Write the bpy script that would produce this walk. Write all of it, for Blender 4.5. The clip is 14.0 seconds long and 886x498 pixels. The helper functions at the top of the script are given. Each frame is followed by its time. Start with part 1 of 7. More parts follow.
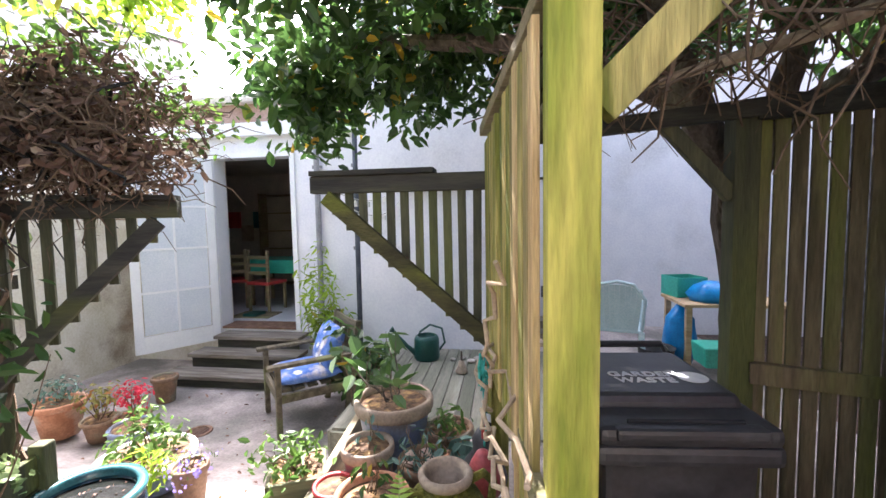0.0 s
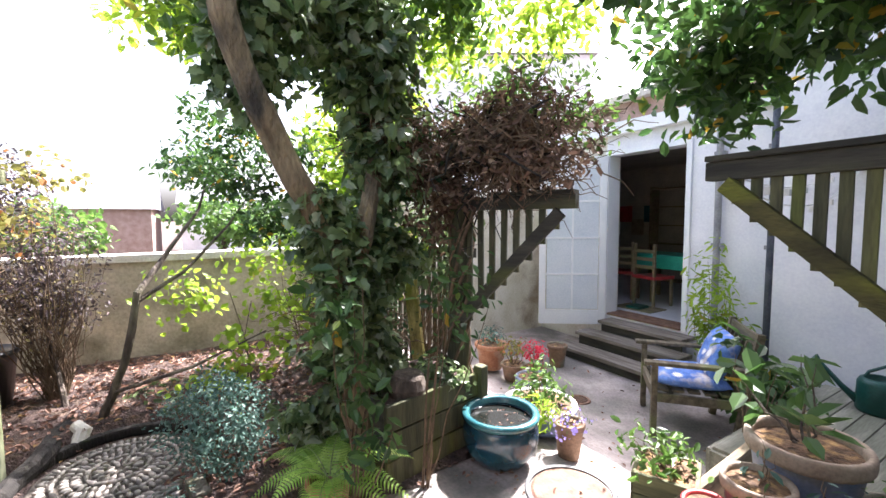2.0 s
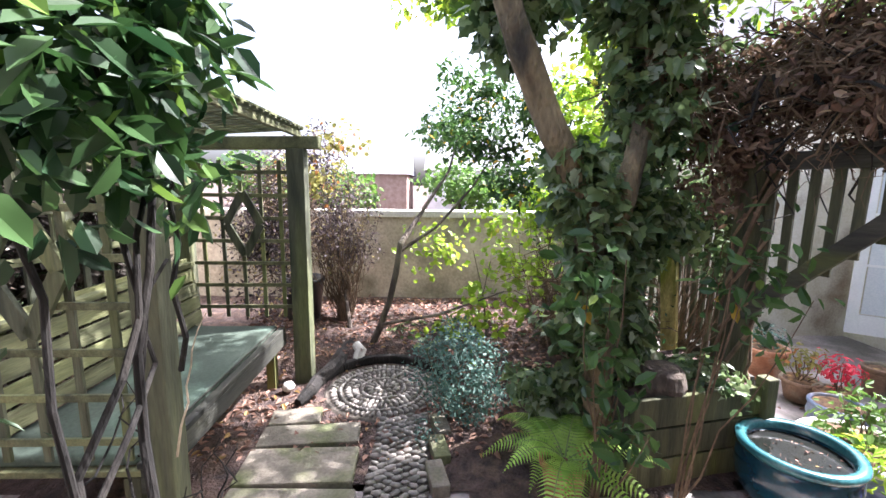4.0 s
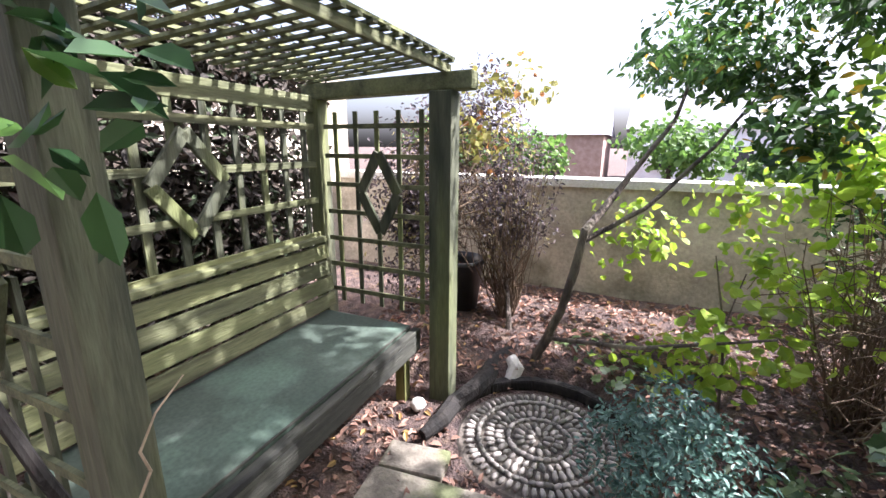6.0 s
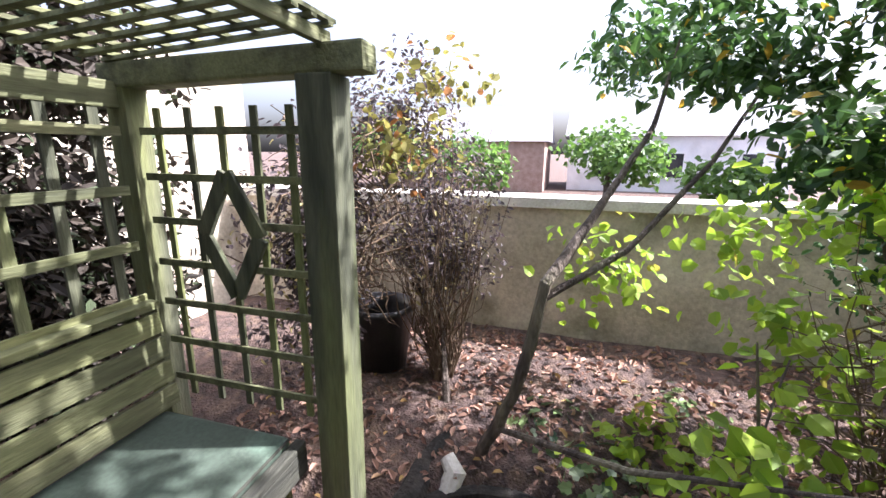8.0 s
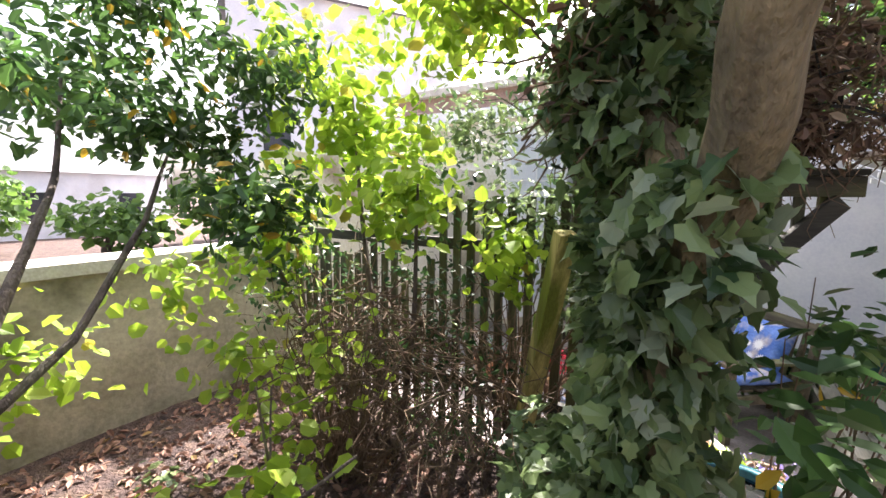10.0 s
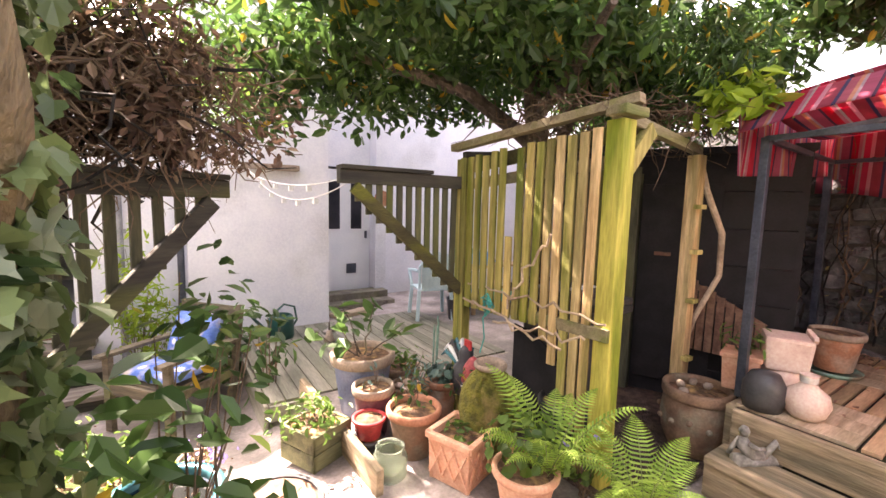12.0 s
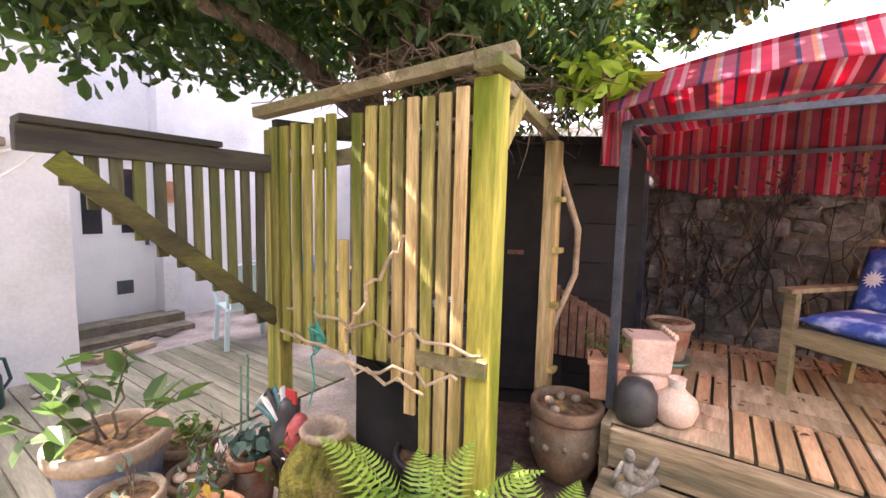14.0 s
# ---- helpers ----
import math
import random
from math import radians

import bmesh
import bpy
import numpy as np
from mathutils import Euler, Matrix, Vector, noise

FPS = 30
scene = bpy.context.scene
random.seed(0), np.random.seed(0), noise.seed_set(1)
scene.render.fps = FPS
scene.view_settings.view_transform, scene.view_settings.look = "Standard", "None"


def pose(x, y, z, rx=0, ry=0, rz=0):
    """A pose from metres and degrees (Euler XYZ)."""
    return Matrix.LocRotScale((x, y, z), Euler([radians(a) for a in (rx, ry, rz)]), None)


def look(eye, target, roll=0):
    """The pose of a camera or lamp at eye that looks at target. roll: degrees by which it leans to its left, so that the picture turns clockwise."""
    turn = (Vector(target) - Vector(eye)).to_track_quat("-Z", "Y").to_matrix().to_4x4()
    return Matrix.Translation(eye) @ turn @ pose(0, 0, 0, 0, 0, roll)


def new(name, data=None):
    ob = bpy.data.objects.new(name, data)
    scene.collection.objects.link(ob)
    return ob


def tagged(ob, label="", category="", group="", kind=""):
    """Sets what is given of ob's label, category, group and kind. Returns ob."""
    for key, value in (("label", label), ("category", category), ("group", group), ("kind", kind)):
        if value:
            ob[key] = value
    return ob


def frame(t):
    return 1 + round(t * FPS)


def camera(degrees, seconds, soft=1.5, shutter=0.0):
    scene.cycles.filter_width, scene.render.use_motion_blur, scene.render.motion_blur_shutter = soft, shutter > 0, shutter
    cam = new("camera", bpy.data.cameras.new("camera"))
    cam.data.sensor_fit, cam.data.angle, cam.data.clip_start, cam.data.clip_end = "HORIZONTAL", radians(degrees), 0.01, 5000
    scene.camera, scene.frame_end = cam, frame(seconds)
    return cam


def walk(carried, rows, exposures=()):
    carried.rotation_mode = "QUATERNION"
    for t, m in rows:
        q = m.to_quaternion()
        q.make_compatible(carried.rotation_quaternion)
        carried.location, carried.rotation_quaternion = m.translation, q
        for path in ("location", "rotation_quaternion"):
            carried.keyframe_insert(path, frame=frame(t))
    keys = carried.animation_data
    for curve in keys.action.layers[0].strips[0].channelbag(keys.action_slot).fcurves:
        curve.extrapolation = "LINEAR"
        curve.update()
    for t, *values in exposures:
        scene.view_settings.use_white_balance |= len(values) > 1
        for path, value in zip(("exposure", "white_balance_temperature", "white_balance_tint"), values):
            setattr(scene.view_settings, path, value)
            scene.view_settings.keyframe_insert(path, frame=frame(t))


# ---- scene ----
cam = camera(93.9, 14.0)
PATH = [
    (0, pose(-0.000, -0.002, 1.523, 85.99, 1.01, 8.34)),
    (0.5, pose(0.009, 0.026, 1.531, 85.89, 0.82, 20.83)),
    (1, pose(0.041, 0.017, 1.510, 86.00, 0.94, 33.74)),
    (1.5, pose(0.048, -0.023, 1.499, 86.08, 0.70, 46.66)),
    (2, pose(0.058, -0.052, 1.498, 85.93, 0.35, 58.86)),
    (2.5, pose(0.061, -0.077, 1.492, 85.53, 0.01, 68.90)),
    (3, pose(0.053, -0.101, 1.485, 84.50, -0.28, 76.77)),
    (3.5, pose(0.001, -0.101, 1.458, 82.98, -0.36, 82.96)),
    (4, pose(-0.197, -0.136, 1.461, 81.32, -0.67, 88.82)),
    (6.5, pose(-1.417, -0.216, 1.428, 75.69, -0.29, 117.90)),
    (7, pose(-1.657, -0.245, 1.430, 75.56, -0.40, 119.09)),
    (9.5, pose(-2.090, -0.486, 1.549, 81.26, -0.44, 55.77)),
    (10, pose(-2.081, -0.501, 1.552, 82.59, -0.47, 33.29)),
    (10.5, pose(-2.056, -0.509, 1.558, 83.05, -0.41, 13.68)),
    (11, pose(-2.023, -0.536, 1.566, 83.29, -0.75, -3.28)),
    (11.5, pose(-1.934, -0.505, 1.567, 83.60, -1.24, -18.64)),
    (12, pose(-1.821, -0.429, 1.554, 83.85, -1.44, -33.09)),
    (12.5, pose(-1.678, -0.352, 1.534, 84.00, -1.66, -46.52)),
    (13, pose(-1.527, -0.253, 1.503, 84.25, -1.64, -57.09)),
    (13.5, pose(-1.439, -0.056, 1.528, 84.43, -1.29, -61.78)),
    (14, pose(-1.316, 0.137, 1.517, 84.25, -1.38, -55.84)),
]
walk(cam, PATH, exposures=((0.0, 2.78, 6100, 20), (0.5, 2.78, 6050, 20), (1.5, 2.6, 6000, 19), (3.0, 2.4, 5950, 19), (4.0, 2.45, 5800, 20), (6.5, 2.05, 5750, 21), (7.2, 2.0, 5750, 21), (9.5, 2.1, 6100, 18), (11.0, 2.7, 6950, 26), (12.0, 3.15, 7450, 30), (13.0, 3.38, 7200, 30), (14.0, 3.42, 7100, 30)))

# ---- light ----
world = bpy.data.worlds.new("world")
scene.world = world
world.use_nodes = True
_n = world.node_tree.nodes
_sky = _n.new("ShaderNodeTexSky")
_sky.sky_type, _sky.sun_disc = "NISHITA", False
SUN_DIR = Vector((-0.26, 0.72, 0.92)).normalized()
_sky.sun_elevation = math.asin(SUN_DIR.z)
_sky.sun_rotation = math.atan2(SUN_DIR.x, SUN_DIR.y)
_sky.air_density, _sky.dust_density, _sky.ozone_density = 1.0, 7.0, 0.8
_n["Background"].inputs["Strength"].default_value = 0.14
_pale = _n.new("ShaderNodeHueSaturation")
_pale.inputs["Saturation"].default_value = 0.55
world.node_tree.links.new(_sky.outputs[0], _pale.inputs["Color"])
world.node_tree.links.new(_pale.outputs[0], _n["Background"].inputs["Color"])
sun = new("sun", bpy.data.lights.new("sun", "SUN"))
sun.data.energy, sun.data.angle, sun.data.color = 4.6, radians(0.8), (1.0, 0.95, 0.86)
sun.matrix_world = look((0, 0, 0), tuple(-SUN_DIR))
scene.view_settings.exposure = 1.75
rnd = random.Random(7)


# ---- materials ----
def material(name, cols, scale=6.0, rough=0.8, bump=0.15, stretch=(1, 1, 1), metal=0.0, spots=None, spot_scale=3.0,
             spot_amount=0.5, fine=60.0, coat=0.0, island=0.0, vary=0.0, bump_dist=0.01):
    """A rough natural surface: two colours mixed by noise at two scales, patches of a third, and relief."""
    m = bpy.data.materials.new(name)
    m.use_nodes = True
    nt = m.node_tree
    N, L = nt.nodes, nt.links
    b = N["Principled BSDF"]
    co = N.new("ShaderNodeTexCoord")
    mp = N.new("ShaderNodeMapping")
    mp.inputs["Scale"].default_value = stretch
    L.new(co.outputs["Object"], mp.inputs["Vector"])
    info = N.new("ShaderNodeObjectInfo")
    mul = N.new("ShaderNodeMath")
    mul.operation = "MULTIPLY"
    mul.inputs[1].default_value = 13.0
    L.new(info.outputs["Random"], mul.inputs[0])
    add = N.new("ShaderNodeVectorMath")
    L.new(mp.outputs[0], add.inputs[0])
    L.new(mul.outputs[0], add.inputs[1])
    n1 = N.new("ShaderNodeTexNoise")
    n1.inputs["Scale"].default_value, n1.inputs["Detail"].default_value = scale, 6
    n2 = N.new("ShaderNodeTexNoise")
    n2.inputs["Scale"].default_value, n2.inputs["Detail"].default_value = fine, 3
    L.new(add.outputs[0], n1.inputs["Vector"])
    L.new(add.outputs[0], n2.inputs["Vector"])
    ramp = N.new("ShaderNodeValToRGB")
    ramp.color_ramp.elements[0].position, ramp.color_ramp.elements[1].position = 0.34, 0.66
    ramp.color_ramp.elements[0].color = (*cols[0], 1)
    ramp.color_ramp.elements[1].color = (*cols[1], 1)
    L.new(n1.outputs["Fac"], ramp.inputs[0])
    col = ramp.outputs[0]
    if spots:
        n3 = N.new("ShaderNodeTexNoise")
        n3.inputs["Scale"].default_value, n3.inputs["Detail"].default_value = spot_scale, 5
        L.new(add.outputs[0], n3.inputs["Vector"])
        r3 = N.new("ShaderNodeValToRGB")
        c = 0.72 - 0.4 * spot_amount
        r3.color_ramp.elements[0].position, r3.color_ramp.elements[1].position = c - 0.07, c + 0.09
        L.new(n3.outputs["Fac"], r3.inputs[0])
        mx = N.new("ShaderNodeMix")
        mx.data_type = "RGBA"
        L.new(r3.outputs[0], mx.inputs[0])
        L.new(col, mx.inputs[6])
        mx.inputs[7].default_value = (*spots, 1)
        col = mx.outputs[2]
    mf = N.new("ShaderNodeMix")
    mf.data_type, mf.blend_type = "RGBA", "OVERLAY"
    mf.inputs[0].default_value = 0.45
    L.new(col, mf.inputs[6])
    L.new(n2.outputs["Fac"], mf.inputs[7])
    col = mf.outputs[2]
    if vary or island:
        hs = N.new("ShaderNodeHueSaturation")
        src = info.outputs["Random"]
        if island:
            geo = N.new("ShaderNodeNewGeometry")
            src = geo.outputs["Random Per Island"]
        mr = N.new("ShaderNodeMapRange")
        k = max(vary, island)
        mr.inputs[3].default_value, mr.inputs[4].default_value = 1 - k, 1 + k
        L.new(src, mr.inputs[0])
        L.new(mr.outputs[0], hs.inputs["Value"])
        mr2 = N.new("ShaderNodeMapRange")
        mr2.inputs[3].default_value, mr2.inputs[4].default_value = 0.5 + 0.05 * k, 0.5 - 0.04 * k
        L.new(src, mr2.inputs[0])
        L.new(mr2.outputs[0], hs.inputs["Hue"])
        L.new(col, hs.inputs["Color"])
        col = hs.outputs[0]
    L.new(col, b.inputs["Base Color"])
    b.inputs["Roughness"].default_value = rough
    b.inputs["Metallic"].default_value = metal
    b.inputs["Coat Weight"].default_value = coat
    b.inputs["Coat Roughness"].default_value = 0.1
    if bump:
        ad = N.new("ShaderNodeMath")
        L.new(n1.outputs["Fac"], ad.inputs[0])
        L.new(n2.outputs["Fac"], ad.inputs[1])
        bp = N.new("ShaderNodeBump")
        bp.inputs["Strength"].default_value, bp.inputs["Distance"].default_value = bump, bump_dist
        L.new(ad.outputs[0], bp.inputs["Height"])
        L.new(bp.outputs[0], b.inputs["Normal"])
    return m


def leaf_material(name, c1, c2, glow=0.35, rough=0.45, odd=None, odd_share=0.04):
    """Leaves: each its own shade between two colours, a few of an odd one, with light coming through."""
    m = bpy.data.materials.new(name)
    m.use_nodes = True
    nt = m.node_tree
    N, L = nt.nodes, nt.links
    b = N["Principled BSDF"]
    geo = N.new("ShaderNodeNewGeometry")
    ramp = N.new("ShaderNodeValToRGB")
    e = ramp.color_ramp.elements
    e[0].color, e[1].color = (*c1, 1), (*c2, 1)
    e[0].position, e[1].position = 0.0, 1.0 - odd_share - 0.01
    if odd:
        x = e.new(1.0 - odd_share)
        x.color = (*odd, 1)
    L.new(geo.outputs["Random Per Island"], ramp.inputs[0])
    co = N.new("ShaderNodeTexCoord")
    n1 = N.new("ShaderNodeTexNoise")
    n1.inputs["Scale"].default_value = 2.2
    L.new(co.outputs["Object"], n1.inputs["Vector"])
    mr = N.new("ShaderNodeMapRange")
    mr.inputs[1].default_value, mr.inputs[2].default_value = 0.3, 0.7
    mr.inputs[3].default_value, mr.inputs[4].default_value = 0.7, 1.3
    L.new(n1.outputs["Fac"], mr.inputs[0])
    hs = N.new("ShaderNodeHueSaturation")
    L.new(mr.outputs[0], hs.inputs["Value"])
    L.new(ramp.outputs[0], hs.inputs["Color"])
    L.new(hs.outputs[0], b.inputs["Base Color"])
    b.inputs["Roughness"].default_value = rough
    tr = N.new("ShaderNodeBsdfTranslucent")
    L.new(hs.outputs[0], tr.inputs["Color"])
    mix = N.new("ShaderNodeMixShader")
    mix.inputs[0].default_value = glow
    L.new(b.outputs[0], mix.inputs[1])
    L.new(tr.outputs[0], mix.inputs[2])
    L.new(mix.outputs[0], N["Material Output"].inputs["Surface"])
    return m


WOODX, WOODZ = (0.12, 1, 1), (1, 1, 0.12)
M_moss = material("mossy_yellow_timber", [(0.25, 0.21, 0.065), (0.60, 0.49, 0.17)], 26, 0.88, 0.8, (1, 1, 0.09), spots=(0.16, 0.18, 0.02), spot_scale=7, spot_amount=0.55, fine=150, vary=0.3)
M_mossx = material("mossy_timber_lengthwise", [(0.20, 0.16, 0.09), (0.32, 0.27, 0.16)], 22, 0.85, 0.5, WOODX, spots=(0.17, 0.18, 0.05), spot_scale=5, spot_amount=0.4, fine=120, vary=0.2)
M_palez = material("bare_yellow_batten", [(0.36, 0.25, 0.10), (0.68, 0.51, 0.25)], 26, 0.85, 0.7, (1, 1, 0.09), spots=(0.20, 0.17, 0.05), spot_scale=7, spot_amount=0.42, fine=150, vary=0.25)
M_darkz = material("dark_green_timber", [(0.045, 0.045, 0.025), (0.10, 0.10, 0.05)], 20, 0.85, 0.5, WOODZ, spots=(0.12, 0.13, 0.035), spot_scale=4, spot_amount=0.35, fine=120, vary=0.25)
M_darkx = material("dark_timber_lengthwise", [(0.022, 0.022, 0.018), (0.055, 0.052, 0.038)], 20, 0.85, 0.5, WOODX, spots=(0.08, 0.09, 0.025), spot_scale=4, spot_amount=0.2, fine=120, vary=0.2)
M_greyx = material("weathered_bench_board", [(0.065, 0.07, 0.035), (0.17, 0.175, 0.085)], 18, 0.85, 0.4, WOODX, spots=(0.20, 0.21, 0.09), spot_scale=3, spot_amount=0.4, fine=110, vary=0.15)
M_greyz = material("weathered_grey_green_post", [(0.045, 0.05, 0.03), (0.12, 0.125, 0.075)], 18, 0.85, 0.4, WOODZ, spots=(0.18, 0.20, 0.07), spot_scale=3, spot_amount=0.4, fine=110, vary=0.15)
M_step = material("grey_brown_step_board", [(0.15, 0.12, 0.09), (0.30, 0.26, 0.22)], 18, 0.85, 0.5, WOODX, spots=(0.10, 0.09, 0.07), spot_scale=4, spot_amount=0.4, fine=110, vary=0.12)
M_deck = material("pale_deck_board", [(0.28, 0.21, 0.13), (0.52, 0.41, 0.29)], 20, 0.8, 0.35, WOODX, spots=(0.30, 0.25, 0.16), spot_scale=3, spot_amount=0.35, fine=120, vary=0.18)
M_slat = material("warm_brown_deck_slat", [(0.30, 0.19, 0.10), (0.52, 0.36, 0.21)], 16, 0.8, 0.35, WOODX, spots=(0.24, 0.17, 0.10), spot_scale=3, spot_amount=0.3, fine=120, vary=0.2)
M_sleeper = material("worn_sleeper_timber", [(0.17, 0.13, 0.075), (0.44, 0.34, 0.22)], 18, 0.9, 0.6, (1, 0.12, 1), spots=(0.12, 0.11, 0.07), spot_scale=5, spot_amount=0.5, fine=90)
M_wood = material("brown_outdoor_chair_wood", [(0.15, 0.12, 0.07), (0.29, 0.23, 0.14)], 20, 0.75, 0.3, WOODX, spots=(0.22, 0.21, 0.10), spot_scale=4, spot_amount=0.3, fine=120)
M_greydeck = material("green_grey_deck_board", [(0.15, 0.15, 0.11), (0.30, 0.29, 0.23)], 10, 0.9, 0.4, (1, 0.12, 1), spots=(0.15, 0.155, 0.11), spot_scale=3, spot_amount=0.4, fine=90, vary=0.12)
M_white = material("rough_white_masonry", [(0.74, 0.75, 0.80), (0.82, 0.82, 0.85)], 3, 0.9, 0.25, spots=(0.66, 0.66, 0.68), spot_scale=1.2, spot_amount=0.3, fine=40)
M_cream = material("stained_cream_render", [(0.60, 0.56, 0.44), (0.74, 0.71, 0.62)], 3, 0.95, 0.3, spots=(0.34, 0.27, 0.20), spot_scale=1.6, spot_amount=0.3, fine=40)
M_gloss = material("white_gloss_joinery", [(0.76, 0.78, 0.80), (0.82, 0.83, 0.84)], 4, 0.35, 0.03, fine=60)
M_patio = material("pinkish_worn_concrete", [(0.25, 0.215, 0.20), (0.46, 0.40, 0.37)], 3.5, 0.9, 0.4, spots=(0.20, 0.185, 0.165), spot_scale=1.7, spot_amount=0.5, fine=45)
M_soil = material("dark_leafy_soil", [(0.045, 0.03, 0.027), (0.13, 0.085, 0.07)], 14, 0.95, 1.0, spots=(0.15, 0.10, 0.07), spot_scale=9, spot_amount=0.35, fine=70, bump_dist=0.03)
M_flag = material("worn_paving_flag", [(0.12, 0.105, 0.08), (0.25, 0.22, 0.17)], 7, 0.9, 0.5, spots=(0.12, 0.13, 0.06), spot_scale=4, spot_amount=0.4, fine=60, vary=0.15)
M_pebble = material("grey_pebble", [(0.20, 0.18, 0.16), (0.34, 0.31, 0.28)], 9, 0.75, 0.2, fine=50, island=0.35)
M_mortar = material("dark_mortar_bed", [(0.06, 0.05, 0.04), (0.12, 0.10, 0.08)], 12, 0.95, 0.6)
M_gwall = material("old_rendered_garden_wall", [(0.40, 0.35, 0.27), (0.58, 0.52, 0.42)], 2.5, 0.95, 0.5, spots=(0.24, 0.22, 0.16), spot_scale=2.2, spot_amount=0.35, fine=35)
M_cope = material("pale_coping", [(0.55, 0.52, 0.46), (0.70, 0.67, 0.60)], 5, 0.9, 0.3)
M_terra = material("terracotta", [(0.36, 0.15, 0.08), (0.50, 0.25, 0.15)], 8, 0.85, 0.2, spots=(0.45, 0.36, 0.28), spot_scale=4, spot_amount=0.3)
M_terraold = material("weathered_brown_clay", [(0.17, 0.10, 0.06), (0.30, 0.19, 0.12)], 8, 0.8, 0.3, spots=(0.22, 0.20, 0.14), spot_scale=5, spot_amount=0.4)
M_peach = material("peach_terracotta", [(0.62, 0.32, 0.20), (0.74, 0.44, 0.30)], 8, 0.85, 0.15)
M_teal = material("teal_glaze", [(0.004, 0.03, 0.055), (0.008, 0.06, 0.09)], 3, 0.18, 0.03, coat=0.6, spots=(0.012, 0.03, 0.035), spot_scale=3, spot_amount=0.35)
M_tealrim = material("pale_teal_glaze_rim", [(0.02, 0.10, 0.12), (0.05, 0.17, 0.18)], 5, 0.25, 0.05, coat=0.5)
M_blueglaze = material("slate_blue_glaze", [(0.11, 0.15, 0.24), (0.18, 0.23, 0.36)], 4, 0.4, 0.05, spots=(0.16, 0.15, 0.14), spot_scale=4, spot_amount=0.25, coat=0.2)
M_claylip = material("bare_clay_lip", [(0.24, 0.18, 0.13), (0.36, 0.29, 0.22)], 8, 0.85, 0.2)
M_purple = material("plum_glaze", [(0.12, 0.05, 0.07), (0.20, 0.09, 0.11)], 5, 0.35, 0.05, coat=0.3)
M_mossjar = material("moss_covered_clay", [(0.07, 0.075, 0.012), (0.20, 0.19, 0.03)], 16, 0.95, 0.9, spots=(0.30, 0.22, 0.10), spot_scale=6, spot_amount=0.3, fine=70, bump_dist=0.02)
M_darkglaze = material("dark_charcoal_glaze", [(0.03, 0.032, 0.035), (0.07, 0.07, 0.07)], 5, 0.45, 0.1)
M_pinkclay = material("pink_cream_clay", [(0.60, 0.42, 0.34), (0.72, 0.56, 0.47)], 6, 0.7, 0.1)
M_black = material("black_plastic", [(0.027, 0.027, 0.030), (0.048, 0.048, 0.051)], 8, 0.42, 0.05, spots=(0.06, 0.055, 0.05), spot_scale=6, spot_amount=0.12)
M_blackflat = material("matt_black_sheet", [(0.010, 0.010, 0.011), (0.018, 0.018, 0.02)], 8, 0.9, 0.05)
M_green = material("green_can_plastic", [(0.004, 0.05, 0.04), (0.008, 0.075, 0.06)], 6, 0.4, 0.02)
M_mint = material("pale_mint_plastic", [(0.50, 0.66, 0.70), (0.58, 0.74, 0.78)], 4, 0.45, 0.02)
M_metal = material("dark_painted_metal", [(0.05, 0.06, 0.08), (0.10, 0.11, 0.14)], 9, 0.4, 0.08, metal=0.5)
M_grn_metal = material("flaking_green_metal", [(0.12, 0.26, 0.20), (0.22, 0.38, 0.30)], 9, 0.6, 0.3, spots=(0.20, 0.09, 0.05), spot_scale=7, spot_amount=0.35)
M_rust = material("rusty_iron", [(0.12, 0.06, 0.04), (0.24, 0.14, 0.09)], 12, 0.8, 0.3)
M_pipe = material("grey_painted_pipe", [(0.20, 0.20, 0.22), (0.32, 0.32, 0.33)], 6, 0.5, 0.08)
M_bark = material("rough_bark", [(0.055, 0.042, 0.034), (0.145, 0.115, 0.09)], 14, 0.95, 1.0, (1, 1, 0.35), spots=(0.22, 0.20, 0.13), spot_scale=4, spot_amount=0.3, fine=60, bump_dist=0.02)
M_twig = material("thin_brown_twig", [(0.075, 0.05, 0.03), (0.19, 0.13, 0.08)], 10, 0.9, 0.3)
M_vine = material("pale_dry_vine", [(0.30, 0.22, 0.15), (0.48, 0.38, 0.26)], 10, 0.9, 0.3)
M_stone = material("rubble_stone", [(0.05, 0.048, 0.048), (0.17, 0.165, 0.165)], 6, 0.95, 0.8, spots=(0.06, 0.06, 0.05), spot_scale=4, spot_amount=0.4, fine=40, vary=0.3, bump_dist=0.02)
M_cushblue = material("deep_blue_cotton", [(0.025, 0.06, 0.32), (0.07, 0.14, 0.50)], 9, 0.9, 0.3, spots=(0.42, 0.50, 0.78), spot_scale=9, spot_amount=0.33)
M_cushpale = material("faded_blue_cotton", [(0.05, 0.13, 0.42), (0.16, 0.28, 0.62)], 9, 0.9, 0.1, spots=(0.55, 0.50, 0.45), spot_scale=7, spot_amount=0.3)
M_motif = material("white_printed_cotton", [(0.70, 0.72, 0.74), (0.80, 0.80, 0.78)], 5, 0.9, 0.05)
M_grey_cushion = material("sage_green_seat_pad", [(0.048, 0.070, 0.051), (0.066, 0.088, 0.066)], 3, 0.9, 0.12, spots=(0.10, 0.15, 0.11), spot_scale=2, spot_amount=0.25)
M_floor = material("pale_vinyl_floor", [(0.62, 0.62, 0.66), (0.72, 0.72, 0.76)], 4, 0.35, 0.02)
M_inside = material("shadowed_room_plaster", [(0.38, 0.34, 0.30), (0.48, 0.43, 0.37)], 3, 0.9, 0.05)
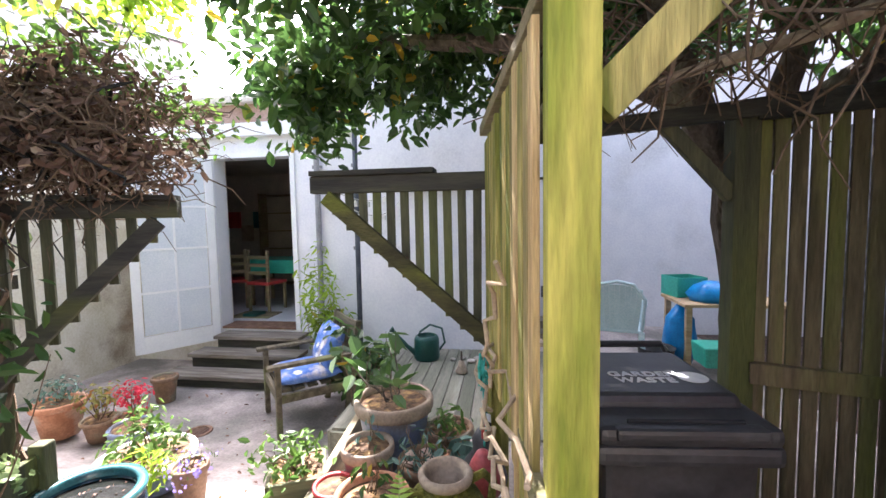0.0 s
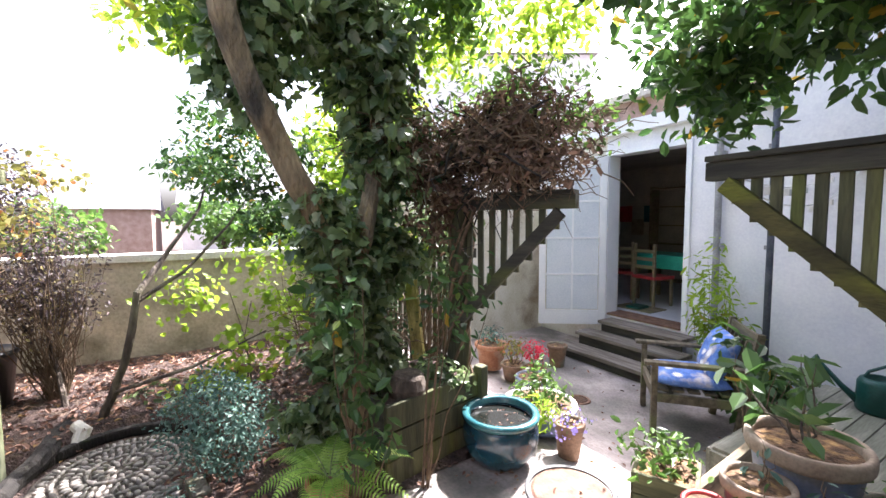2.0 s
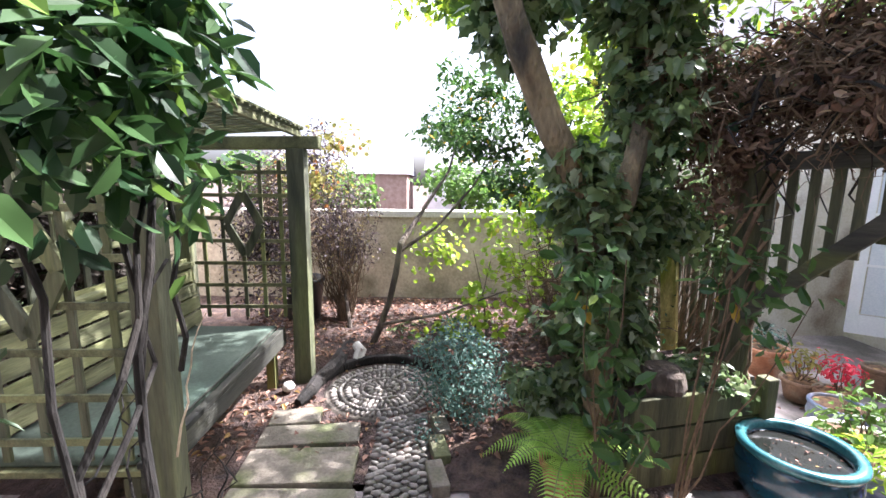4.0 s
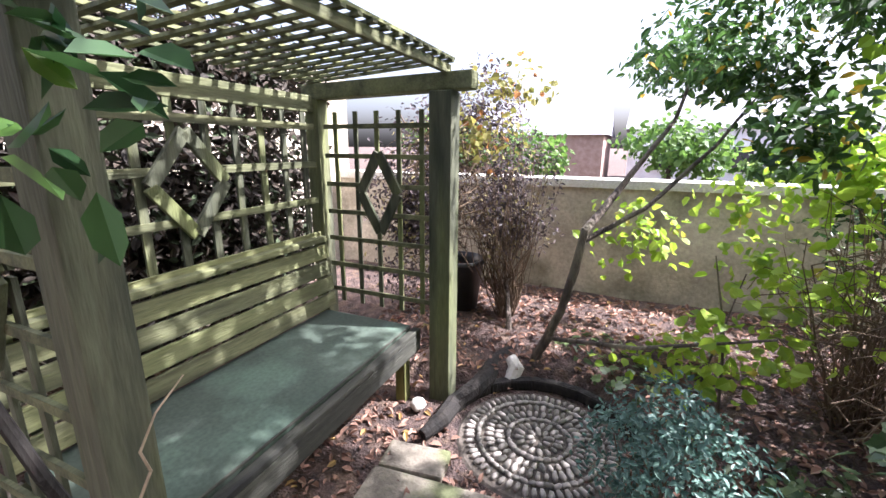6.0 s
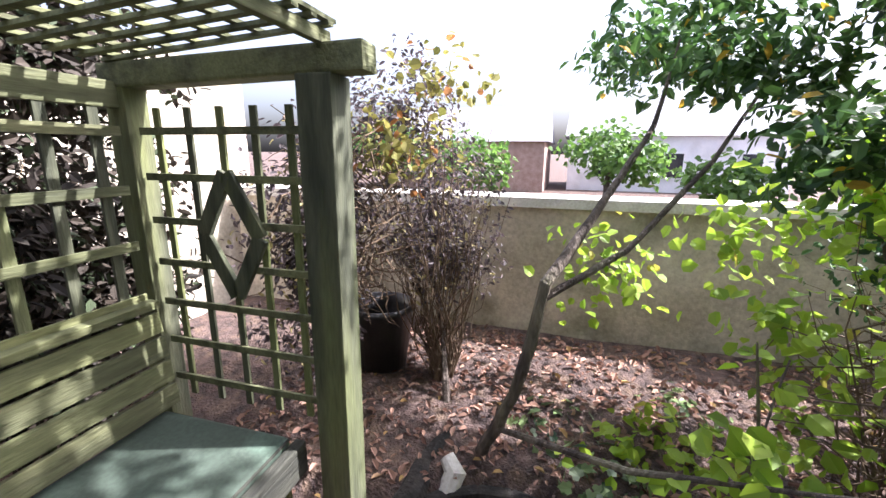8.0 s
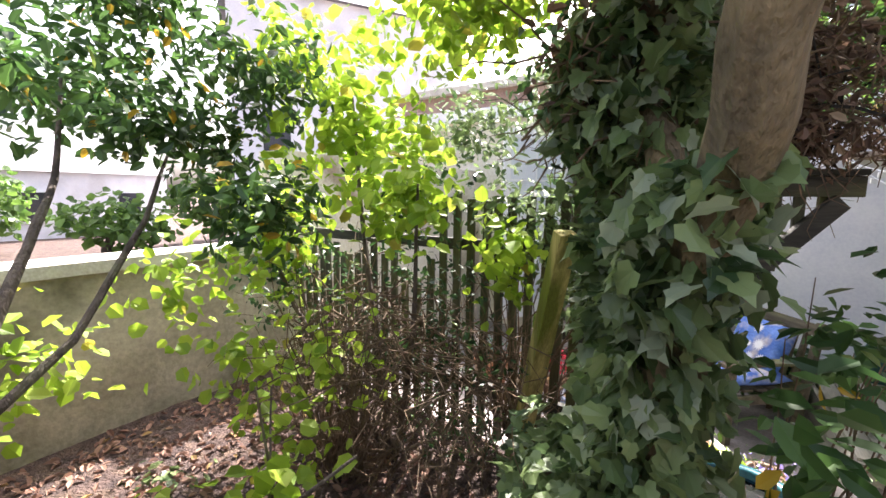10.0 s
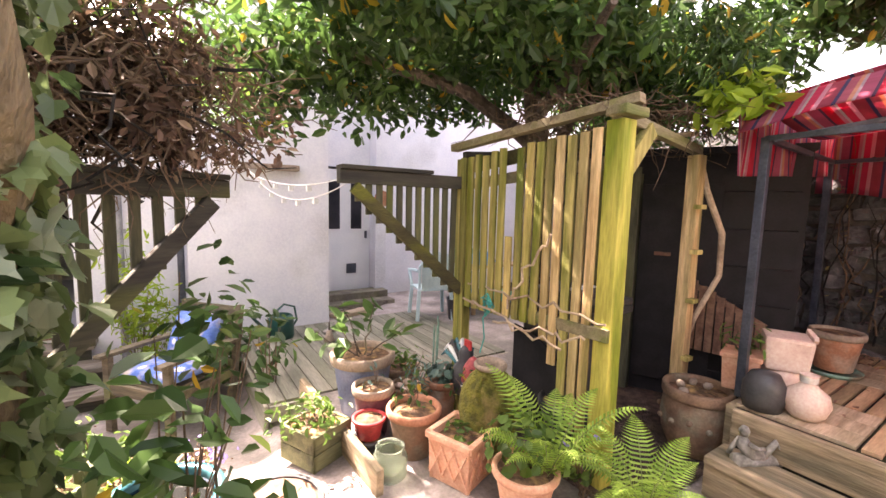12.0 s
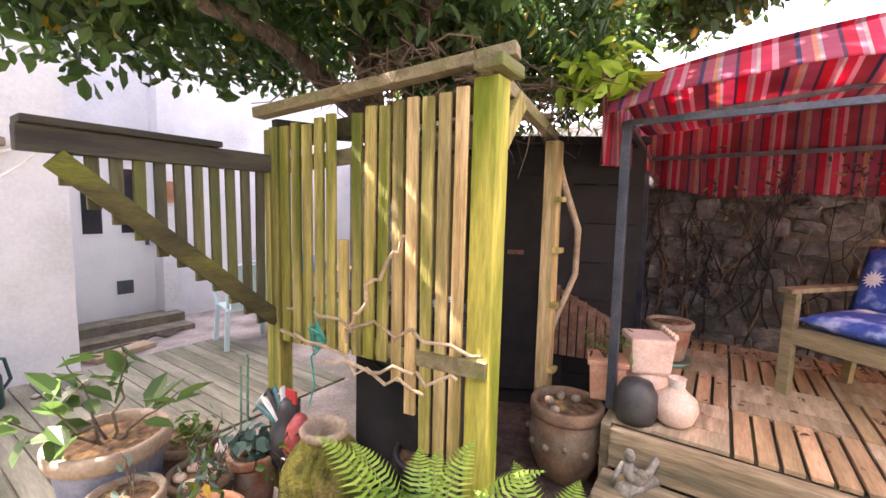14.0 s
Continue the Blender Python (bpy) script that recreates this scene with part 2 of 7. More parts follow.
M_red = material("red_paint", [(0.35, 0.03, 0.03), (0.48, 0.05, 0.05)], 6, 0.5, 0.05)
M_bluebag = material("bright_blue_plastic", [(0.0, 0.22, 0.60), (0.01, 0.32, 0.75)], 8, 0.35, 0.3)
M_greenbox = material("sea_green_plastic", [(0.03, 0.35, 0.26), (0.05, 0.45, 0.33)], 5, 0.4, 0.03)
M_table = material("bare_pine", [(0.48, 0.32, 0.17), (0.60, 0.44, 0.26)], 14, 0.6, 0.1, WOODX)
M_redclay = material("dull_red_painted_clay", [(0.30, 0.04, 0.05), (0.45, 0.09, 0.09)], 8, 0.5, 0.1)
M_greystone = material("weathered_cast_stone", [(0.20, 0.19, 0.17), (0.42, 0.40, 0.36)], 14, 0.9, 0.4, spots=(0.10, 0.10, 0.08), spot_scale=8, spot_amount=0.4)
# Chair wood in a darker brown that stands for the yard's shade.
M_shadewood = material("shaded_chair_wood", [(0.06, 0.05, 0.03), (0.15, 0.125, 0.08)], 20, 0.85, 0.4, WOODX, spots=(0.14, 0.15, 0.06), spot_scale=4, spot_amount=0.35, fine=120)
M_string = material("teal_garden_twine", [(0.02, 0.30, 0.26), (0.05, 0.42, 0.36)], 8, 0.7, 0.1)
M_water = material("dark_still_water", [(0.01, 0.012, 0.01), (0.02, 0.02, 0.018)], 4, 0.05, 0.05)
M_dirt = material("potting_soil_with_litter", [(0.06, 0.035, 0.02), (0.22, 0.13, 0.07)], 22, 0.95, 0.8, spots=(0.42, 0.26, 0.10), spot_scale=14, spot_amount=0.3)
M_distant = material("distant_hedge", [(0.05, 0.09, 0.03), (0.12, 0.18, 0.06)], 2, 0.9, 0.0)
M_brick = material("brownish_far_brick", [(0.34, 0.22, 0.18), (0.45, 0.32, 0.27)], 5, 0.9, 0.1)
M_roof = material("grey_slate_roof", [(0.16, 0.16, 0.18), (0.26, 0.26, 0.28)], 3, 0.7, 0.1)

L_laurel = leaf_material("dark_laurel_leaf", (0.03, 0.075, 0.022), (0.09, 0.18, 0.04), 0.4, 0.4, (0.50, 0.33, 0.03), 0.02)
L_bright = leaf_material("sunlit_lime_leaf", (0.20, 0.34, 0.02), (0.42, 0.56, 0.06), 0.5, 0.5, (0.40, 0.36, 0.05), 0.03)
L_ivy = leaf_material("ivy_leaf", (0.04, 0.085, 0.03), (0.24, 0.32, 0.13), 0.35, 0.36, (0.30, 0.36, 0.24), 0.12)
M_trunk = material("warm_brown_bark", [(0.10, 0.075, 0.042), (0.30, 0.23, 0.13)], 9, 0.95, 1.0, (1, 1, 0.4), spots=(0.05, 0.045, 0.035), spot_scale=6, spot_amount=0.4, fine=60, bump_dist=0.02)
# Leaf green darkened for shade; the odd few are bright as if backlit.
L_shade = leaf_material("shade_green_broad_leaf", (0.012, 0.04, 0.015), (0.055, 0.12, 0.03), 0.35, 0.45, (0.15, 0.26, 0.04), 0.08)
# Near black: the climber stems' backlit darkness is put into the bark colour.
M_darkstem = material("near_black_bark", [(0.006, 0.005, 0.004), (0.022, 0.018, 0.014)], 14, 0.9, 0.8, (1, 1, 0.35), fine=60)
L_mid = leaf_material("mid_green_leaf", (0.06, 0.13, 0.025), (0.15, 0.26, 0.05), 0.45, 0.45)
L_dead = leaf_material("dry_brown_leaf", (0.07, 0.04, 0.03), (0.24, 0.15, 0.10), 0.2, 0.8, (0.30, 0.22, 0.15), 0.1)
L_grey = leaf_material("blue_green_small_leaf", (0.06, 0.13, 0.10), (0.16, 0.27, 0.22), 0.25, 0.5)
L_fern = leaf_material("fern_leaflet", (0.20, 0.38, 0.05), (0.42, 0.62, 0.12), 0.45, 0.5)
L_litter = leaf_material("fallen_leaf", (0.14, 0.07, 0.05), (0.42, 0.26, 0.19), 0.1, 0.85, (0.34, 0.22, 0.08), 0.04)
L_yellow = leaf_material("yellowing_shrub_leaf", (0.16, 0.17, 0.04), (0.34, 0.30, 0.08), 0.45, 0.6, (0.40, 0.18, 0.06), 0.15)
L_red = leaf_material("red_petal", (0.55, 0.02, 0.05), (0.75, 0.06, 0.10), 0.3, 0.6)
L_violet = leaf_material("violet_petal", (0.25, 0.20, 0.55), (0.45, 0.38, 0.75), 0.3, 0.6)
L_purpleleaf = leaf_material("dusky_purple_leaf", (0.035, 0.03, 0.03), (0.16, 0.12, 0.125), 0.3, 0.6, (0.35, 0.30, 0.12), 0.1)

M_brace = material("dark_mossy_brace", [(0.03, 0.027, 0.012), (0.085, 0.078, 0.025)], 14, 0.9, 0.7, (0.3, 1, 1), spots=(0.13, 0.14, 0.02), spot_scale=6, spot_amount=0.35, fine=110)
M_raildark = material("dark_worn_rail", [(0.018, 0.019, 0.015), (0.06, 0.06, 0.045)], 16, 0.9, 0.6, WOODX, spots=(0.11, 0.11, 0.08), spot_scale=9, spot_amount=0.2, fine=110)
M_lime = material("lime_mossed_post", [(0.36, 0.33, 0.06), (0.62, 0.56, 0.12)], 7, 0.9, 0.5, WOODZ, spots=(0.19, 0.24, 0.02), spot_scale=6, spot_amount=0.5, fine=90)
# Dry leaf brown taken down so the hedge's shade is in its colour.
L_hedge = leaf_material("shaded_hedge_leaf", (0.018, 0.015, 0.010), (0.07, 0.052, 0.036), 0.1, 0.8, (0.05, 0.07, 0.03), 0.15)
M_screen = material("brown_green_screen_slat", [(0.07, 0.058, 0.030), (0.16, 0.13, 0.07)], 18, 0.85, 0.5, WOODZ, spots=(0.12, 0.13, 0.03), spot_scale=4, spot_amount=0.4, fine=110, vary=0.3)


# ---- shaping helpers ----
def empty(name, loc=(0, 0, 0), rz=0, label="", category="", group="", scale=1.0):
    ob = new(name)
    ob.empty_display_size = 0.1
    ob.matrix_world = pose(*loc, 0, 0, rz) @ Matrix.Scale(scale, 4)
    return tagged(ob, label, category, group)


def part(name, bm, mat, parent=None, label="", kind="", smooth=False):
    me = bpy.data.meshes.new(name)
    if isinstance(bm, tuple):
        me.from_pydata(*bm)
    else:
        bm.to_mesh(me)
        bm.free()
    me.materials.append(mat)
    if smooth:
        me.shade_smooth()
    ob = new(name, me)
    ob.parent = parent
    return tagged(ob, label, "", "", kind)


def shared(name, me, parent, m):
    ob = new(name, me)
    ob.parent = parent
    ob.matrix_basis = m
    return ob


def thing(name, bm, mat, label, category, group="", smooth=False, m=None):
    ob = part(name, bm, mat, None, label, "", smooth)
    if m is not None:
        ob.matrix_world = m
    return tagged(ob, "", category, group)


def box(bm, size, at=(0, 0, 0), rot=None, bevel=0.0, taper=1.0):
    r = bmesh.ops.create_cube(bm, size=1.0)
    vs = r["verts"]
    for v in vs:
        k = taper if v.co.z > 0 else 1.0
        v.co = Vector((v.co.x * size[0] * k, v.co.y * size[1] * k, v.co.z * size[2]))
    if bevel:
        es = list({e for v in vs for e in v.link_edges})
        g = bmesh.ops.bevel(bm, geom=es, offset=bevel, segments=2, affect="EDGES", profile=0.6)
        vs = list({v for f in g["faces"] for v in f.verts} | {v for v in vs if v.is_valid})
    m = Matrix.Translation(at) @ (rot.to_4x4() if rot is not None else Matrix())
    bmesh.ops.transform(bm, matrix=m, verts=vs)
    return vs


def onebox(size, at=(0, 0, 0), rot=None, bevel=0.0, taper=1.0):
    bm = bmesh.new()
    box(bm, size, at, rot, bevel, taper)
    return bm


def bar(bm, a, b, w, h, bevel=0.0, up=(0, 0, 1)):
    """A square timber from a to b."""
    a, b = Vector(a), Vector(b)
    x = (b - a).normalized()
    u = Vector(up)
    if abs(x.dot(u)) > 0.98:
        u = Vector((0, 1, 0))
    y = u.cross(x).normalized()
    z = x.cross(y)
    rot = Matrix((x, y, z)).transposed()
    return box(bm, ((b - a).length, w, h), (a + b) / 2, rot, bevel)


def onebar(a, b, w, h, bevel=0.0, up=(0, 0, 1)):
    bm = bmesh.new()
    bar(bm, a, b, w, h, bevel, up)
    return bm


def tube(bm, pts, radii, sides=8, cap=True):
    """A round limb along pts, its radius given at each."""
    pts = [Vector(p) for p in pts]
    if not hasattr(radii, "__len__"):
        radii = [radii] * len(pts)
    rings, prev = [], None
    for i, p in enumerate(pts):
        d = (pts[min(i + 1, len(pts) - 1)] - pts[max(i - 1, 0)]).normalized()
        if prev is None:
            u = d.orthogonal().normalized()
        else:
            u = (prev - d * prev.dot(d)).normalized()
        prev = u
        w = d.cross(u)
        rings.append([bm.verts.new(p + (u * math.cos(a) + w * math.sin(a)) * radii[i]) for a in [2 * math.pi * k / sides for k in range(sides)]])
    for r, s in zip(rings, rings[1:]):
        for k in range(sides):
            bm.faces.new((r[k], r[(k + 1) % sides], s[(k + 1) % sides], s[k]))
    if cap:
        bm.faces.new(rings[0][::-1])
        bm.faces.new(rings[-1])
    return rings


def onetube(pts, radii, sides=8):
    bm = bmesh.new()
    tube(bm, pts, radii, sides)
    return bm


def lathe(profile, seg=28, wob=0.0, at=(0, 0, 0)):
    """A turned body from (radius, height) pairs."""
    bm = bmesh.new()
    rings = []
    for r, z in profile:
        if r <= 1e-5:
            rings.append([bm.verts.new((at[0], at[1], at[2] + z))])
            continue
        rings.append([bm.verts.new((at[0] + r * (1 + wob * math.sin(3 * a + z * 9)) * math.cos(a), at[1] + r * (1 + wob * math.cos(2 * a + 1)) * math.sin(a), at[2] + z))
                      for a in [2 * math.pi * k / seg for k in range(seg)]])
    for p, q in zip(rings, rings[1:]):
        for k in range(seg):
            j = (k + 1) % seg
            if len(p) == 1 and len(q) > 1:
                bm.faces.new((p[0], q[j], q[k]))
            elif len(q) == 1 and len(p) > 1:
                bm.faces.new((p[k], p[j], q[0]))
            elif len(p) > 1:
                bm.faces.new((p[k], p[j], q[j], q[k]))
    bmesh.ops.recalc_face_normals(bm, faces=bm.faces)
    return bm


LEAF = {
    "oval": [(0, 0), (0.3, 0.22), (0.7, 0.2), (1, 0), (0.7, -0.2), (0.3, -0.22)],
    "slim": [(0, 0), (0.3, 0.12), (0.7, 0.1), (1, 0), (0.7, -0.1), (0.3, -0.12)],
    "round": [(0, 0), (0.15, 0.35), (0.6, 0.42), (1, 0), (0.6, -0.42), (0.15, -0.35)],
    "ivy": [(0, 0), (-0.12, 0.24), (0.12, 0.40), (0.34, 0.27), (0.52, 0.34), (0.70, 0.14), (1, 0), (0.70, -0.14), (0.52, -0.34), (0.34, -0.27), (0.12, -0.40), (-0.12, -0.24)],
}


def leaves(centres, normals, sizes, shape="oval", seed=1, droop=0.3, curl=0.25):
    """Many small bent leaves as one mesh, from arrays of places and facing directions."""
    g = np.random.default_rng(seed)
    n = len(centres)
    nor = normals + g.normal(0, 0.6, (n, 3))
    nor /= np.linalg.norm(nor, axis=1)[:, None] + 1e-9
    ax = g.normal(0, 1, (n, 3))
    ax[:, 2] -= droop * 2
    ax -= nor * np.sum(ax * nor, 1)[:, None]
    ax /= np.linalg.norm(ax, axis=1)[:, None] + 1e-9
    side = np.cross(nor, ax)
    out = np.array(LEAF[shape])
    k = len(out)
    u, w = out[:, 0], out[:, 1]
    h = curl * (-(u - 0.5) ** 2 + np.abs(w) * 0.9)
    V = (centres[:, None, :] + sizes[:, None, None] * (ax[:, None, :] * u[None, :, None] + side[:, None, :] * w[None, :, None] + nor[:, None, :] * h[None, :, None])).reshape(-1, 3)
    if shape == "ivy":
        faces = (np.arange(n)[:, None] * k + np.arange(k)[None, :]).tolist()
    else:
        a = np.arange(n)[:, None] * k
        f1, f2 = a + np.array([0, 3, 2, 1])[None], a + np.array([0, 5, 4, 3])[None]
        faces = np.concatenate([f1, f2]).tolist()
    return V.tolist(), [], faces


def blobs(spec, density, seed=1, shell=0.45):
    """Places for leaves in a set of ellipsoids (centre, radii), more towards the outside, thinned in uneven gaps."""
    g = np.random.default_rng(seed)
    P, Q = [], []
    for c, r in spec:
        n = int(density * (r[0] * r[1] + r[1] * r[2] + r[0] * r[2]) * 4)
        d = g.normal(0, 1, (n, 3))
        d /= np.linalg.norm(d, axis=1)[:, None]
        rad = (1 - shell * g.random(n) ** 1.2)[:, None] * (1 + 0.12 * np.sin(d[:, :1] * 7 + c[0] * 5) + 0.12 * np.cos(d[:, 1:2] * 6 + c[1] * 3))
        P.append(np.array(c) + d * rad * np.array(r))
        Q.append(d * 0.5 + np.array([0, 0, 0.5]))
    P, Q = np.concatenate(P), np.concatenate(Q)
    keep = (np.sin(P[:, 0] * 9.1 + 2 * np.sin(P[:, 2] * 6)) + np.sin(P[:, 1] * 8.3 + 2 * np.cos(P[:, 0] * 7)) + np.sin(P[:, 2] * 10.7 + P[:, 1] * 4)) > g.random(len(P)) * 1.6 - 1.9
    return P[keep], Q[keep]


def crown(name, spec, density, size, mat, parent, shape="oval", seed=1, label="", keep_clear=0.0, low=-9, droop=0.3, shell=0.45, clip=None):
    P, Q = blobs(spec, density, seed, shell)
    ok = P[:, 2] > low
    if clip is not None:
        ok &= clip(P)
    P, Q = P[ok], Q[ok]
    g = np.random.default_rng(seed + 5)
    return part(name, leaves(P, Q, size * (0.6 + 0.7 * g.random(len(P))), shape, seed, droop), mat, parent, label, kind="stuff")


def wander(a, b, n=6, amp=0.05, seed=0):
    """A crooked way from a to b."""
    g = random.Random(seed)
    a, b = Vector(a), Vector(b)
    return [a.lerp(b, i / n) + Vector([g.uniform(-amp, amp) if 0 < i < n else 0 for _ in range(3)]) for i in range(n + 1)]


def bush_twigs(centre, radii, count, r, seed, base=None):
    """Thin crooked stems that fan out from a base into an ellipsoid."""
    g = random.Random(seed)
    bm = bmesh.new()
    base = Vector(base if base else (centre[0], centre[1], 0))
    for i in range(count):
        d = Vector((g.gauss(0, 1), g.gauss(0, 1), g.gauss(0.3, 1))).normalized()
        e = Vector(centre) + Vector((d.x * radii[0], d.y * radii[1], d.z * radii[2])) * g.uniform(0.6, 0.98)
        p = wander(base + Vector((g.uniform(-.05, .05), g.uniform(-.05, .05), 0)), e, 6, 0.05, seed * 50 + i)
        rr = r * g.uniform(0.5, 1.2)
        tube(bm, p, [rr * (1 - 0.75 * k / 6) for k in range(7)], 5)
    return bm


def tangle(centre, radii, count, r, seed, length=0.5):
    """A nest of crossing dry stems."""
    g = random.Random(seed)
    bm = bmesh.new()
    for i in range(count):
        d = Vector((g.gauss(0, 1), g.gauss(0, 1), g.gauss(0, 1))).normalized() * g.uniform(0.2, 1) ** 0.5
        c = Vector(centre) + Vector((d.x * radii[0], d.y * radii[1], d.z * radii[2]))
        e = c + Vector((g.gauss(0, 1), g.gauss(0, 1), g.gauss(-0.4, 0.8))).normalized() * g.uniform(0.4, 1) * length
        rr = r * g.uniform(0.4, 1.3)
        tube(bm, wander(c, e, 5, length * 0.1, seed * 99 + i), [rr, rr, rr * .9, rr * .8, rr * .6, rr * .4], 4)
    return bm


def ground_z(x, y):
    """The paving falls gently towards the house."""
    k = min(max((y - 1.5) / 1.7, 0), 1)
    return -0.32 * k * k * (3 - 2 * k) * min(max((-x - 0.9) / 0.5, 0), 1)


# ---- ground ----
def grid_sheet(name, x0, x1, y0, y1, step, fz, mat, label="", inside=None, kind="structure"):
    nx, ny = int(round((x1 - x0) / step)), int(round((y1 - y0) / step))
    V = [(x0 + i * step, y0 + j * step, fz(x0 + i * step, y0 + j * step)) for j in range(ny + 1) for i in range(nx + 1)]
    F = []
    for j in range(ny):
        for i in range(nx):
            if inside is None or inside(x0 + (i + .5) * step, y0 + (j + .5) * step):
                a = j * (nx + 1) + i
                F.append((a, a + 1, a + nx + 2, a + nx + 1))
    ob = part(name, (V, [], F), mat, None, label, kind, smooth=True)
    return ob


_edge = [-3000, -400, -60, -12] + [-6 + 0.5 * i for i in range(25)] + [12, 60, 400, 3000]
_V = [(x, y, -0.10 + min(0, ground_z(x, y))) if abs(x) < 7 and abs(y) < 7 else (x, y, -0.4 if abs(x) > 100 or abs(y) > 100 else -0.2) for y in _edge for x in _edge]
_k = len(_edge)
part("ground", (_V, [], [(j * _k + i, j * _k + i + 1, (j + 1) * _k + i + 1, (j + 1) * _k + i) for j in range(_k - 1) for i in range(_k - 1)]), M_soil, None, "dark garden soil ground", "structure", True)


def bed_edge(y):
    return -2.02 + 0.06 * math.sin(y * 3)


def in_bed(x, y):
    return x < bed_edge(y) and y < 1.5 and x > -5.1


def bed_z(x, y):
    k = min(max((-2.0 - x) / 2.0, 0), 1)
    h = 0.015 + 0.13 * k + 0.02 * noise.noise(Vector((x * 2.5, y * 2.5, 0))) + 0.012 * noise.noise(Vector((x * 9, y * 9, 3)))
    if (x + 3.0) ** 2 + (y + 0.45) ** 2 < 0.52 ** 2 or (-3.3 < x and y < -0.05):
        h = min(h, 0.006)
    return h


def patio_z(x, y):
    return ground_z(x, y) + 0.004 * noise.noise(Vector((x * 3, y * 3, 0)))


grid_sheet("pavement", -5.0, 2.4, -2.5, 7.0, 0.1, patio_z, M_patio, "worn pinkish concrete yard with patches", lambda x, y: not in_bed(x, y) and not (x < -2.0 and y < 1.5))
grid_sheet("flower_bed", -5.1, -1.9, -3.2, 1.6, 0.06, bed_z, M_soil, "dark soil bed strewn with fallen leaves", lambda x, y: x < bed_edge(y) + 0.06)

# ---- house ----
HX0, HX1, HY = -3.71, -2.66, 4.95


def slab(name, size, at, mat, label="", parent=None, bevel=0.0, kind="structure"):
    return part(name, onebox(size, at, None, bevel), mat, parent, label, kind)


def wall_panel(name, x0, x1, y0, y1, z0, z1, mat, label):
    return slab(name, (x1 - x0, y1 - y0, z1 - z0), ((x0 + x1) / 2, (y0 + y1) / 2, (z0 + z1) / 2), mat, label)


W1 = "rough white painted house wall"
wall_panel("wall_north_left", -6.7, HX0 - 0.06, HY, HY + 0.3, -0.6, 2.62, M_cream, "stained cream rendered house wall")
wall_panel("wall_north_lintel", HX0 - 0.06, HX1 + 0.06, HY, HY + 0.3, 2.42, 2.62, M_white, W1)
wall_panel("wall_north_threshold", HX0 - 0.06, HX1 + 0.06, HY, HY + 0.3, -0.6, 0.14, M_white, W1)
wall_panel("wall_north_pier", HX1 + 0.06, -1.7, HY, HY + 0.3, -0.6, 2.62, M_white, W1)
wall_panel("wall_north_block", -1.7, -0.17, 4.74, 5.2, -0.6, 5.2, M_white, W1)
wall_panel("wall_block_side", -0.47, -0.17, 5.2, 6.0, -0.6, 5.2, M_white, W1)
wall_panel("wall_block_west", -1.7, -1.4, 5.2, 6.0, -0.6, 5.2, M_white, W1)
wall_panel("wall_recess_back_left", -0.17, 0.08, 6.0, 6.3, -0.4, 5.2, M_white, W1)
wall_panel("wall_recess_over_door", 0.08, 0.92, 6.0, 6.3, 2.1, 5.2, M_white, W1)
wall_panel("wall_recess_right", 0.92, 1.1, 5.75, 6.3, -0.4, 5.2, M_white, W1)
wall_panel("wall_north_right", 1.1, 5.0, 6.0, 6.3, -0.4, 5.2, M_white, W1)
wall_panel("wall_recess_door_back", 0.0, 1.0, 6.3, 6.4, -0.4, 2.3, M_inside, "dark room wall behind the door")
wall_panel("fascia_board", -6.7, -1.7, HY - 0.10, HY + 0.3, 2.62, 2.78, M_gloss, "white painted fascia board")
wall_panel("wall_parapet", -6.7, -1.7, HY + 0.06, HY + 0.3, 2.78, 3.05, M_brick, "brownish brick parapet")
wall_panel("parapet_coping", -6.7, -1.7, HY - 0.06, HY + 0.36, 3.05, 3.14, M_cope, "pale coping")
# the room behind the open double door
wall_panel("floor_room", -6.6, -1.7, HY + 0.3, 8.6, 0.06, 0.16, M_floor, "pale vinyl room floor")
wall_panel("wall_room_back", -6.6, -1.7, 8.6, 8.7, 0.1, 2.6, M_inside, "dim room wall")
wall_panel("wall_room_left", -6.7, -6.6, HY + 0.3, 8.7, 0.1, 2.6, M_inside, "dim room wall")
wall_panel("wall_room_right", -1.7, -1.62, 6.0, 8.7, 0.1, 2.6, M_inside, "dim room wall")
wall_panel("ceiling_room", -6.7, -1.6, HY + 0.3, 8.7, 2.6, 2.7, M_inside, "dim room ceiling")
wall_panel("floor_threshold", HX0 - 0.02, HX1 + 0.02, HY - 0.02, HY + 0.3, 0.14, 0.165, M_rust, "dark red brown door sill")
for nm, x in (("trim_door_left", HX0 - 0.03), ("trim_door_right", HX1 + 0.03)):
    wall_panel(nm, x - 0.03, x + 0.03, HY - 0.03, HY + 0.2, 0.14, 2.42, M_gloss, "white door frame")
wall_panel("trim_door_head", HX0 - 0.0, HX1 + 0.0, HY - 0.03, HY + 0.2, 2.36, 2.42, M_gloss, "white door frame")


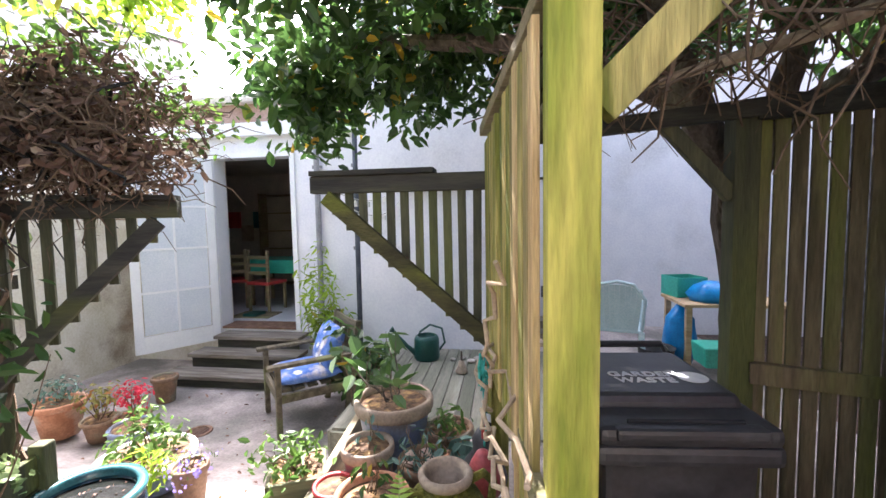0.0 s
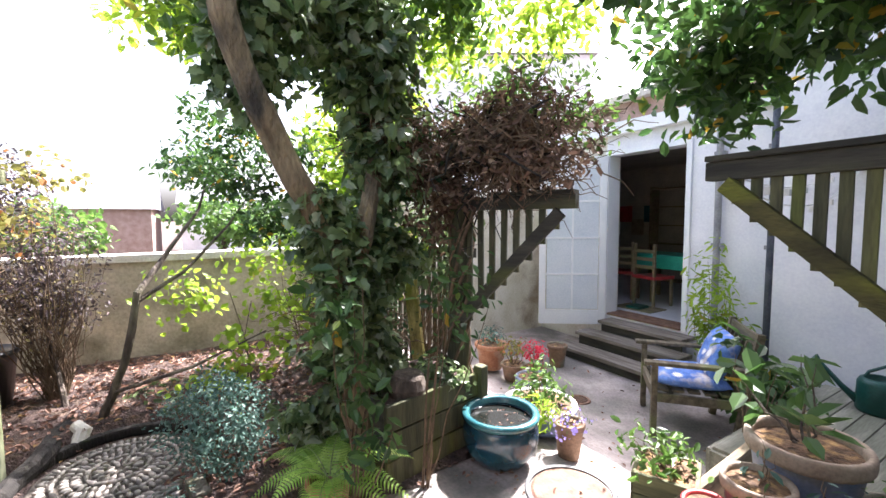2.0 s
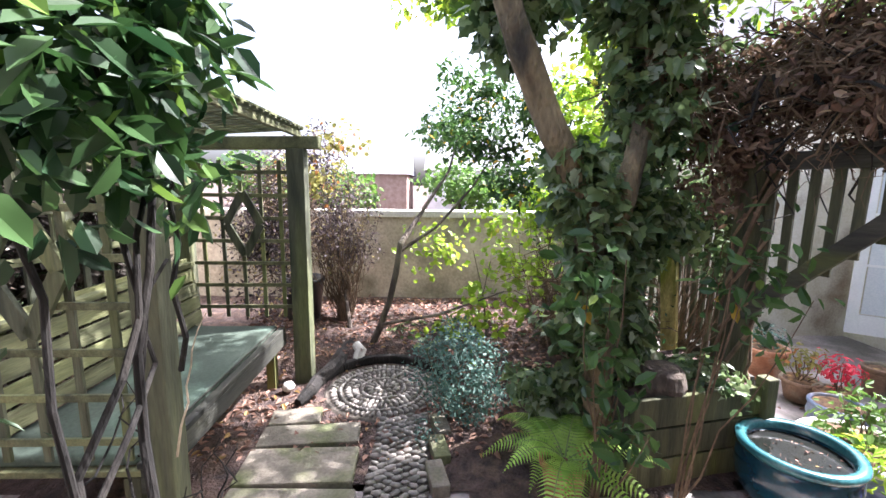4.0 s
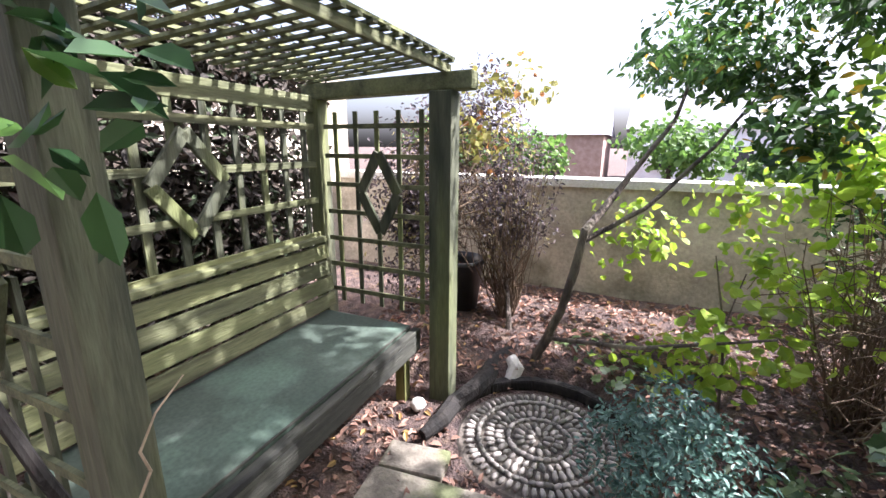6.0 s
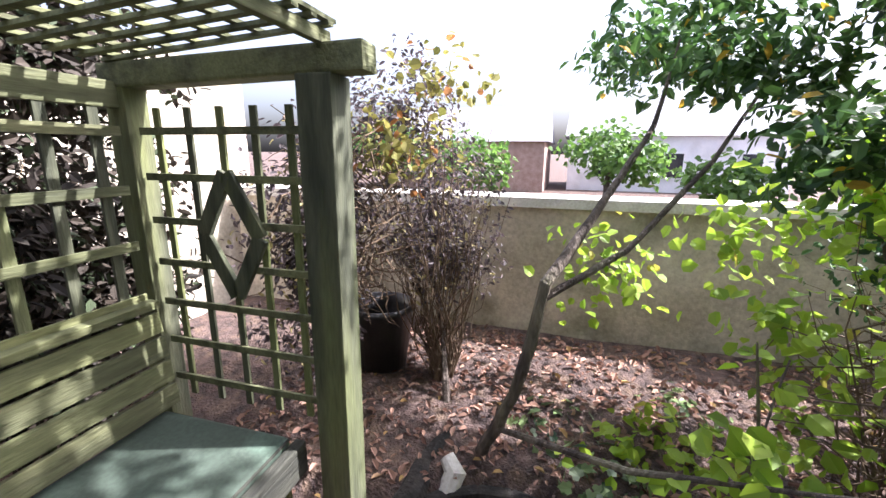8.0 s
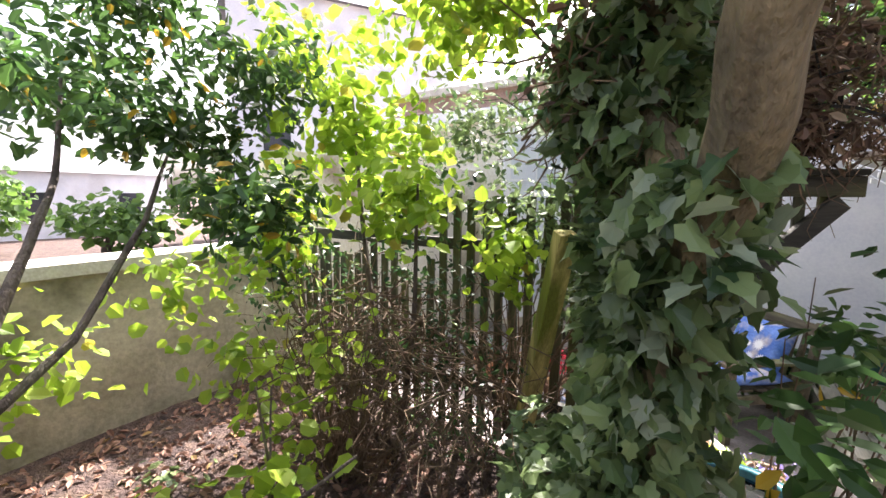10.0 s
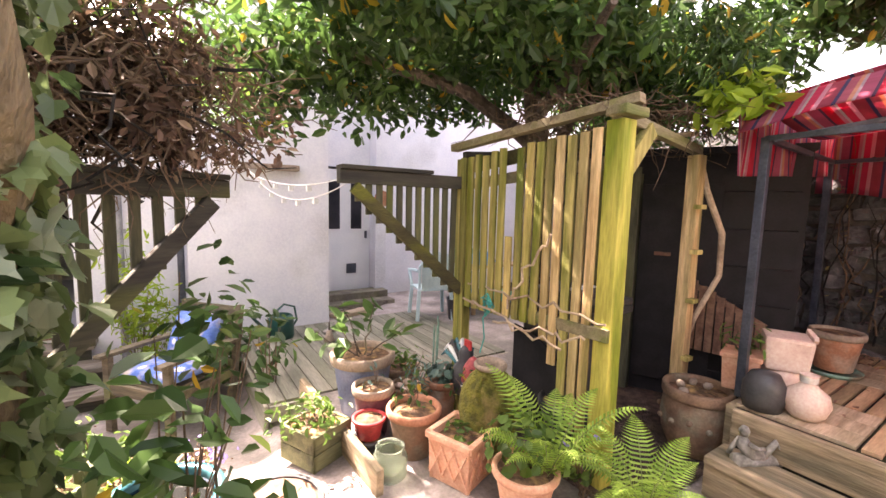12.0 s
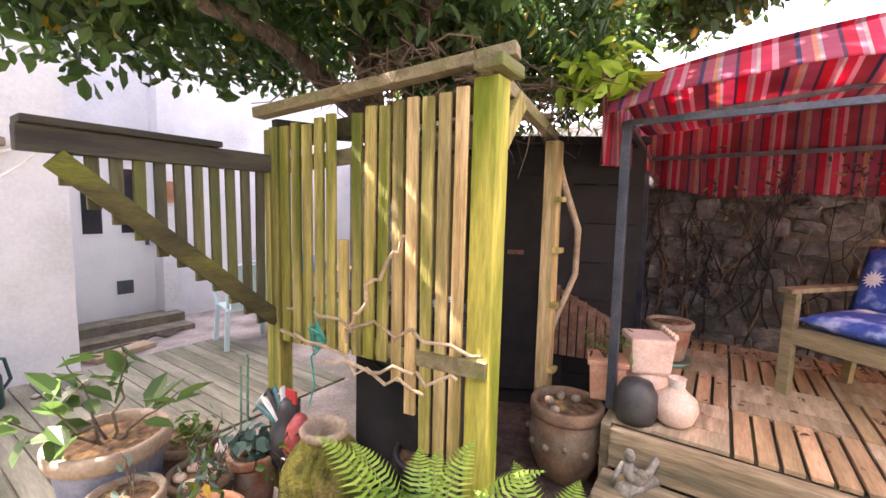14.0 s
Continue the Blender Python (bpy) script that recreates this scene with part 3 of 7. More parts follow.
def glazed_door(width, height, label, at, rz, cols=2, rows=4, solid=False):
    root = empty("door_1", at, rz, label, "door")
    tagged(root, kind="structure")
    st = 0.09
    for nm, x in (("stile", st / 2), ("stile", width - st / 2)):
        part(nm, onebox((st, 0.045, height), (x, 0, height / 2), None, 0.004), M_gloss, root)
    part("rail", onebox((width - 2 * st, 0.04, 0.1), (width / 2, 0, height - 0.05)), M_gloss, root)
    part("rail", onebox((width - 2 * st, 0.04, 0.2), (width / 2, 0, 0.1)), M_gloss, root)
    w, h = width - 2 * st, height - 0.3
    for i in range(1, cols):
        part("glazing_bar", onebox((0.025, 0.03, h), (st + w * i / cols, 0, 0.2 + h / 2)), M_gloss, root)
    for j in range(1, rows):
        part("glazing_bar", onebox((w, 0.028, 0.025), (width / 2, 0, 0.2 + h * j / rows)), M_gloss, root)
    for i in range(cols):
        for j in range(rows):
            part("pane", onebox((w / cols - 0.026, 0.006, h / rows - 0.026), (st + w * (i + .5) / cols, 0.004, 0.2 + h * (j + .5) / rows)), M_frost, root)
    part("door_handle", onebox((0.02, 0.06, 0.12), (width - 0.045, -0.04, 1.0), None, 0.006), M_metal, root, "dark door handle")
    return root


M_frost = material("white_lined_glass", [(0.62, 0.67, 0.72), (0.70, 0.74, 0.78)], 2, 0.12, 0.0)
glazed_door(0.92, 2.36, "white glazed garden door standing open beside the steps", (HX0 - 0.02, HY - 0.04, 0.0), 234)


def recess_door():
    root = empty("door_2", (0.08, 6.02, 0.08), 0, "closed white door with two narrow windows in the recess", "door")
    tagged(root, kind="structure")
    part("door_leaf", onebox((0.84, 0.05, 1.98), (0.42, 0, 0.99), None, 0.004), M_gloss, root)
    for x in (0.24, 0.60):
        part("pane", onebox((0.18, 0.012, 0.75), (x, -0.03, 1.42)), M_blackglass, root, "dark glass")
        part("window_frame", onebox((0.22, 0.008, 0.79), (x, -0.028, 1.42)), M_gloss, root)
    part("cat_flap", onebox((0.16, 0.02, 0.16), (0.52, -0.035, 0.4), None, 0.004), M_metal, root, "grey pet flap")
    part("door_handle", onebox((0.03, 0.05, 0.12), (0.76, -0.05, 0.95), None, 0.005), M_metal, root)


M_blackglass = material("dark_window_glass", [(0.02, 0.02, 0.025), (0.05, 0.05, 0.06)], 2, 0.08, 0.0)
recess_door()
for i, (z, y) in enumerate(((-0.0, 5.45), (0.05, 5.7))):
    slab("step_recess", (1.2, 0.3, 0.1), (0.45, y, z + 0.01 + 0.05 * i), M_flag, "low worn stone doorstep")
thing("flood_light", onebox((0.62, 0.1, 0.07), (0, 0, 0), None, 0.02), M_claylip, "long cream outdoor lamp housing on the white wall", "light", m=pose(-0.85, 4.68, 1.93))
# downpipes
for nm, x, y in (("drainpipe", -2.28, HY - 0.07), ("drainpipe", -1.76, HY - 0.12)):
    root = empty(nm, (x, y, -0.3), 0, "grey painted downpipe fixed to the white wall" if x < -2 else "black downpipe at the corner of the white wall", "drainpipe")
    part("pipe", onetube([(0, 0, 0), (0, 0, 2.95)], 0.035, 12), M_pipe if x < -2 else M_metal, root)
    for z in (0.6, 1.5, 2.5):
        part("bracket", onebox((0.11, 0.07, 0.04), (0, 0.02, z), None, 0.004), M_pipe, root)

# steps up to the door: three timber treads
steps = empty("garden_steps", (-3.08, HY - 0.02, -0.3), 0, "three weathered wooden steps below the open door", "steps")
for i, (w, d, z) in enumerate(((1.65, 0.86, 0.10), (1.4, 0.56, 0.25), (1.15, 0.26, 0.385))):
    part("tread", onebox((w, 0.30, 0.045), (0, -d + 0.15, z), None, 0.008), M_step, steps)
    part("riser", onebox((w - 0.06, 0.03, 0.14), (0, -d + 0.06, z - 0.09)), M_darkx, steps, "dark riser board")

# ---- garden walls ----
wall_panel("wall_west_low", -5.25, -5.0, -3.2, 1.6, -0.3, 1.10, M_gwall, "old grey rendered garden wall")
wall_panel("wall_west_coping", -5.30, -4.96, -3.2, 1.6, 1.10, 1.17, M_cope, "pale flat coping on the garden wall")
wall_panel("wall_west_high", -5.3, -5.0, 1.6, HY, -0.6, 1.9, M_cream, "stained cream rendered wall")
wall_panel("wall_south", -5.3, 5.0, -3.6, -3.3, -0.3, 2.2, M_gwall, "old rendered garden wall")
wall_panel("wall_east_lower", 4.2, 4.5, -3.3, 6.0, -0.3, 2.6, M_stone, "dark rubble stone wall")

# ---- distance ----
def far_house(x, y, w, d, h, rz, mat, label):
    root = empty("house", (x, y, -0.3), rz, label, "house")
    part("wall", onebox((w, d, h), (0, 0, h / 2)), mat, root)
    bm = bmesh.new()
    v = [bm.verts.new(p) for p in ((-w / 2 - .2, -d / 2 - .2, h), (w / 2 + .2, -d / 2 - .2, h), (w / 2 + .2, d / 2 + .2, h), (-w / 2 - .2, d / 2 + .2, h), (-w / 2, 0, h + 1.8), (w / 2, 0, h + 1.8))]
    for f in ((0, 1, 5, 4), (2, 3, 4, 5), (0, 4, 3), (1, 2, 5), (0, 3, 2, 1)):
        bm.faces.new([v[i] for i in f])
    part("roof", bm, M_roof, root)
    for i in range(3):
        for z in (1.3, 3.6):
            if z + 1 < h:
                wn = part("window", onebox((0.9, 0.06, 1.2), ((i - 1) * w / 3, -d / 2 - 0.03, z)), M_gloss, root)
                part("pane", onebox((0.76, 0.02, 1.06), ((i - 1) * w / 3, -d / 2 - 0.07, z)), M_blackglass, wn)


far_house(-26, 4, 9, 6, 2.6, 90, M_white, "pale distant house with a slate roof")
far_house(-24, -5, 7, 6, 2.3, 90, M_brick, "distant low brick house")
far_house(-14.5, 10.8, 7, 6, 7.6, 60, M_white, "white neighbouring house with a slate roof")
for i, (x, y, s) in enumerate(((-17, -4, 1.6), (-19, 1, 1.9), (-16, 7, 1.7), (-21, -9, 2.2), (-15, 3.6, 1.2))):
    hedge = empty("distant_tree", (x, y, -0.3), 0, "rounded distant green tree beyond the wall", "tree", "distant trees")
    part("trunk", onetube(wander((0, 0, 0), (0, 0, s * 0.7), 4, .05, i), [.15, .13, .12, .1, .08]), M_bark, hedge)
    crown("crown", [((0, 0, s), (s * .9, s * .9, s * .55)), ((0.5, s * .5, s * .8), (s * .6, s * .6, s * .45))], 45, 0.22, L_mid, hedge, "round", 400 + i)

# ---- slatted bin store ----
hut = empty("bin_store", (0, 0, 0), 0, "mossy yellow-green slatted timber bin store with a post at each corner", "shelter")
PF, PL, PR, PB = (0.14, 0.91), (-0.03, 2.03), (1.12, 1.0), (1.02, 1.98)
part("post", onebar((*PF, -0.05), (*PF, 2.01), 0.105, 0.105, 0.006), M_lime, hut, "thick mossy yellow corner post")
part("post", onebar((*PL, -0.05), (*PL, 1.88), 0.09, 0.09, 0.006), M_moss, hut)
part("post", onebar((*PR, -0.05), (*PR, 1.92), 0.085, 0.085, 0.006), M_palez, hut, "pale post with small mossy blocks nailed on")
part("post", onebar((*PB, -0.05), (*PB, 2.0), 0.10, 0.10, 0.006), M_darkz, hut)
part("inner_post", onebar((1.48, 1.62, 0), (1.48, 1.62, 1.85), 0.11, 0.06, 0.005), M_greyz, hut, "grey weathered inner post")
part("top_plate", onebar((PF[0] + 0.02, PF[1] + 0.06, 1.945), (PL[0] + 0.02, PL[1] - 0.05, 1.83), 0.035, 0.09, 0.004), M_brace, hut, "dark mossy top plate")
for z in (0.55, 0.95, 1.28, 1.58):
    part("block", onebox((0.075, 0.05, 0.03), (PR[0] - 0.03, PR[1] - 0.06, z), None, 0.004), M_moss, hut)
part("roof_beam", onebar((PF[0] + 0.03, PF[1] - 0.09, 2.11), (PL[0] - 0.05, PL[1] + 0.08, 1.96), 0.075, 0.05, 0.005), M_mossx, hut)
part("roof_beam", onebar((PF[0] - 0.05, PF[1], 2.04), (PR[0] + 0.1, PR[1] + 0.04, 1.96), 0.05, 0.06, 0.005), M_mossx, hut)
part("roof_beam", onebar((PL[0] + 0.0, PL[1] + 0.02, 1.90), (1.62, 1.86, 2.00), 0.05, 0.075, 0.005), M_darkx, hut)
part("cap_block", onebox((0.2, 0.12, 0.05), (PF[0], PF[1] - 0.03, 2.045), None, 0.01), M_mossx, hut)
part("brace", onebar((PF[0] + 0.05, PF[1], 1.75), (PF[0] + 0.30, PF[1] + 0.02, 2.0), 0.05, 0.09, 0.005), M_moss, hut)
part("brace", onebar((PB[0] - 0.04, PB[1] - 0.01, 1.60), (PB[0] - 0.32, PB[1], 1.93), 0.05, 0.06, 0.005), M_darkz, hut)
part("rail", onebar((PF[0] - 0.06, PF[1] - 0.05, 0.88), (PL[0] - 0.0, PL[1], 0.88), 0.03, 0.07, 0.004), M_mossx, hut)
part("rail", onebar((PF[0] - 0.0, PF[1] + 0.05, 1.80), (PL[0] + 0.0, PL[1] - 0.04, 1.70), 0.03, 0.07, 0.004), M_mossx, hut)
NS = 15
for i in range(NS):
    f = (i + 1.25) / (NS + 0.95)
    x, y = PF[0] + (PL[0] - PF[0]) * f - 0.055, PF[1] + (PL[1] - PF[1]) * f
    top = 1.99 - 0.12 * f + rnd.uniform(-0.015, 0.015)
    # the foot of the slats rises in an arch between the posts
    u = (f - 0.11) / 0.26
    low = 0.03 if f < 0.11 else 0.15 if f > 0.93 else 0.03 + 0.80 * (min(max(u, 0), 1) ** 0.6)
    if i == 8:
        top = 1.36
    part("slat", onebox((0.018, 0.051, top - low), (x + rnd.uniform(-.003, .003), y, (top + low) / 2), Euler((rnd.uniform(-.006, .006), 0, math.atan2(-(PL[0] - PF[0]), PL[1] - PF[1]))).to_matrix(), 0.002),
         M_palez if i in (0, 1, 3, 4) else M_moss, hut, "pale bare batten" if i in (0, 1, 3, 4) else "")
# dark slatted screen facing the yard at the back
screen = empty("slatted_screen", (0, 0, 0), 0, "dark green-brown slatted timber screen beside the bin store", "fence")
for i in range(10):
    x = 1.09 + i * 0.056
    y = 1.95 - 0.022 * i
    part("slat", onebox((0.051, 0.02, 2.03 + rnd.uniform(-.03, .0)), (x, y, 0.97), Euler((0, 0, -0.3)).to_matrix(), 0.002), M_screen, screen)
for z, m_ in ((0.84, M_screen), (1.96, M_darkx)):
    part("rail", onebar((1.05, 1.93, z), (1.50, 1.80, z), 0.05, 0.09, 0.004), m_, screen)

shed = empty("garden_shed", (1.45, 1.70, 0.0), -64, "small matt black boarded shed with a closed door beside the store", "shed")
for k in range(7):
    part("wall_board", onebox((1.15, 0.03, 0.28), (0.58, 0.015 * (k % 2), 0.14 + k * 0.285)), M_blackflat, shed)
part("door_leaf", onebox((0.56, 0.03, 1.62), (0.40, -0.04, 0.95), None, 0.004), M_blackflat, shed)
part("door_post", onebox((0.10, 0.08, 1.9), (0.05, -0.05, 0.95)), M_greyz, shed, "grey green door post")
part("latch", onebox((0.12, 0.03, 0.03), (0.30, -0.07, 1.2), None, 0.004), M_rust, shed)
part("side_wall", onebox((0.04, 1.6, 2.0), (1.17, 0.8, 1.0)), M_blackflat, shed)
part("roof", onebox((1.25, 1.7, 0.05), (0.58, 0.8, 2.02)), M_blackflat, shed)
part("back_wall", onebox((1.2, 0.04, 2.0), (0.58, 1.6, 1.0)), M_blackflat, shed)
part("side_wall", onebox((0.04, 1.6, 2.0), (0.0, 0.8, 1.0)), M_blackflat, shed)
grid_sheet("soil_patch", 0.0, 1.9, 0.62, 1.95, 0.07, lambda x, y: 0.010 + 0.010 * noise.noise(Vector((x * 4, y * 4, 7))), M_soil, "dark damp earth inside the store")
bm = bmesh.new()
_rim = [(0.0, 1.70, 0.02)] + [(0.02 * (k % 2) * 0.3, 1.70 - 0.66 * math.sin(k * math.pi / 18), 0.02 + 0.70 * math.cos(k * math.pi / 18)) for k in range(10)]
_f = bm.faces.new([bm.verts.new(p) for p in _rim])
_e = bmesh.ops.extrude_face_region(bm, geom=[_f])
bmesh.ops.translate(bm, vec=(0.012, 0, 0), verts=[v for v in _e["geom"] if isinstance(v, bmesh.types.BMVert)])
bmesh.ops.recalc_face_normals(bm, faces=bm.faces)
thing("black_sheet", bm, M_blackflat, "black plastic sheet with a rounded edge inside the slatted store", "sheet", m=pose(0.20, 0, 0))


def half_gate(name, root_at, direction, length, top, low, nslats, label, mats=(M_darkz, M_darkx, M_brace)):
    """A fixed wing of an arch: a top beam, slats cut off along a slanting brace."""
    root = empty(name, root_at, math.degrees(direction), label, "gate wing")
    part("top_beam", onebox((length + 0.05, 0.07, 0.085), (length / 2, 0, top), None, 0.006), mats[1], root)
    part("cap_board", onebox((length * 0.72, 0.12, 0.025), (length * 0.66, 0, top + 0.056), None, 0.004), mats[1], root)
    side = 0.035 if direction > 1 else -0.035
    part("brace", onebar((0.0, side, low), (length - 0.06, side, top - 0.06), 0.04, 0.075, 0.006), mats[2], root, "mossy slanting brace")
    for i in range(nslats):
        x = 0.06 + (length - 0.16) * i / (nslats - 1)
        z0 = low + (top - low) * (x / length) - 0.055 - rnd.uniform(0, .025)
        part("slat", onebox((0.041, 0.018, top - 0.04 - z0), (x, 0.0, (top - 0.04 + z0) / 2), Euler((0, rnd.uniform(-.01, .01), 0)).to_matrix(), 0.002), mats[0], root)
    return root


half_gate("arch_wing", (PL[0] - 0.04, 2.03, 0), math.pi, 0.88, 1.71, 0.93, 11, "dark slatted triangular wing bracketed off the bin store")

# ---- arch post and picket fence on the other side ----
arch = empty("arch_post", (-2.36, 1.55, 0), 0, "dark weathered arch post wrapped in dry climber stems", "post")
part("post", onebar((-0.06, 0, -0.05), (0.02, 0, 1.73), 0.115, 0.115, 0.006), M_darkz, arch)
for k in range(7):
    pts = [(0.085 * math.cos(a + k), 0.085 * math.sin(a + k), z) for a, z in [(q * (0.5 + 0.12 * k), 0.02 + q * 0.17) for q in range(10)]]
    part("climber_stem", onetube([(p[0] + rnd.uniform(-.015, .015) - 0.04 * (1 - p[2]), p[1] + rnd.uniform(-.015, .015), p[2]) for p in pts], rnd.uniform(0.006, 0.013), 5), M_twig, arch, "dry brown climber stem")
half_gate("arch_wing", (-2.33, 1.55, 0), radians(22.4), 0.77, 1.60, 0.80, 8, "dark slatted triangular wing under the dry climber", (M_darkz, M_darkx, M_darkx))
fence = empty("picket_fence", (0, 0, 0), 0, "dark weathered picket fence behind the ivy tree", "fence")
for i in range(28):
    x = -2.49 - i * 0.092
    h = 1.52 + rnd.uniform(-.03, .03) if i < 12 else 1.15 + rnd.uniform(-0.2, .1)
    part("picket", onebox((0.052, 0.018, h), (x, 1.68 + 0.05 * math.sin(i * .3), h / 2 + 0.03), Euler((0, rnd.uniform(-.03, .03), 0)).to_matrix(), 0.002), M_darkz, fence)
for z in (0.35, 1.25):
    part("rail", onebox((2.65, 0.04, 0.07), (-3.75, 1.715, z)), M_darkx, fence)
thing("leaning_post", onebar((-2.93, 1.55, 0.0), (-2.60, 1.24, 1.40), 0.09, 0.07, 0.008), M_moss, "mossy yellow-green leaning timber post beside the picket fence", "post")

# ---- grey decking by the white wall ----
deck_n = empty("yard_decking", (-1.26, 2.78, 0.0), 0, "low weathered green-grey board decking beside the white wall", "decking")
for i in range(19):
    part("board", onebox((0.115, 1.92, 0.03), (0.06 + i * 0.125, 0.96, 0.004), Euler((0, 0, rnd.uniform(-.002, .002))).to_matrix(), 0.003), M_greydeck, deck_n)
part("edge_board", onebox((0.03, 1.92, 0.3), (-0.02, 0.96, -0.155)), M_greydeck, deck_n)
part("edge_board", onebox((2.4, 0.03, 0.12), (1.2, -0.02, -0.06)), M_greydeck, deck_n)

# ---- raised deck with the seat ----
DX0, DZ = 0.84, 0.46
deck = empty("raised_deck", (0, 0, 0), 0, "raised pale timber deck with sleeper edge and square slatted tiles", "decking")
part("front_sleeper", onebox((0.06, 2.3, 0.20), (DX0 - 0.03, -0.62, DZ - 0.115), None, 0.012), M_sleeper, deck)
part("end_board", onebox((1.6, 0.05, 0.40), (DX0 + 0.8, 0.56, DZ - 0.22), None, 0.01), M_sleeper, deck)
part("frame", onebox((2.1, 2.28, 0.30), (DX0 + 1.06, -0.62, DZ - 0.182)), M_darkx, deck)
for i in range(4):
    for j in range(5):
        cx, cy = DX0 + 0.02 + 0.255 + i * 0.52, 0.55 - 0.26 - j * 0.52
        if (i + j) % 2 == 0:
            for s in range(3):
                part("board", onebox((0.166, 0.505, 0.022), (cx + (s - 1) * 0.17, cy, DZ - 0.012 + rnd.uniform(-.001, .001)), None, 0.003), M_deck, deck)
        else:
            for s in range(6):
                part("slat", onebox((0.505, 0.070, 0.022), (cx, cy + (s - 2.5) * 0.086, DZ - 0.012 + rnd.uniform(-.002, .002)), None, 0.003), M_slat, deck, "warm brown narrow deck slat")
low = empty("deck_step", (0, 0, 0), 0, "long low worn timber step in front of the deck", "step")
part("tread", onebox((0.24, 2.1, 0.05), (DX0 - 0.18, -0.5, 0.215), None, 0.012), M_sleeper, low)
part("riser", onebox((0.05, 2.1, 0.18), (DX0 - 0.26, -0.5, 0.10), None, 0.006), M_sleeper, low)

# ---- rubble wall behind the deck ----
rub = wall_panel("wall_deck_back", 2.75, 2.95, -2.6, 1.0, -0.2, 2.6, M_mortar, "dark rubble stone wall covered with dry creeper")

# ---- gazebo canopy ----
gz = empty("gazebo", (0, 0, 0), 0, "metal gazebo with a sagging red striped cloth canopy", "gazebo")
GP = [(0.98, 0.57), (0.98, -2.2), (2.65, 0.70), (2.65, -2.2)]
for i, (x, y) in enumerate(GP):
    part("pole", onebar((x, y, 0.46 if i != 3 else 0.46), (x + 0.06 * (i == 0), y + 0.02, 1.98), 0.045, 0.045, 0.003), M_metal, gz)
part("top_rail", onebar((1.02, 0.58, 1.97), (1.02, -2.2, 2.0), 0.03, 0.03), M_metal, gz)
part("top_rail", onebar((2.65, 0.7, 1.97), (2.65, -2.2, 2.0), 0.03, 0.03), M_metal, gz)
part("top_rail", onebar((1.02, 0.58, 1.97), (2.65, 0.7, 1.97), 0.03, 0.03), M_metal, gz)
part("top_rail", onebar((1.02, -2.2, 1.97), (2.65, -2.2, 1.97), 0.03, 0.03), M_metal, gz)
part("strut", onebar((1.02, 0.55, 1.96), (2.1, -1.2, 2.35), 0.025, 0.025), M_metal, gz)


def striped(name, axis=1):
    m = bpy.data.materials.new(name)
    m.use_nodes = True
    nt = m.node_tree
    N, L = nt.nodes, nt.links
    b = N["Principled BSDF"]
    co = N.new("ShaderNodeUVMap")
    sep = N.new("ShaderNodeSeparateXYZ")
    L.new(co.outputs[0], sep.inputs[0])
    fr = N.new("ShaderNodeMath")
    fr.operation = "FRACT"
    L.new(sep.outputs[0], fr.inputs[0])
    r = N.new("ShaderNodeValToRGB")
    r.color_ramp.interpolation = "CONSTANT"
    stripes = [(0.0, (0.34, 0.05, 0.08)), (0.16, (0.06, 0.045, 0.11)), (0.21, (0.40, 0.10, 0.14)), (0.32, (0.52, 0.24, 0.16)), (0.37, (0.40, 0.30, 0.33)), (0.41, (0.38, 0.08, 0.14)),
               (0.56, (0.10, 0.04, 0.08)), (0.60, (0.50, 0.02, 0.05)), (0.72, (0.48, 0.18, 0.24)), (0.78, (0.45, 0.38, 0.37)), (0.82, (0.58, 0.04, 0.10)), (0.93, (0.66, 0.30, 0.36))]
    e = r.color_ramp.elements
    e[0].color = (*stripes[0][1], 1)
    e[1].position, e[1].color = stripes[1][0], (*stripes[1][1], 1)
    for p, c in stripes[2:]:
        x = e.new(p)
        x.color = (*c, 1)
    L.new(fr.outputs[0], r.inputs[0])
    n = N.new("ShaderNodeTexNoise")
    n.inputs["Scale"].default_value = 8
    mx = N.new("ShaderNodeMix")
    mx.data_type, mx.blend_type = "RGBA", "OVERLAY"
    mx.inputs[0].default_value = 0.3
    L.new(r.outputs[0], mx.inputs[6])
    L.new(n.outputs["Fac"], mx.inputs[7])
    L.new(mx.outputs[2], b.inputs["Base Color"])
    b.inputs["Roughness"].default_value = 0.9
    tr = N.new("ShaderNodeBsdfTranslucent")
    L.new(mx.outputs[2], tr.inputs["Color"])
    ms = N.new("ShaderNodeMixShader")
    ms.inputs[0].default_value = 0.55
    L.new(b.outputs[0], ms.inputs[1])
    L.new(tr.outputs[0], ms.inputs[2])
    L.new(ms.outputs[0], N["Material Output"].inputs["Surface"])
    return m


M_stripe = striped("red_striped_cloth")


def cloth(name, fn, nu, nv, parent, ulen, label=""):
    """A hanging sheet; fn(u, v) gives its place, stripes run along v."""
    V = [tuple(fn(i / nu, j / nv)) for j in range(nv + 1) for i in range(nu + 1)]
    F = [(j * (nu + 1) + i, j * (nu + 1) + i + 1, (j + 1) * (nu + 1) + i + 1, (j + 1) * (nu + 1) + i) for j in range(nv) for i in range(nu)]
    ob = part(name, (V, [], F), M_stripe, parent, label, smooth=True)
    uv = ob.data.uv_layers.new(name="UVMap")
    for lp in ob.data.loops:
        uv.data[lp.index].uv = (ulen * (lp.vertex_index % (nu + 1)) / nu / 0.33, (lp.vertex_index // (nu + 1)) / nv)
    so = ob.modifiers.new("thick", "SOLIDIFY")
    so.thickness = 0.004
    return ob


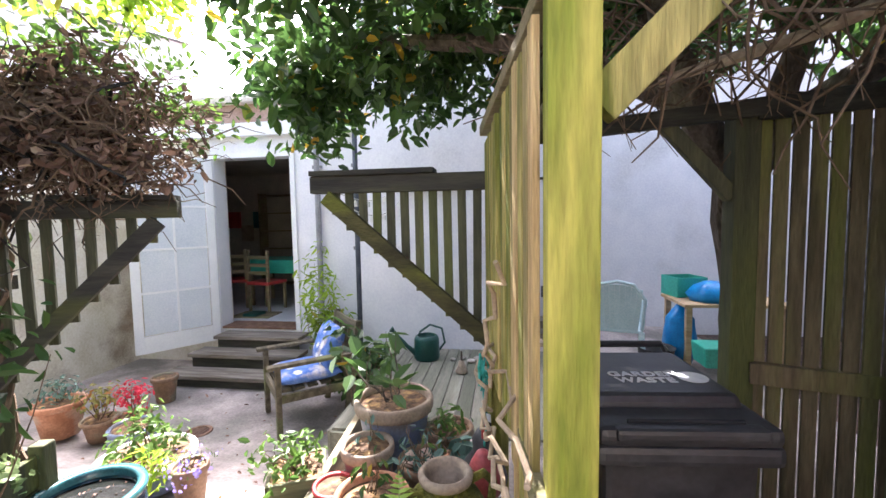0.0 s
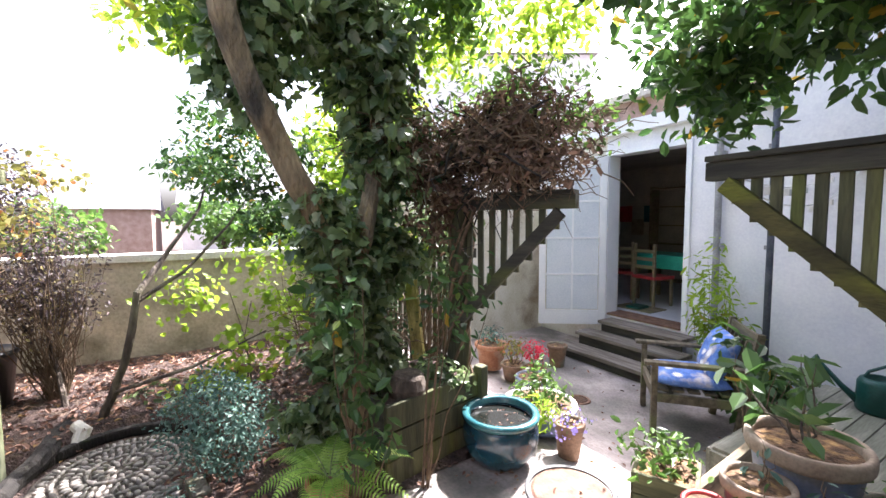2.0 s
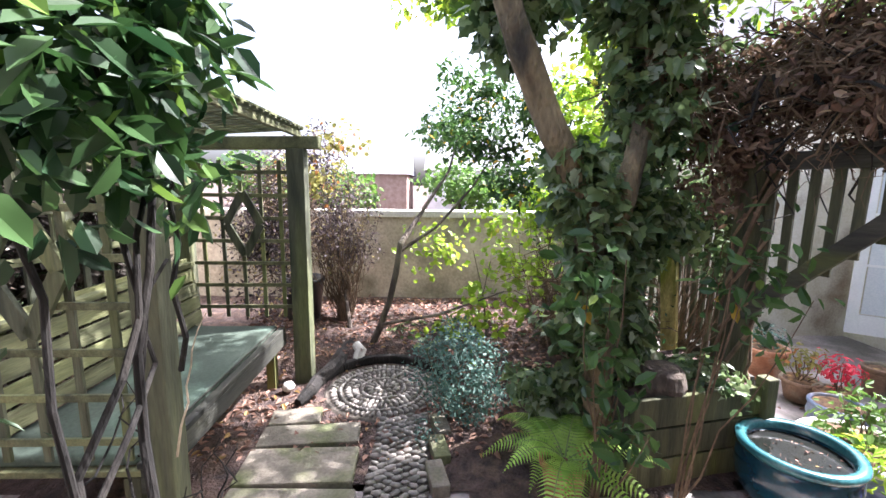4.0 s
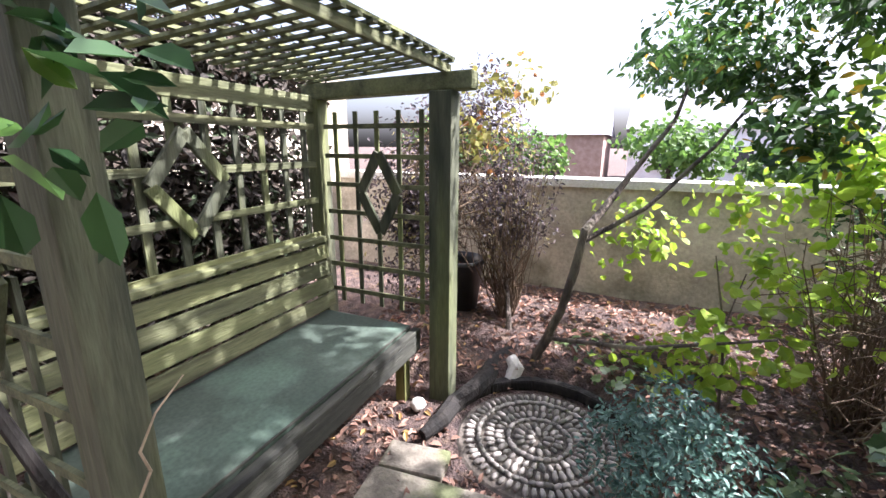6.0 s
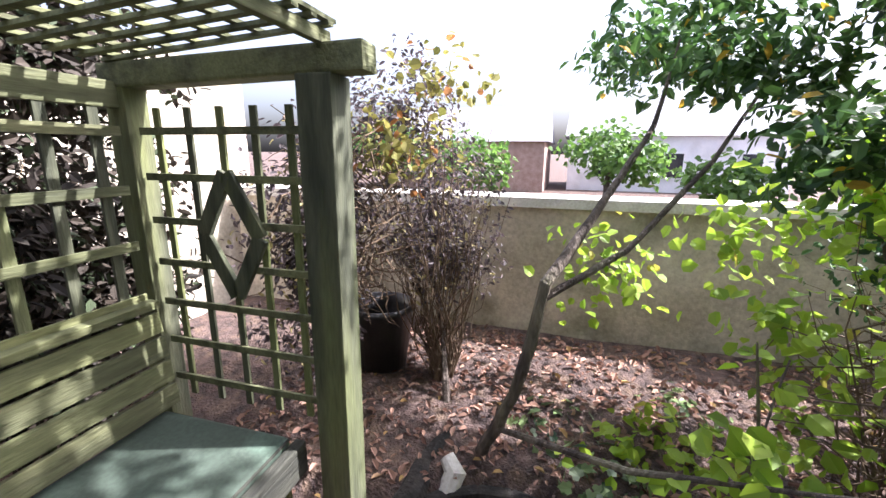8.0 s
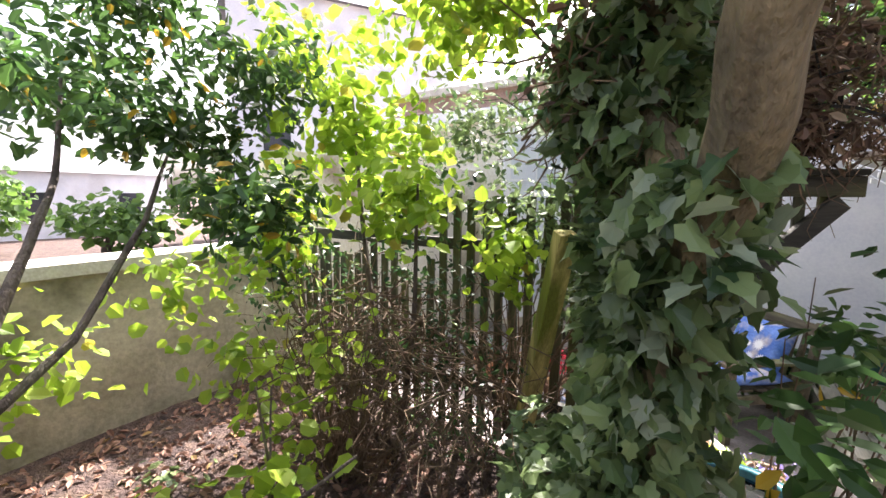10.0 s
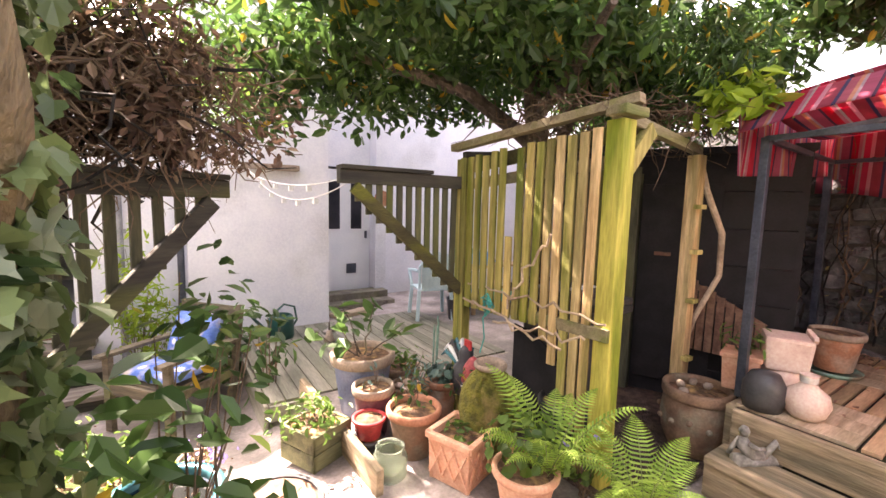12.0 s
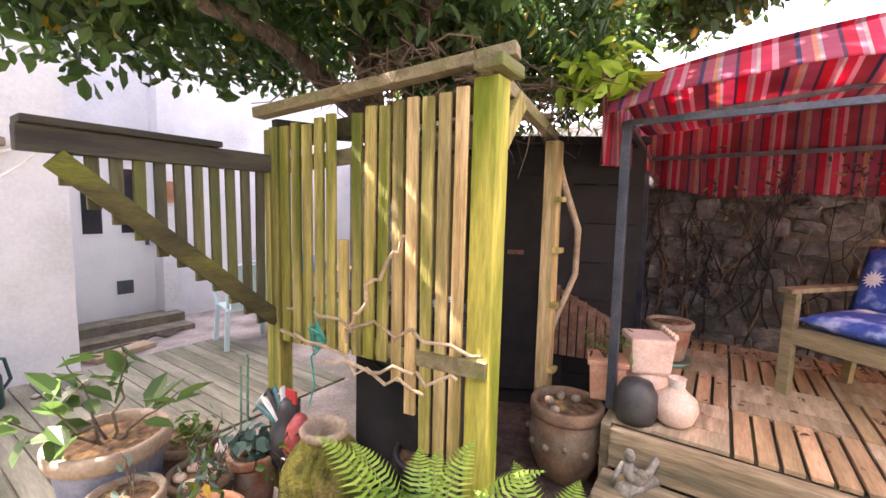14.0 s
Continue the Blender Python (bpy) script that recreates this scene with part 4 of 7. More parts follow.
def front_val(u, v):
    y = 0.66 - 2.95 * u
    edge = 1.99 + 0.15 * min(1.0, u * 2.2) + 0.04 * abs(math.sin(u * 9))
    top = 2.34 - 0.16 * (1 - u) ** 2 + 0.08 * u
    z = top + (edge - top) * v
    return Vector((0.93 - 0.08 * v + 0.015 * math.sin(u * 40) * v + 0.12 * (1 - v) * 1.0, y, z))


def roof_sheet(u, v):
    y = 0.66 - 2.95 * u
    return Vector((1.05 + 1.65 * v, y, 2.34 - 0.16 * (1 - u) ** 2 + 0.08 * u - 0.14 * math.sin(v * math.pi) + 0.06 * v + 0.03 * math.sin(u * 7 + v * 5)))


def back_val(u, v):
    y = 0.80 - 3.1 * u
    top = 2.30
    edge = 1.72 - 0.06 * math.sin(u * 5) + 0.02 * math.sin(u * 23)
    return Vector((2.68 + 0.03 * math.sin(u * 44) * v, y, top + (edge - top) * v))


def side_val(u, v):
    x = 2.72 - 1.8 * u
    return Vector((x, 0.70 + 0.03 * math.sin(u * 30) * v, 2.32 - 0.1 * u + (1.86 - 2.32) * v))


def end_val(u, v):
    x = 0.95 + 1.8 * u
    return Vector((x, -2.28 + 0.03 * math.sin(u * 30) * v, 2.36 + (1.5 - 2.36) * v * (0.4 + 0.6 * u)))


cloth("front_valance", front_val, 120, 10, gz, 2.95)
cloth("roof_cloth", roof_sheet, 60, 24, gz, 2.95)
cloth("back_valance", back_val, 120, 10, gz, 3.1)
cloth("side_valance", side_val, 70, 10, gz, 1.8)
cloth("end_curtain", end_val, 70, 12, gz, 1.8)


# ---- armchairs ----
def armchair(at, rz, label, width=0.62, group="", wood=None):
    wood = wood or M_wood
    root = empty("garden_armchair", at, rz, label, "chair", group)
    h, w, d = 0.61, width, 0.60
    for x in (-w / 2, w / 2):
        part("leg", onebox((0.065, 0.045, h), (x, -d / 2, h / 2), None, 0.004), wood, root)
        part("leg", onebar((x, d / 2 - 0.02, 0), (x, d / 2 + 0.12, 0.92), 0.045, 0.055, 0.004), wood, root)
        part("armrest", onebox((0.085, d + 0.14, 0.03), (x, -0.01, h + 0.015), None, 0.008), wood, root)
        part("side_rail", onebox((0.03, d, 0.07), (x, 0, 0.34)), wood, root)
    part("front_rail", onebox((w, 0.03, 0.09), (0, -d / 2, 0.355), None, 0.004), wood, root)
    part("back_rail", onebox((w, 0.03, 0.09), (0, d / 2 + 0.11, 0.86), Euler((-0.15, 0, 0)).to_matrix(), 0.006), wood, root)
    part("back_rail", onebox((w, 0.03, 0.06), (0, d / 2 + 0.02, 0.42)), wood, root)
    for i in range(5):
        part("seat_slat", onebox((w - 0.05, 0.085, 0.02), (0, -d / 2 + 0.07 + i * 0.115, 0.395), None, 0.003), wood, root)
    for i in range(6):
        x = -w / 2 + 0.09 + i * (w - 0.18) / 5
        part("back_slat", onebar((x, d / 2 + 0.02, 0.44), (x, d / 2 + 0.11, 0.83), 0.02, 0.05), wood, root)
    return root


def cushion(size, at, rot, mat, label, motifs=True, seed=1):
    """A soft pad, bulged in the middle, with printed suns laid on."""
    root = empty("cushion", at, 0, label, "cushion")
    root.matrix_world = Matrix.Translation(at) @ rot.to_matrix().to_4x4()
    g = random.Random(seed)
    bm = bmesh.new()
    n = 12
    def surf(u, v, s):
        e = max(0.0, (1 - abs(2 * u - 1) ** 3.5) * (1 - abs(2 * v - 1) ** 3.5)) ** 0.45
        wr = 0.10 * math.sin(u * 9 + v * 5 + seed) * e
        return Vector(((u - .5) * size[0], (v - .5) * size[1], s * size[2] / 2 * e * (1 + wr)))
    for s in (1, -1):
        vs = [[bm.verts.new(surf(i / n, j / n, s)) for i in range(n + 1)] for j in range(n + 1)]
        for j in range(n):
            for i in range(n):
                q = (vs[j][i], vs[j][i + 1], vs[j + 1][i + 1], vs[j + 1][i])
                bm.faces.new(q if s > 0 else q[::-1])
    bmesh.ops.remove_doubles(bm, verts=bm.verts, dist=0.0005)
    part("cover", bm, mat, root, smooth=True)
    if motifs:
        for q in range(7):
            bm = bmesh.new()
            u0, v0, r = g.uniform(.15, .85), g.uniform(.15, .85), g.uniform(.03, .06)
            c = bm.verts.new(surf(u0, v0, 1) + Vector((0, 0, 0.004)))
            ring = []
            for a in range(28):
                rr = r * (1.0 if a % 2 else 0.55)
                u, v = u0 + rr * math.cos(a * math.pi / 14) / size[0] * 1.0, v0 + rr * math.sin(a * math.pi / 14) / size[1]
                ring.append(bm.verts.new(surf(min(max(u, .02), .98), min(max(v, .02), .98), 1) + Vector((0, 0, 0.005))))
            for a in range(28):
                bm.faces.new((c, ring[a], ring[(a + 1) % 28]))
            part("printed_sun", bm, M_motif, root, "white printed sun")
    return root


CH = (1.86, -0.66, DZ)
armchair(CH, -128, "brown slatted wooden armchair with blue cushions on the deck")
_r = Euler((0, 0, radians(-128)))
cushion((0.60, 0.58, 0.12), Vector(CH) + Vector((0, 0, 0.455)), _r, M_cushblue, "deep blue seat cushion printed with white suns on the armchair", True, 3)
_m = _r.to_matrix()
cushion((0.60, 0.42, 0.14), Vector(CH) + _m @ Vector((0, 0.26, 0.68)), (Matrix.Rotation(radians(-128), 3, "Z") @ Matrix.Rotation(radians(72), 3, "X")).to_euler(), M_cushblue, "deep blue back cushion with white sun prints on the armchair", True, 5)

CH2 = (-1.86, 3.58, -0.31)
armchair(CH2, -50, "weathered wooden armchair with faded blue cushions in the yard", wood=M_shadewood)
_r2 = Euler((0, 0, radians(-50)))
cushion((0.56, 0.54, 0.12), Vector(CH2) + Vector((0, 0, 0.455)), _r2, M_cushpale, "faded blue and white seat cushion on the yard armchair", True, 8)
cushion((0.50, 0.40, 0.16), Vector(CH2) + _r2.to_matrix() @ Vector((0, 0.22, 0.66)), (Matrix.Rotation(radians(-50), 3, "Z") @ Matrix.Rotation(radians(66), 3, "X")).to_euler(), M_cushpale, "faded blue patterned cushion leaning on the yard armchair", True, 9)

# ---- arbour bench ----
AB = empty("arbour_bench", (-3.15, -1.09, 0), 1, "weathered green timber arbour bench with lattice sides and lattice roof", "bench")
L_ = 1.61
D_ = 0.80


def apart(name, bm, mat, label=""):
    return part(name, bm, mat, AB, label)


for x, y, w, m_ in ((0, 0, 0.12, M_greyz), (L_, 0.0, 0.09, M_greyz), (0, -D_, 0.09, M_greyz), (L_, -D_, 0.09, M_greyz)):
    apart("post", onebar((x, y, -0.05), (x, y, 1.70), w, w, 0.006), m_)
apart("roof_side_beam", onebar((0, 0.16, 1.745), (0, -D_ - 0.06, 1.725), 0.1, 0.085, 0.01), M_greyx)
apart("roof_side_beam", onebar((L_, 0.16, 1.745), (L_, -D_ - 0.06, 1.725), 0.1, 0.085, 0.01), M_greyx)
apart("roof_back_beam", onebar((0, -D_, 1.66), (L_, -D_, 1.66), 0.04, 0.09, 0.004), M_greyx)
apart("roof_front_beam", onebar((0, 0.02, 1.80), (L_, 0.02, 1.80), 0.03, 0.04, 0.004), M_greyx)


def lattice(nm, p0, ux, uz, w, h, nx, nz, t=0.012, bw=0.03, diamond=None, mat=M_greyz, matx=M_greyx):
    """Crossed battens on a face, with an optional open diamond in the middle."""
    p0, ux, uz = Vector(p0), Vector(ux), Vector(uz)
    nrm = ux.cross(uz)
    def P(a, b, k=0.0):
        return p0 + ux * a + uz * b + nrm * k * flip
    flip = -1.0 if abs(ux.x) > 0.5 else 1.0
    cx, cz, rx, rz = diamond if diamond else (0, 0, 0, 0)
    def cut(a, horizontal):
        if not diamond:
            return None
        if horizontal:
            q = abs(a - cz) / rz
            return (cx - rx * (1 - q), cx + rx * (1 - q)) if q < 1 else None
        q = abs(a - cx) / rx
        return (cz - rz * (1 - q), cz + rz * (1 - q)) if q < 1 else None
    for i in range(nx):
        a = w * (i + 0.5) / nx
        c = cut(a, False)
        for z0, z1 in ([(0, h)] if not c else [(0, c[0]), (c[1], h)]):
            if z1 - z0 > 0.02:
                apart(nm, onebar(P(a, z0), P(a, z1), bw, t, 0.0015, up=tuple(nrm)), mat)
    for j in range(nz):
        b = h * (j + 0.5) / nz
        c = cut(b, True)
        for a0, a1 in ([(0, w)] if not c else [(0, c[0]), (c[1], w)]):
            if a1 - a0 > 0.02:
                apart(nm, onebar(P(a0, b, t), P(a1, b, t), bw, t, 0.0015, up=tuple(nrm)), matx)
    if diamond:
        c4 = [(cx - rx, cz), (cx, cz + rz), (cx + rx, cz), (cx, cz - rz)]
        for (a, b), (c, d) in zip(c4, c4[1:] + c4[:1]):
            apart("diamond_frame", onebar(P(a, b, 2 * t), P(c, d, 2 * t), 0.055, 0.02, 0.003, up=tuple(nrm)), mat)


lattice("lattice_batten", (0.06, -D_ + 0.01, 0.82), (1, 0, 0), (0, 0, 1), L_ - 0.12, 0.82, 10, 4, bw=0.035, diamond=(0.78, 0.46, 0.165, 0.21))
lattice("lattice_batten", (0.0, -D_ + 0.06, 0.50), (0, 1, 0), (0, 0, 1), D_ - 0.12, 1.12, 5, 7, bw=0.026, diamond=(0.36, 0.68, 0.12, 0.22))
lattice("lattice_batten", (L_, -D_ + 0.06, 0.50), (0, 1, 0), (0, 0, 1), D_ - 0.12, 1.12, 5, 7, bw=0.026, diamond=(0.36, 0.68, 0.12, 0.22))
# roof lattice
for i in range(19):
    x = 0.04 + (L_ - 0.08) * i / 18
    apart("roof_batten", onebar((x, 0.06, 1.83), (x, -D_ - 0.02, 1.775), 0.028, 0.012), M_greyx)
for j in range(8):
    y = 0.04 - (D_ + 0.02) * j / 7
    apart("roof_batten", onebar((0, y, 1.842 + y * 0.064), (L_, y, 1.842 + y * 0.064), 0.028, 0.012), M_greyx)
for i in range(4):
    apart("back_board", onebox((L_ - 0.1, 0.022, 0.082), (L_ / 2, -D_ + 0.055 + 0.012 * (3 - i), 0.53 + i * 0.098), Euler((0.12, 0, 0)).to_matrix(), 0.003), M_greyx)
apart("back_cap", onebox((L_ - 0.1, 0.05, 0.03), (L_ / 2, -D_ + 0.05, 0.90), None, 0.004), M_greyx)
apart("seat_board", onebox((L_ - 0.12, 0.62, 0.025), (L_ / 2, -0.45, 0.40), None, 0.004), M_greyx)
apart("front_rail", onebox((L_ - 0.12, 0.035, 0.10), (L_ / 2, -0.13, 0.365), None, 0.006), M_raildark, "dark worn front rail")
apart("front_rail", onebox((L_ - 0.12, 0.045, 0.026), (L_ / 2, -0.135, 0.428), None, 0.008), M_raildark, "dark worn front rail")
for x in (0.12, L_ - 0.12):
    apart("leg", onebox((0.06, 0.06, 0.36), (x, -0.2, 0.18)), M_darkz)
seat_pad = thing("seat_pad", onebox((L_ - 0.16, 0.58, 0.045), (L_ / 2, -0.455, 0.438), None, 0.018), M_grey_cushion, "thin sage green pad lying along the arbour bench", "cushion", smooth=True, m=AB.matrix_world.copy())

part("piping", onetube([(.09, -.166, .452), (L_ / 2, -.163, .453), (L_ - .09, -.166, .452)], .006, 6), M_raildark, seat_pad, "dark sewn edge")

# ---- paving flags and pebble mosaic ----
flags = empty("stone_flags", (0, 0, 0), 0, "uneven worn square paving flags by the bench", "paving")
for x, y, w, d, r in ((-2.60, -0.98, 0.17, 0.30, 8), (-2.42, -0.84, 0.20, 0.56, 6), (-2.15, -0.82, 0.28, 0.58, 3), (-1.80, -0.80, 0.36, 0.60, -2), (-1.40, -0.72, 0.38, 0.50, 3), (-1.62, -0.27, 0.30, 0.36, 3), (-1.25, -0.24, 0.36, 0.38, -3)):
    part("flag", onebox((w, d, 0.05), (x, y, 0.008 + rnd.uniform(0, .012)), Euler((rnd.uniform(-.015, .015), rnd.uniform(-.015, .015), radians(r))).to_matrix(), 0.012), M_flag, flags)


def pebble_mesh():
    bm = bmesh.new()
    bmesh.ops.create_icosphere(bm, subdivisions=1, radius=1.0)
    for v in bm.verts:
        v.co = Vector((v.co.x * 0.032, v.co.y * 0.014, v.co.z * 0.016)) * (1 + 0.1 * math.sin(v.co.x * 5))
    me = bpy.data.meshes.new("pebble")
    bm.to_mesh(me)
    bm.free()
    me.materials.append(M_pebble1)
    me.shade_smooth()
    return me


M_pebble1 = material("smooth_grey_pebble", [(0.20, 0.18, 0.155), (0.36, 0.33, 0.29)], 9, 0.7, 0.2, fine=50, vary=0.35)
MC = (-2.99, -0.49)
mosaic = empty("pebble_mosaic", (MC[0], MC[1], 0.0), 0, "round pebble mosaic set on edge in mortar with a pebble path", "paving")
part("mortar_bed", lathe([(0, 0.016), (0.40, 0.014), (0.42, 0.0), (0, 0.0)], 40), M_mortar, mosaic)
part("mortar_bed", onebox((0.86, 0.31, 0.02), (0.76, 0.18, 0.006), Euler((0, 0, radians(1))).to_matrix()), M_mortar, mosaic)
_pm = pebble_mesh()
for ring in range(1, 8):
    r = 0.05 * ring
    n = max(4, int(2 * math.pi * r / 0.036))
    for i in range(n):
        a = 2 * math.pi * i / n + ring * .3
        shared("pebble", _pm, mosaic, pose(r * math.cos(a), r * math.sin(a), 0.022 + rnd.uniform(-.003, .004), rnd.uniform(-12, 12), rnd.uniform(-12, 12), math.degrees(a) + rnd.uniform(-14, 14) + (0 if ring % 3 else 90)) @ Matrix.Scale(rnd.uniform(.75, 1.1), 4))
for i in range(17):
    for j in range(7):
        x, y = (i - 8) * 0.05 + (0.025 if j % 2 else 0), (j - 3) * 0.042
        q = Matrix.Rotation(radians(1), 4, "Z") @ Vector((x, y, 0))
        px_, py_ = q.x + 0.76, q.y + 0.18
        if math.hypot(px_, py_) > 0.40:
            shared("pebble", _pm, mosaic, pose(px_, py_, 0.024 + rnd.uniform(-.003, .004), rnd.uniform(-12, 12), rnd.uniform(-12, 12), 100 + rnd.uniform(-30, 30)) @ Matrix.Scale(rnd.uniform(.8, 1.3), 4))
edging = empty("bed_edging", (0, 0, 0), 0, "curved edging of dark logs and stones around the mosaic", "edging")
for i in range(9):
    a = radians(120 + i * 17)
    part("stone", onebox((0.15, 0.06, 0.07), (MC[0] + 0.47 * math.cos(a), MC[1] + 0.47 * math.sin(a), 0.04), Euler((0, 0, a + 1.57)).to_matrix(), 0.018), M_darkstem, edging)
for i in range(3):
    part("brick", onebox((0.20, 0.09, 0.07), (-2.05 - 0.22 * i, -0.11 + 0.012 * i, 0.03), Euler((0, 0, 0.2)).to_matrix(), 0.01), M_flag, edging)
thing("fallen_log", onetube(wander((-3.75, -0.80, 0.10), (-2.75, -1.02, 0.04), 7, 0.03, 4), [.03, .05, .055, .06, .055, .05, .045, .03], 9), M_darkstem, "dark rough log lying along the bed edge", "log")
thing("white_stone", lathe([(0, 0), (0.035, 0.01), (0.045, 0.03), (0.03, 0.06), (0, 0.065)], 12, 0.1), M_cope, "small pale rounded stone beside the log", "stone", smooth=True, m=pose(-2.95, -1.15, 0.02))
thing("pale_driftwood", onetube([(-3.40, -0.76, 0.03), (-3.46, -0.73, 0.11), (-3.50, -0.78, 0.15)], [.045, .05, .035], 9), M_cope, "sun-bleached stump stub at the edge of the mosaic", "log")


# ---- pots ----
def pot(name, at, r, h, mat, label, lip=None, style="plain", fill=0.05, soil=None, group=""):
    """An open clay or glazed pot with a rolled rim, wall thickness and soil inside."""
    root = empty(name, at, rnd.uniform(0, 90), label, "plant pot", group)
    t = 0.07 * r + 0.008
    if style == "belly":
        prof = [(0, 0), (r * .62, 0), (r * .70, h * .04), (r * .95, h * .3), (r * 1.02, h * .55), (r * .96, h * .8), (r * .92, h * .88)]
    elif style == "taper":
        prof = [(0, 0), (r * .66, 0), (r * .70, h * .03), (r * .92, h * .82), (r * .93, h * .84)]
    else:
        prof = [(0, 0), (r * .64, 0), (r * .68, h * .03), (r * .88, h * .76), (r * .9, h * .80)]
    part("body", lathe(prof + [(r * .88, h * .86), (r * .82, h * (1 - fill) - .02), (0, h * (1 - fill) - .03)], 32, 0.004), mat, root, smooth=True)
    rim = [(r * .87, h * .82), (r * .99, h * .84), (r * 1.02, h * .88), (r * 1.02, h * .97), (r * .99, h), (r - t, h), (r - t * 1.3, h * .95), (r - t * 1.4, h * .86)]
    rm = lathe(rim, 32)
    part("rim", rm, lip or mat, root, "pale rolled rim" if lip else "", smooth=True)
    part("soil", lathe([(0, h * (1 - fill) + 0.006), (r * .45, h * (1 - fill)), (r - t, h * (1 - fill) - .008), (0, h * (1 - fill) - .02)], 20, .02), soil or M_dirt, root, "potting soil with fallen leaves")
    return root


def plant(name, at, spec, n, size, mat, label, shape="oval", seed=1, stems=6, stem_mat=None, category="plant", droop=0.2, stem_r=0.004, shell=0.6):
    """Stems from one base with leaves spread over rounded masses."""
    root = empty(name, at, 0, label, category)
    for i in range(stems):
        g = random.Random(seed * 31 + i)
        c, r = spec[i % len(spec)]
        e = (c[0] + g.uniform(-.7, .7) * r[0], c[1] + g.uniform(-.7, .7) * r[1], c[2] + g.uniform(-.2, .8) * r[2])
        part("stem", onetube(wander((g.uniform(-.02, .02), g.uniform(-.02, .02), 0), e, 5, 0.02, seed + i), [stem_r * 1.4, stem_r * 1.2, stem_r, stem_r * .8, stem_r * .6, stem_r * .4], 5), stem_mat or M_twig, root)
    crown("leaves", spec, n, size, mat, root, shape, seed, droop=droop, shell=shell)
    return root


def fern(at, length, count, seed, label, mat=None, up=0.0):
    """Arching fronds, each with two rows of tapering leaflets."""
    root = empty("fern", at, 0, label, "fern")
    g = random.Random(seed)
    for i in range(count):
        a = 2 * math.pi * i / count + g.uniform(-.3, .3)
        L = length * g.uniform(.7, 1.1)
        rise = g.uniform(.55, 1.0) + up
        V, F = [], []
        n = 26
        def P(t):
            d = L * t * (0.95 if rise < .8 else .75)
            return Vector((math.cos(a) * d, math.sin(a) * d, L * (rise * t - 0.85 * t * t)))
        for k in range(1, n):
            t = k / n
            p, q = P(t), P(t + 0.02)
            f = (q - p).normalized()
            s = f.cross(Vector((0, 0, 1))).normalized()
            u = s.cross(f)
            w = L * 0.24 * math.sin(math.pi * min(1, t * 0.9 + 0.12)) ** 0.8 * (1.05 - t * .6)
            for sg in (1, -1):
                b = len(V)
                tip = p + s * sg * w + f * w * .35 - u * w * .18
                wd = L / n * .42
                V += [p - f * wd * .6, p + s * sg * w * .45 - f * wd * .5 + u * .004, tip, p + s * sg * w * .45 + f * wd * 1.0 + u * .004, p + f * wd * .6]
                F.append((b, b + 1, b + 2, b + 3, b + 4))
        fr = part("frond", ([tuple(v) for v in V], [], F), mat or L_fern, root)
        part("midrib", onetube([P(k / 8) for k in range(9)], [.004, .004, .0035, .003, .003, .0025, .002, .0015, .001], 5), M_greenstem, fr)
    return root


M_greenstem = material("pale_green_stem", [(0.14, 0.20, 0.05), (0.22, 0.28, 0.09)], 10, 0.6, 0.1)

# teal water pot
teal = empty("glazed_water_pot", (-1.90, 1.54, 0.0), 0, "large round teal glazed pot full of dark water", "plant pot", scale=.83)
part("body", lathe([(0, 0), (.17, 0), (.20, .02), (.26, .10), (.285, .20), (.275, .29), (.255, .335), (.235, .34), (.23, .30), (0, .28)], 48), M_teal, teal, smooth=True)
part("rim", lathe([(.25, .325), (.285, .335), (.292, .355), (.285, .375), (.25, .378), (.235, .365), (.232, .33)], 48), M_tealrim, teal, "pale teal rolled rim", smooth=True)
part("water", lathe([(0, .315), (.236, .315), (.236, .30), (0, .30)], 32), M_water, teal, "dark water surface")
P, Q = blobs([((0, 0, .321), (.2, .2, .004))], 240, 33)
part("floating_leaves", leaves(P, Q * 0 + np.array([0, 0, 1.0]), np.full(len(P), .02), "oval", 3, 0.0, .1), L_litter, teal, "scraps of floating leaf", kind="stuff")

pot("terracotta_pot", (-1.94, 0.48, 0.0), .115, .22, M_terra, "terracotta pot holding a light green fern")
fern((-1.94, 0.48, 0.2), 0.46, 11, 3, "light green fern with arching fronds in a terracotta pot")
fern((-2.20, 0.50, 0.1), 0.42, 9, 5, "small fern growing beside the terracotta pot")
pot("pale_bowl", (-2.18, 2.15, -0.08), .27, .20, M_blueglaze, "wide shallow pot with a pale rim and low plants", M_cope, "belly")
plant("low_plants", (-2.18, 2.15, 0.1), [((0, 0, .10), (.24, .24, .14)), ((-.1, .1, .2), (.12, .12, .12))], 420, 0.055, L_mid, "mixed low green plants in the wide bowl", "oval", 21, 8)
plant("low_plants", (-2.0, 1.95, 0.05), [((.02, 0, .12), (.16, .14, .12))], 420, 0.07, L_bright, "light green leafy plant beside the teal pot", "slim", 22, 6)
pot("small_dark_pot", (-1.76, 2.00, -0.06), .10, .24, M_terraold, "dull clay pot with trailing violet flowers")
plant("violet_flowers", (-1.76, 2.00, 0.16), [((.03, -.02, .04), (.18, .17, .10))], 330, 0.022, L_violet, "trailing violet flowers in a dull clay pot", "round", 24, 9)
crown("foliage", [((0, 0, .04), (.17, .17, .09))], 260, 0.03, L_mid, bpy.data.objects["violet_flowers"], "slim", 27)
pot("slate_bowl", (-2.85, 2.72, -0.22), .17, .20, M_blueglaze, "round slate blue glazed bowl in the yard", None, "belly")
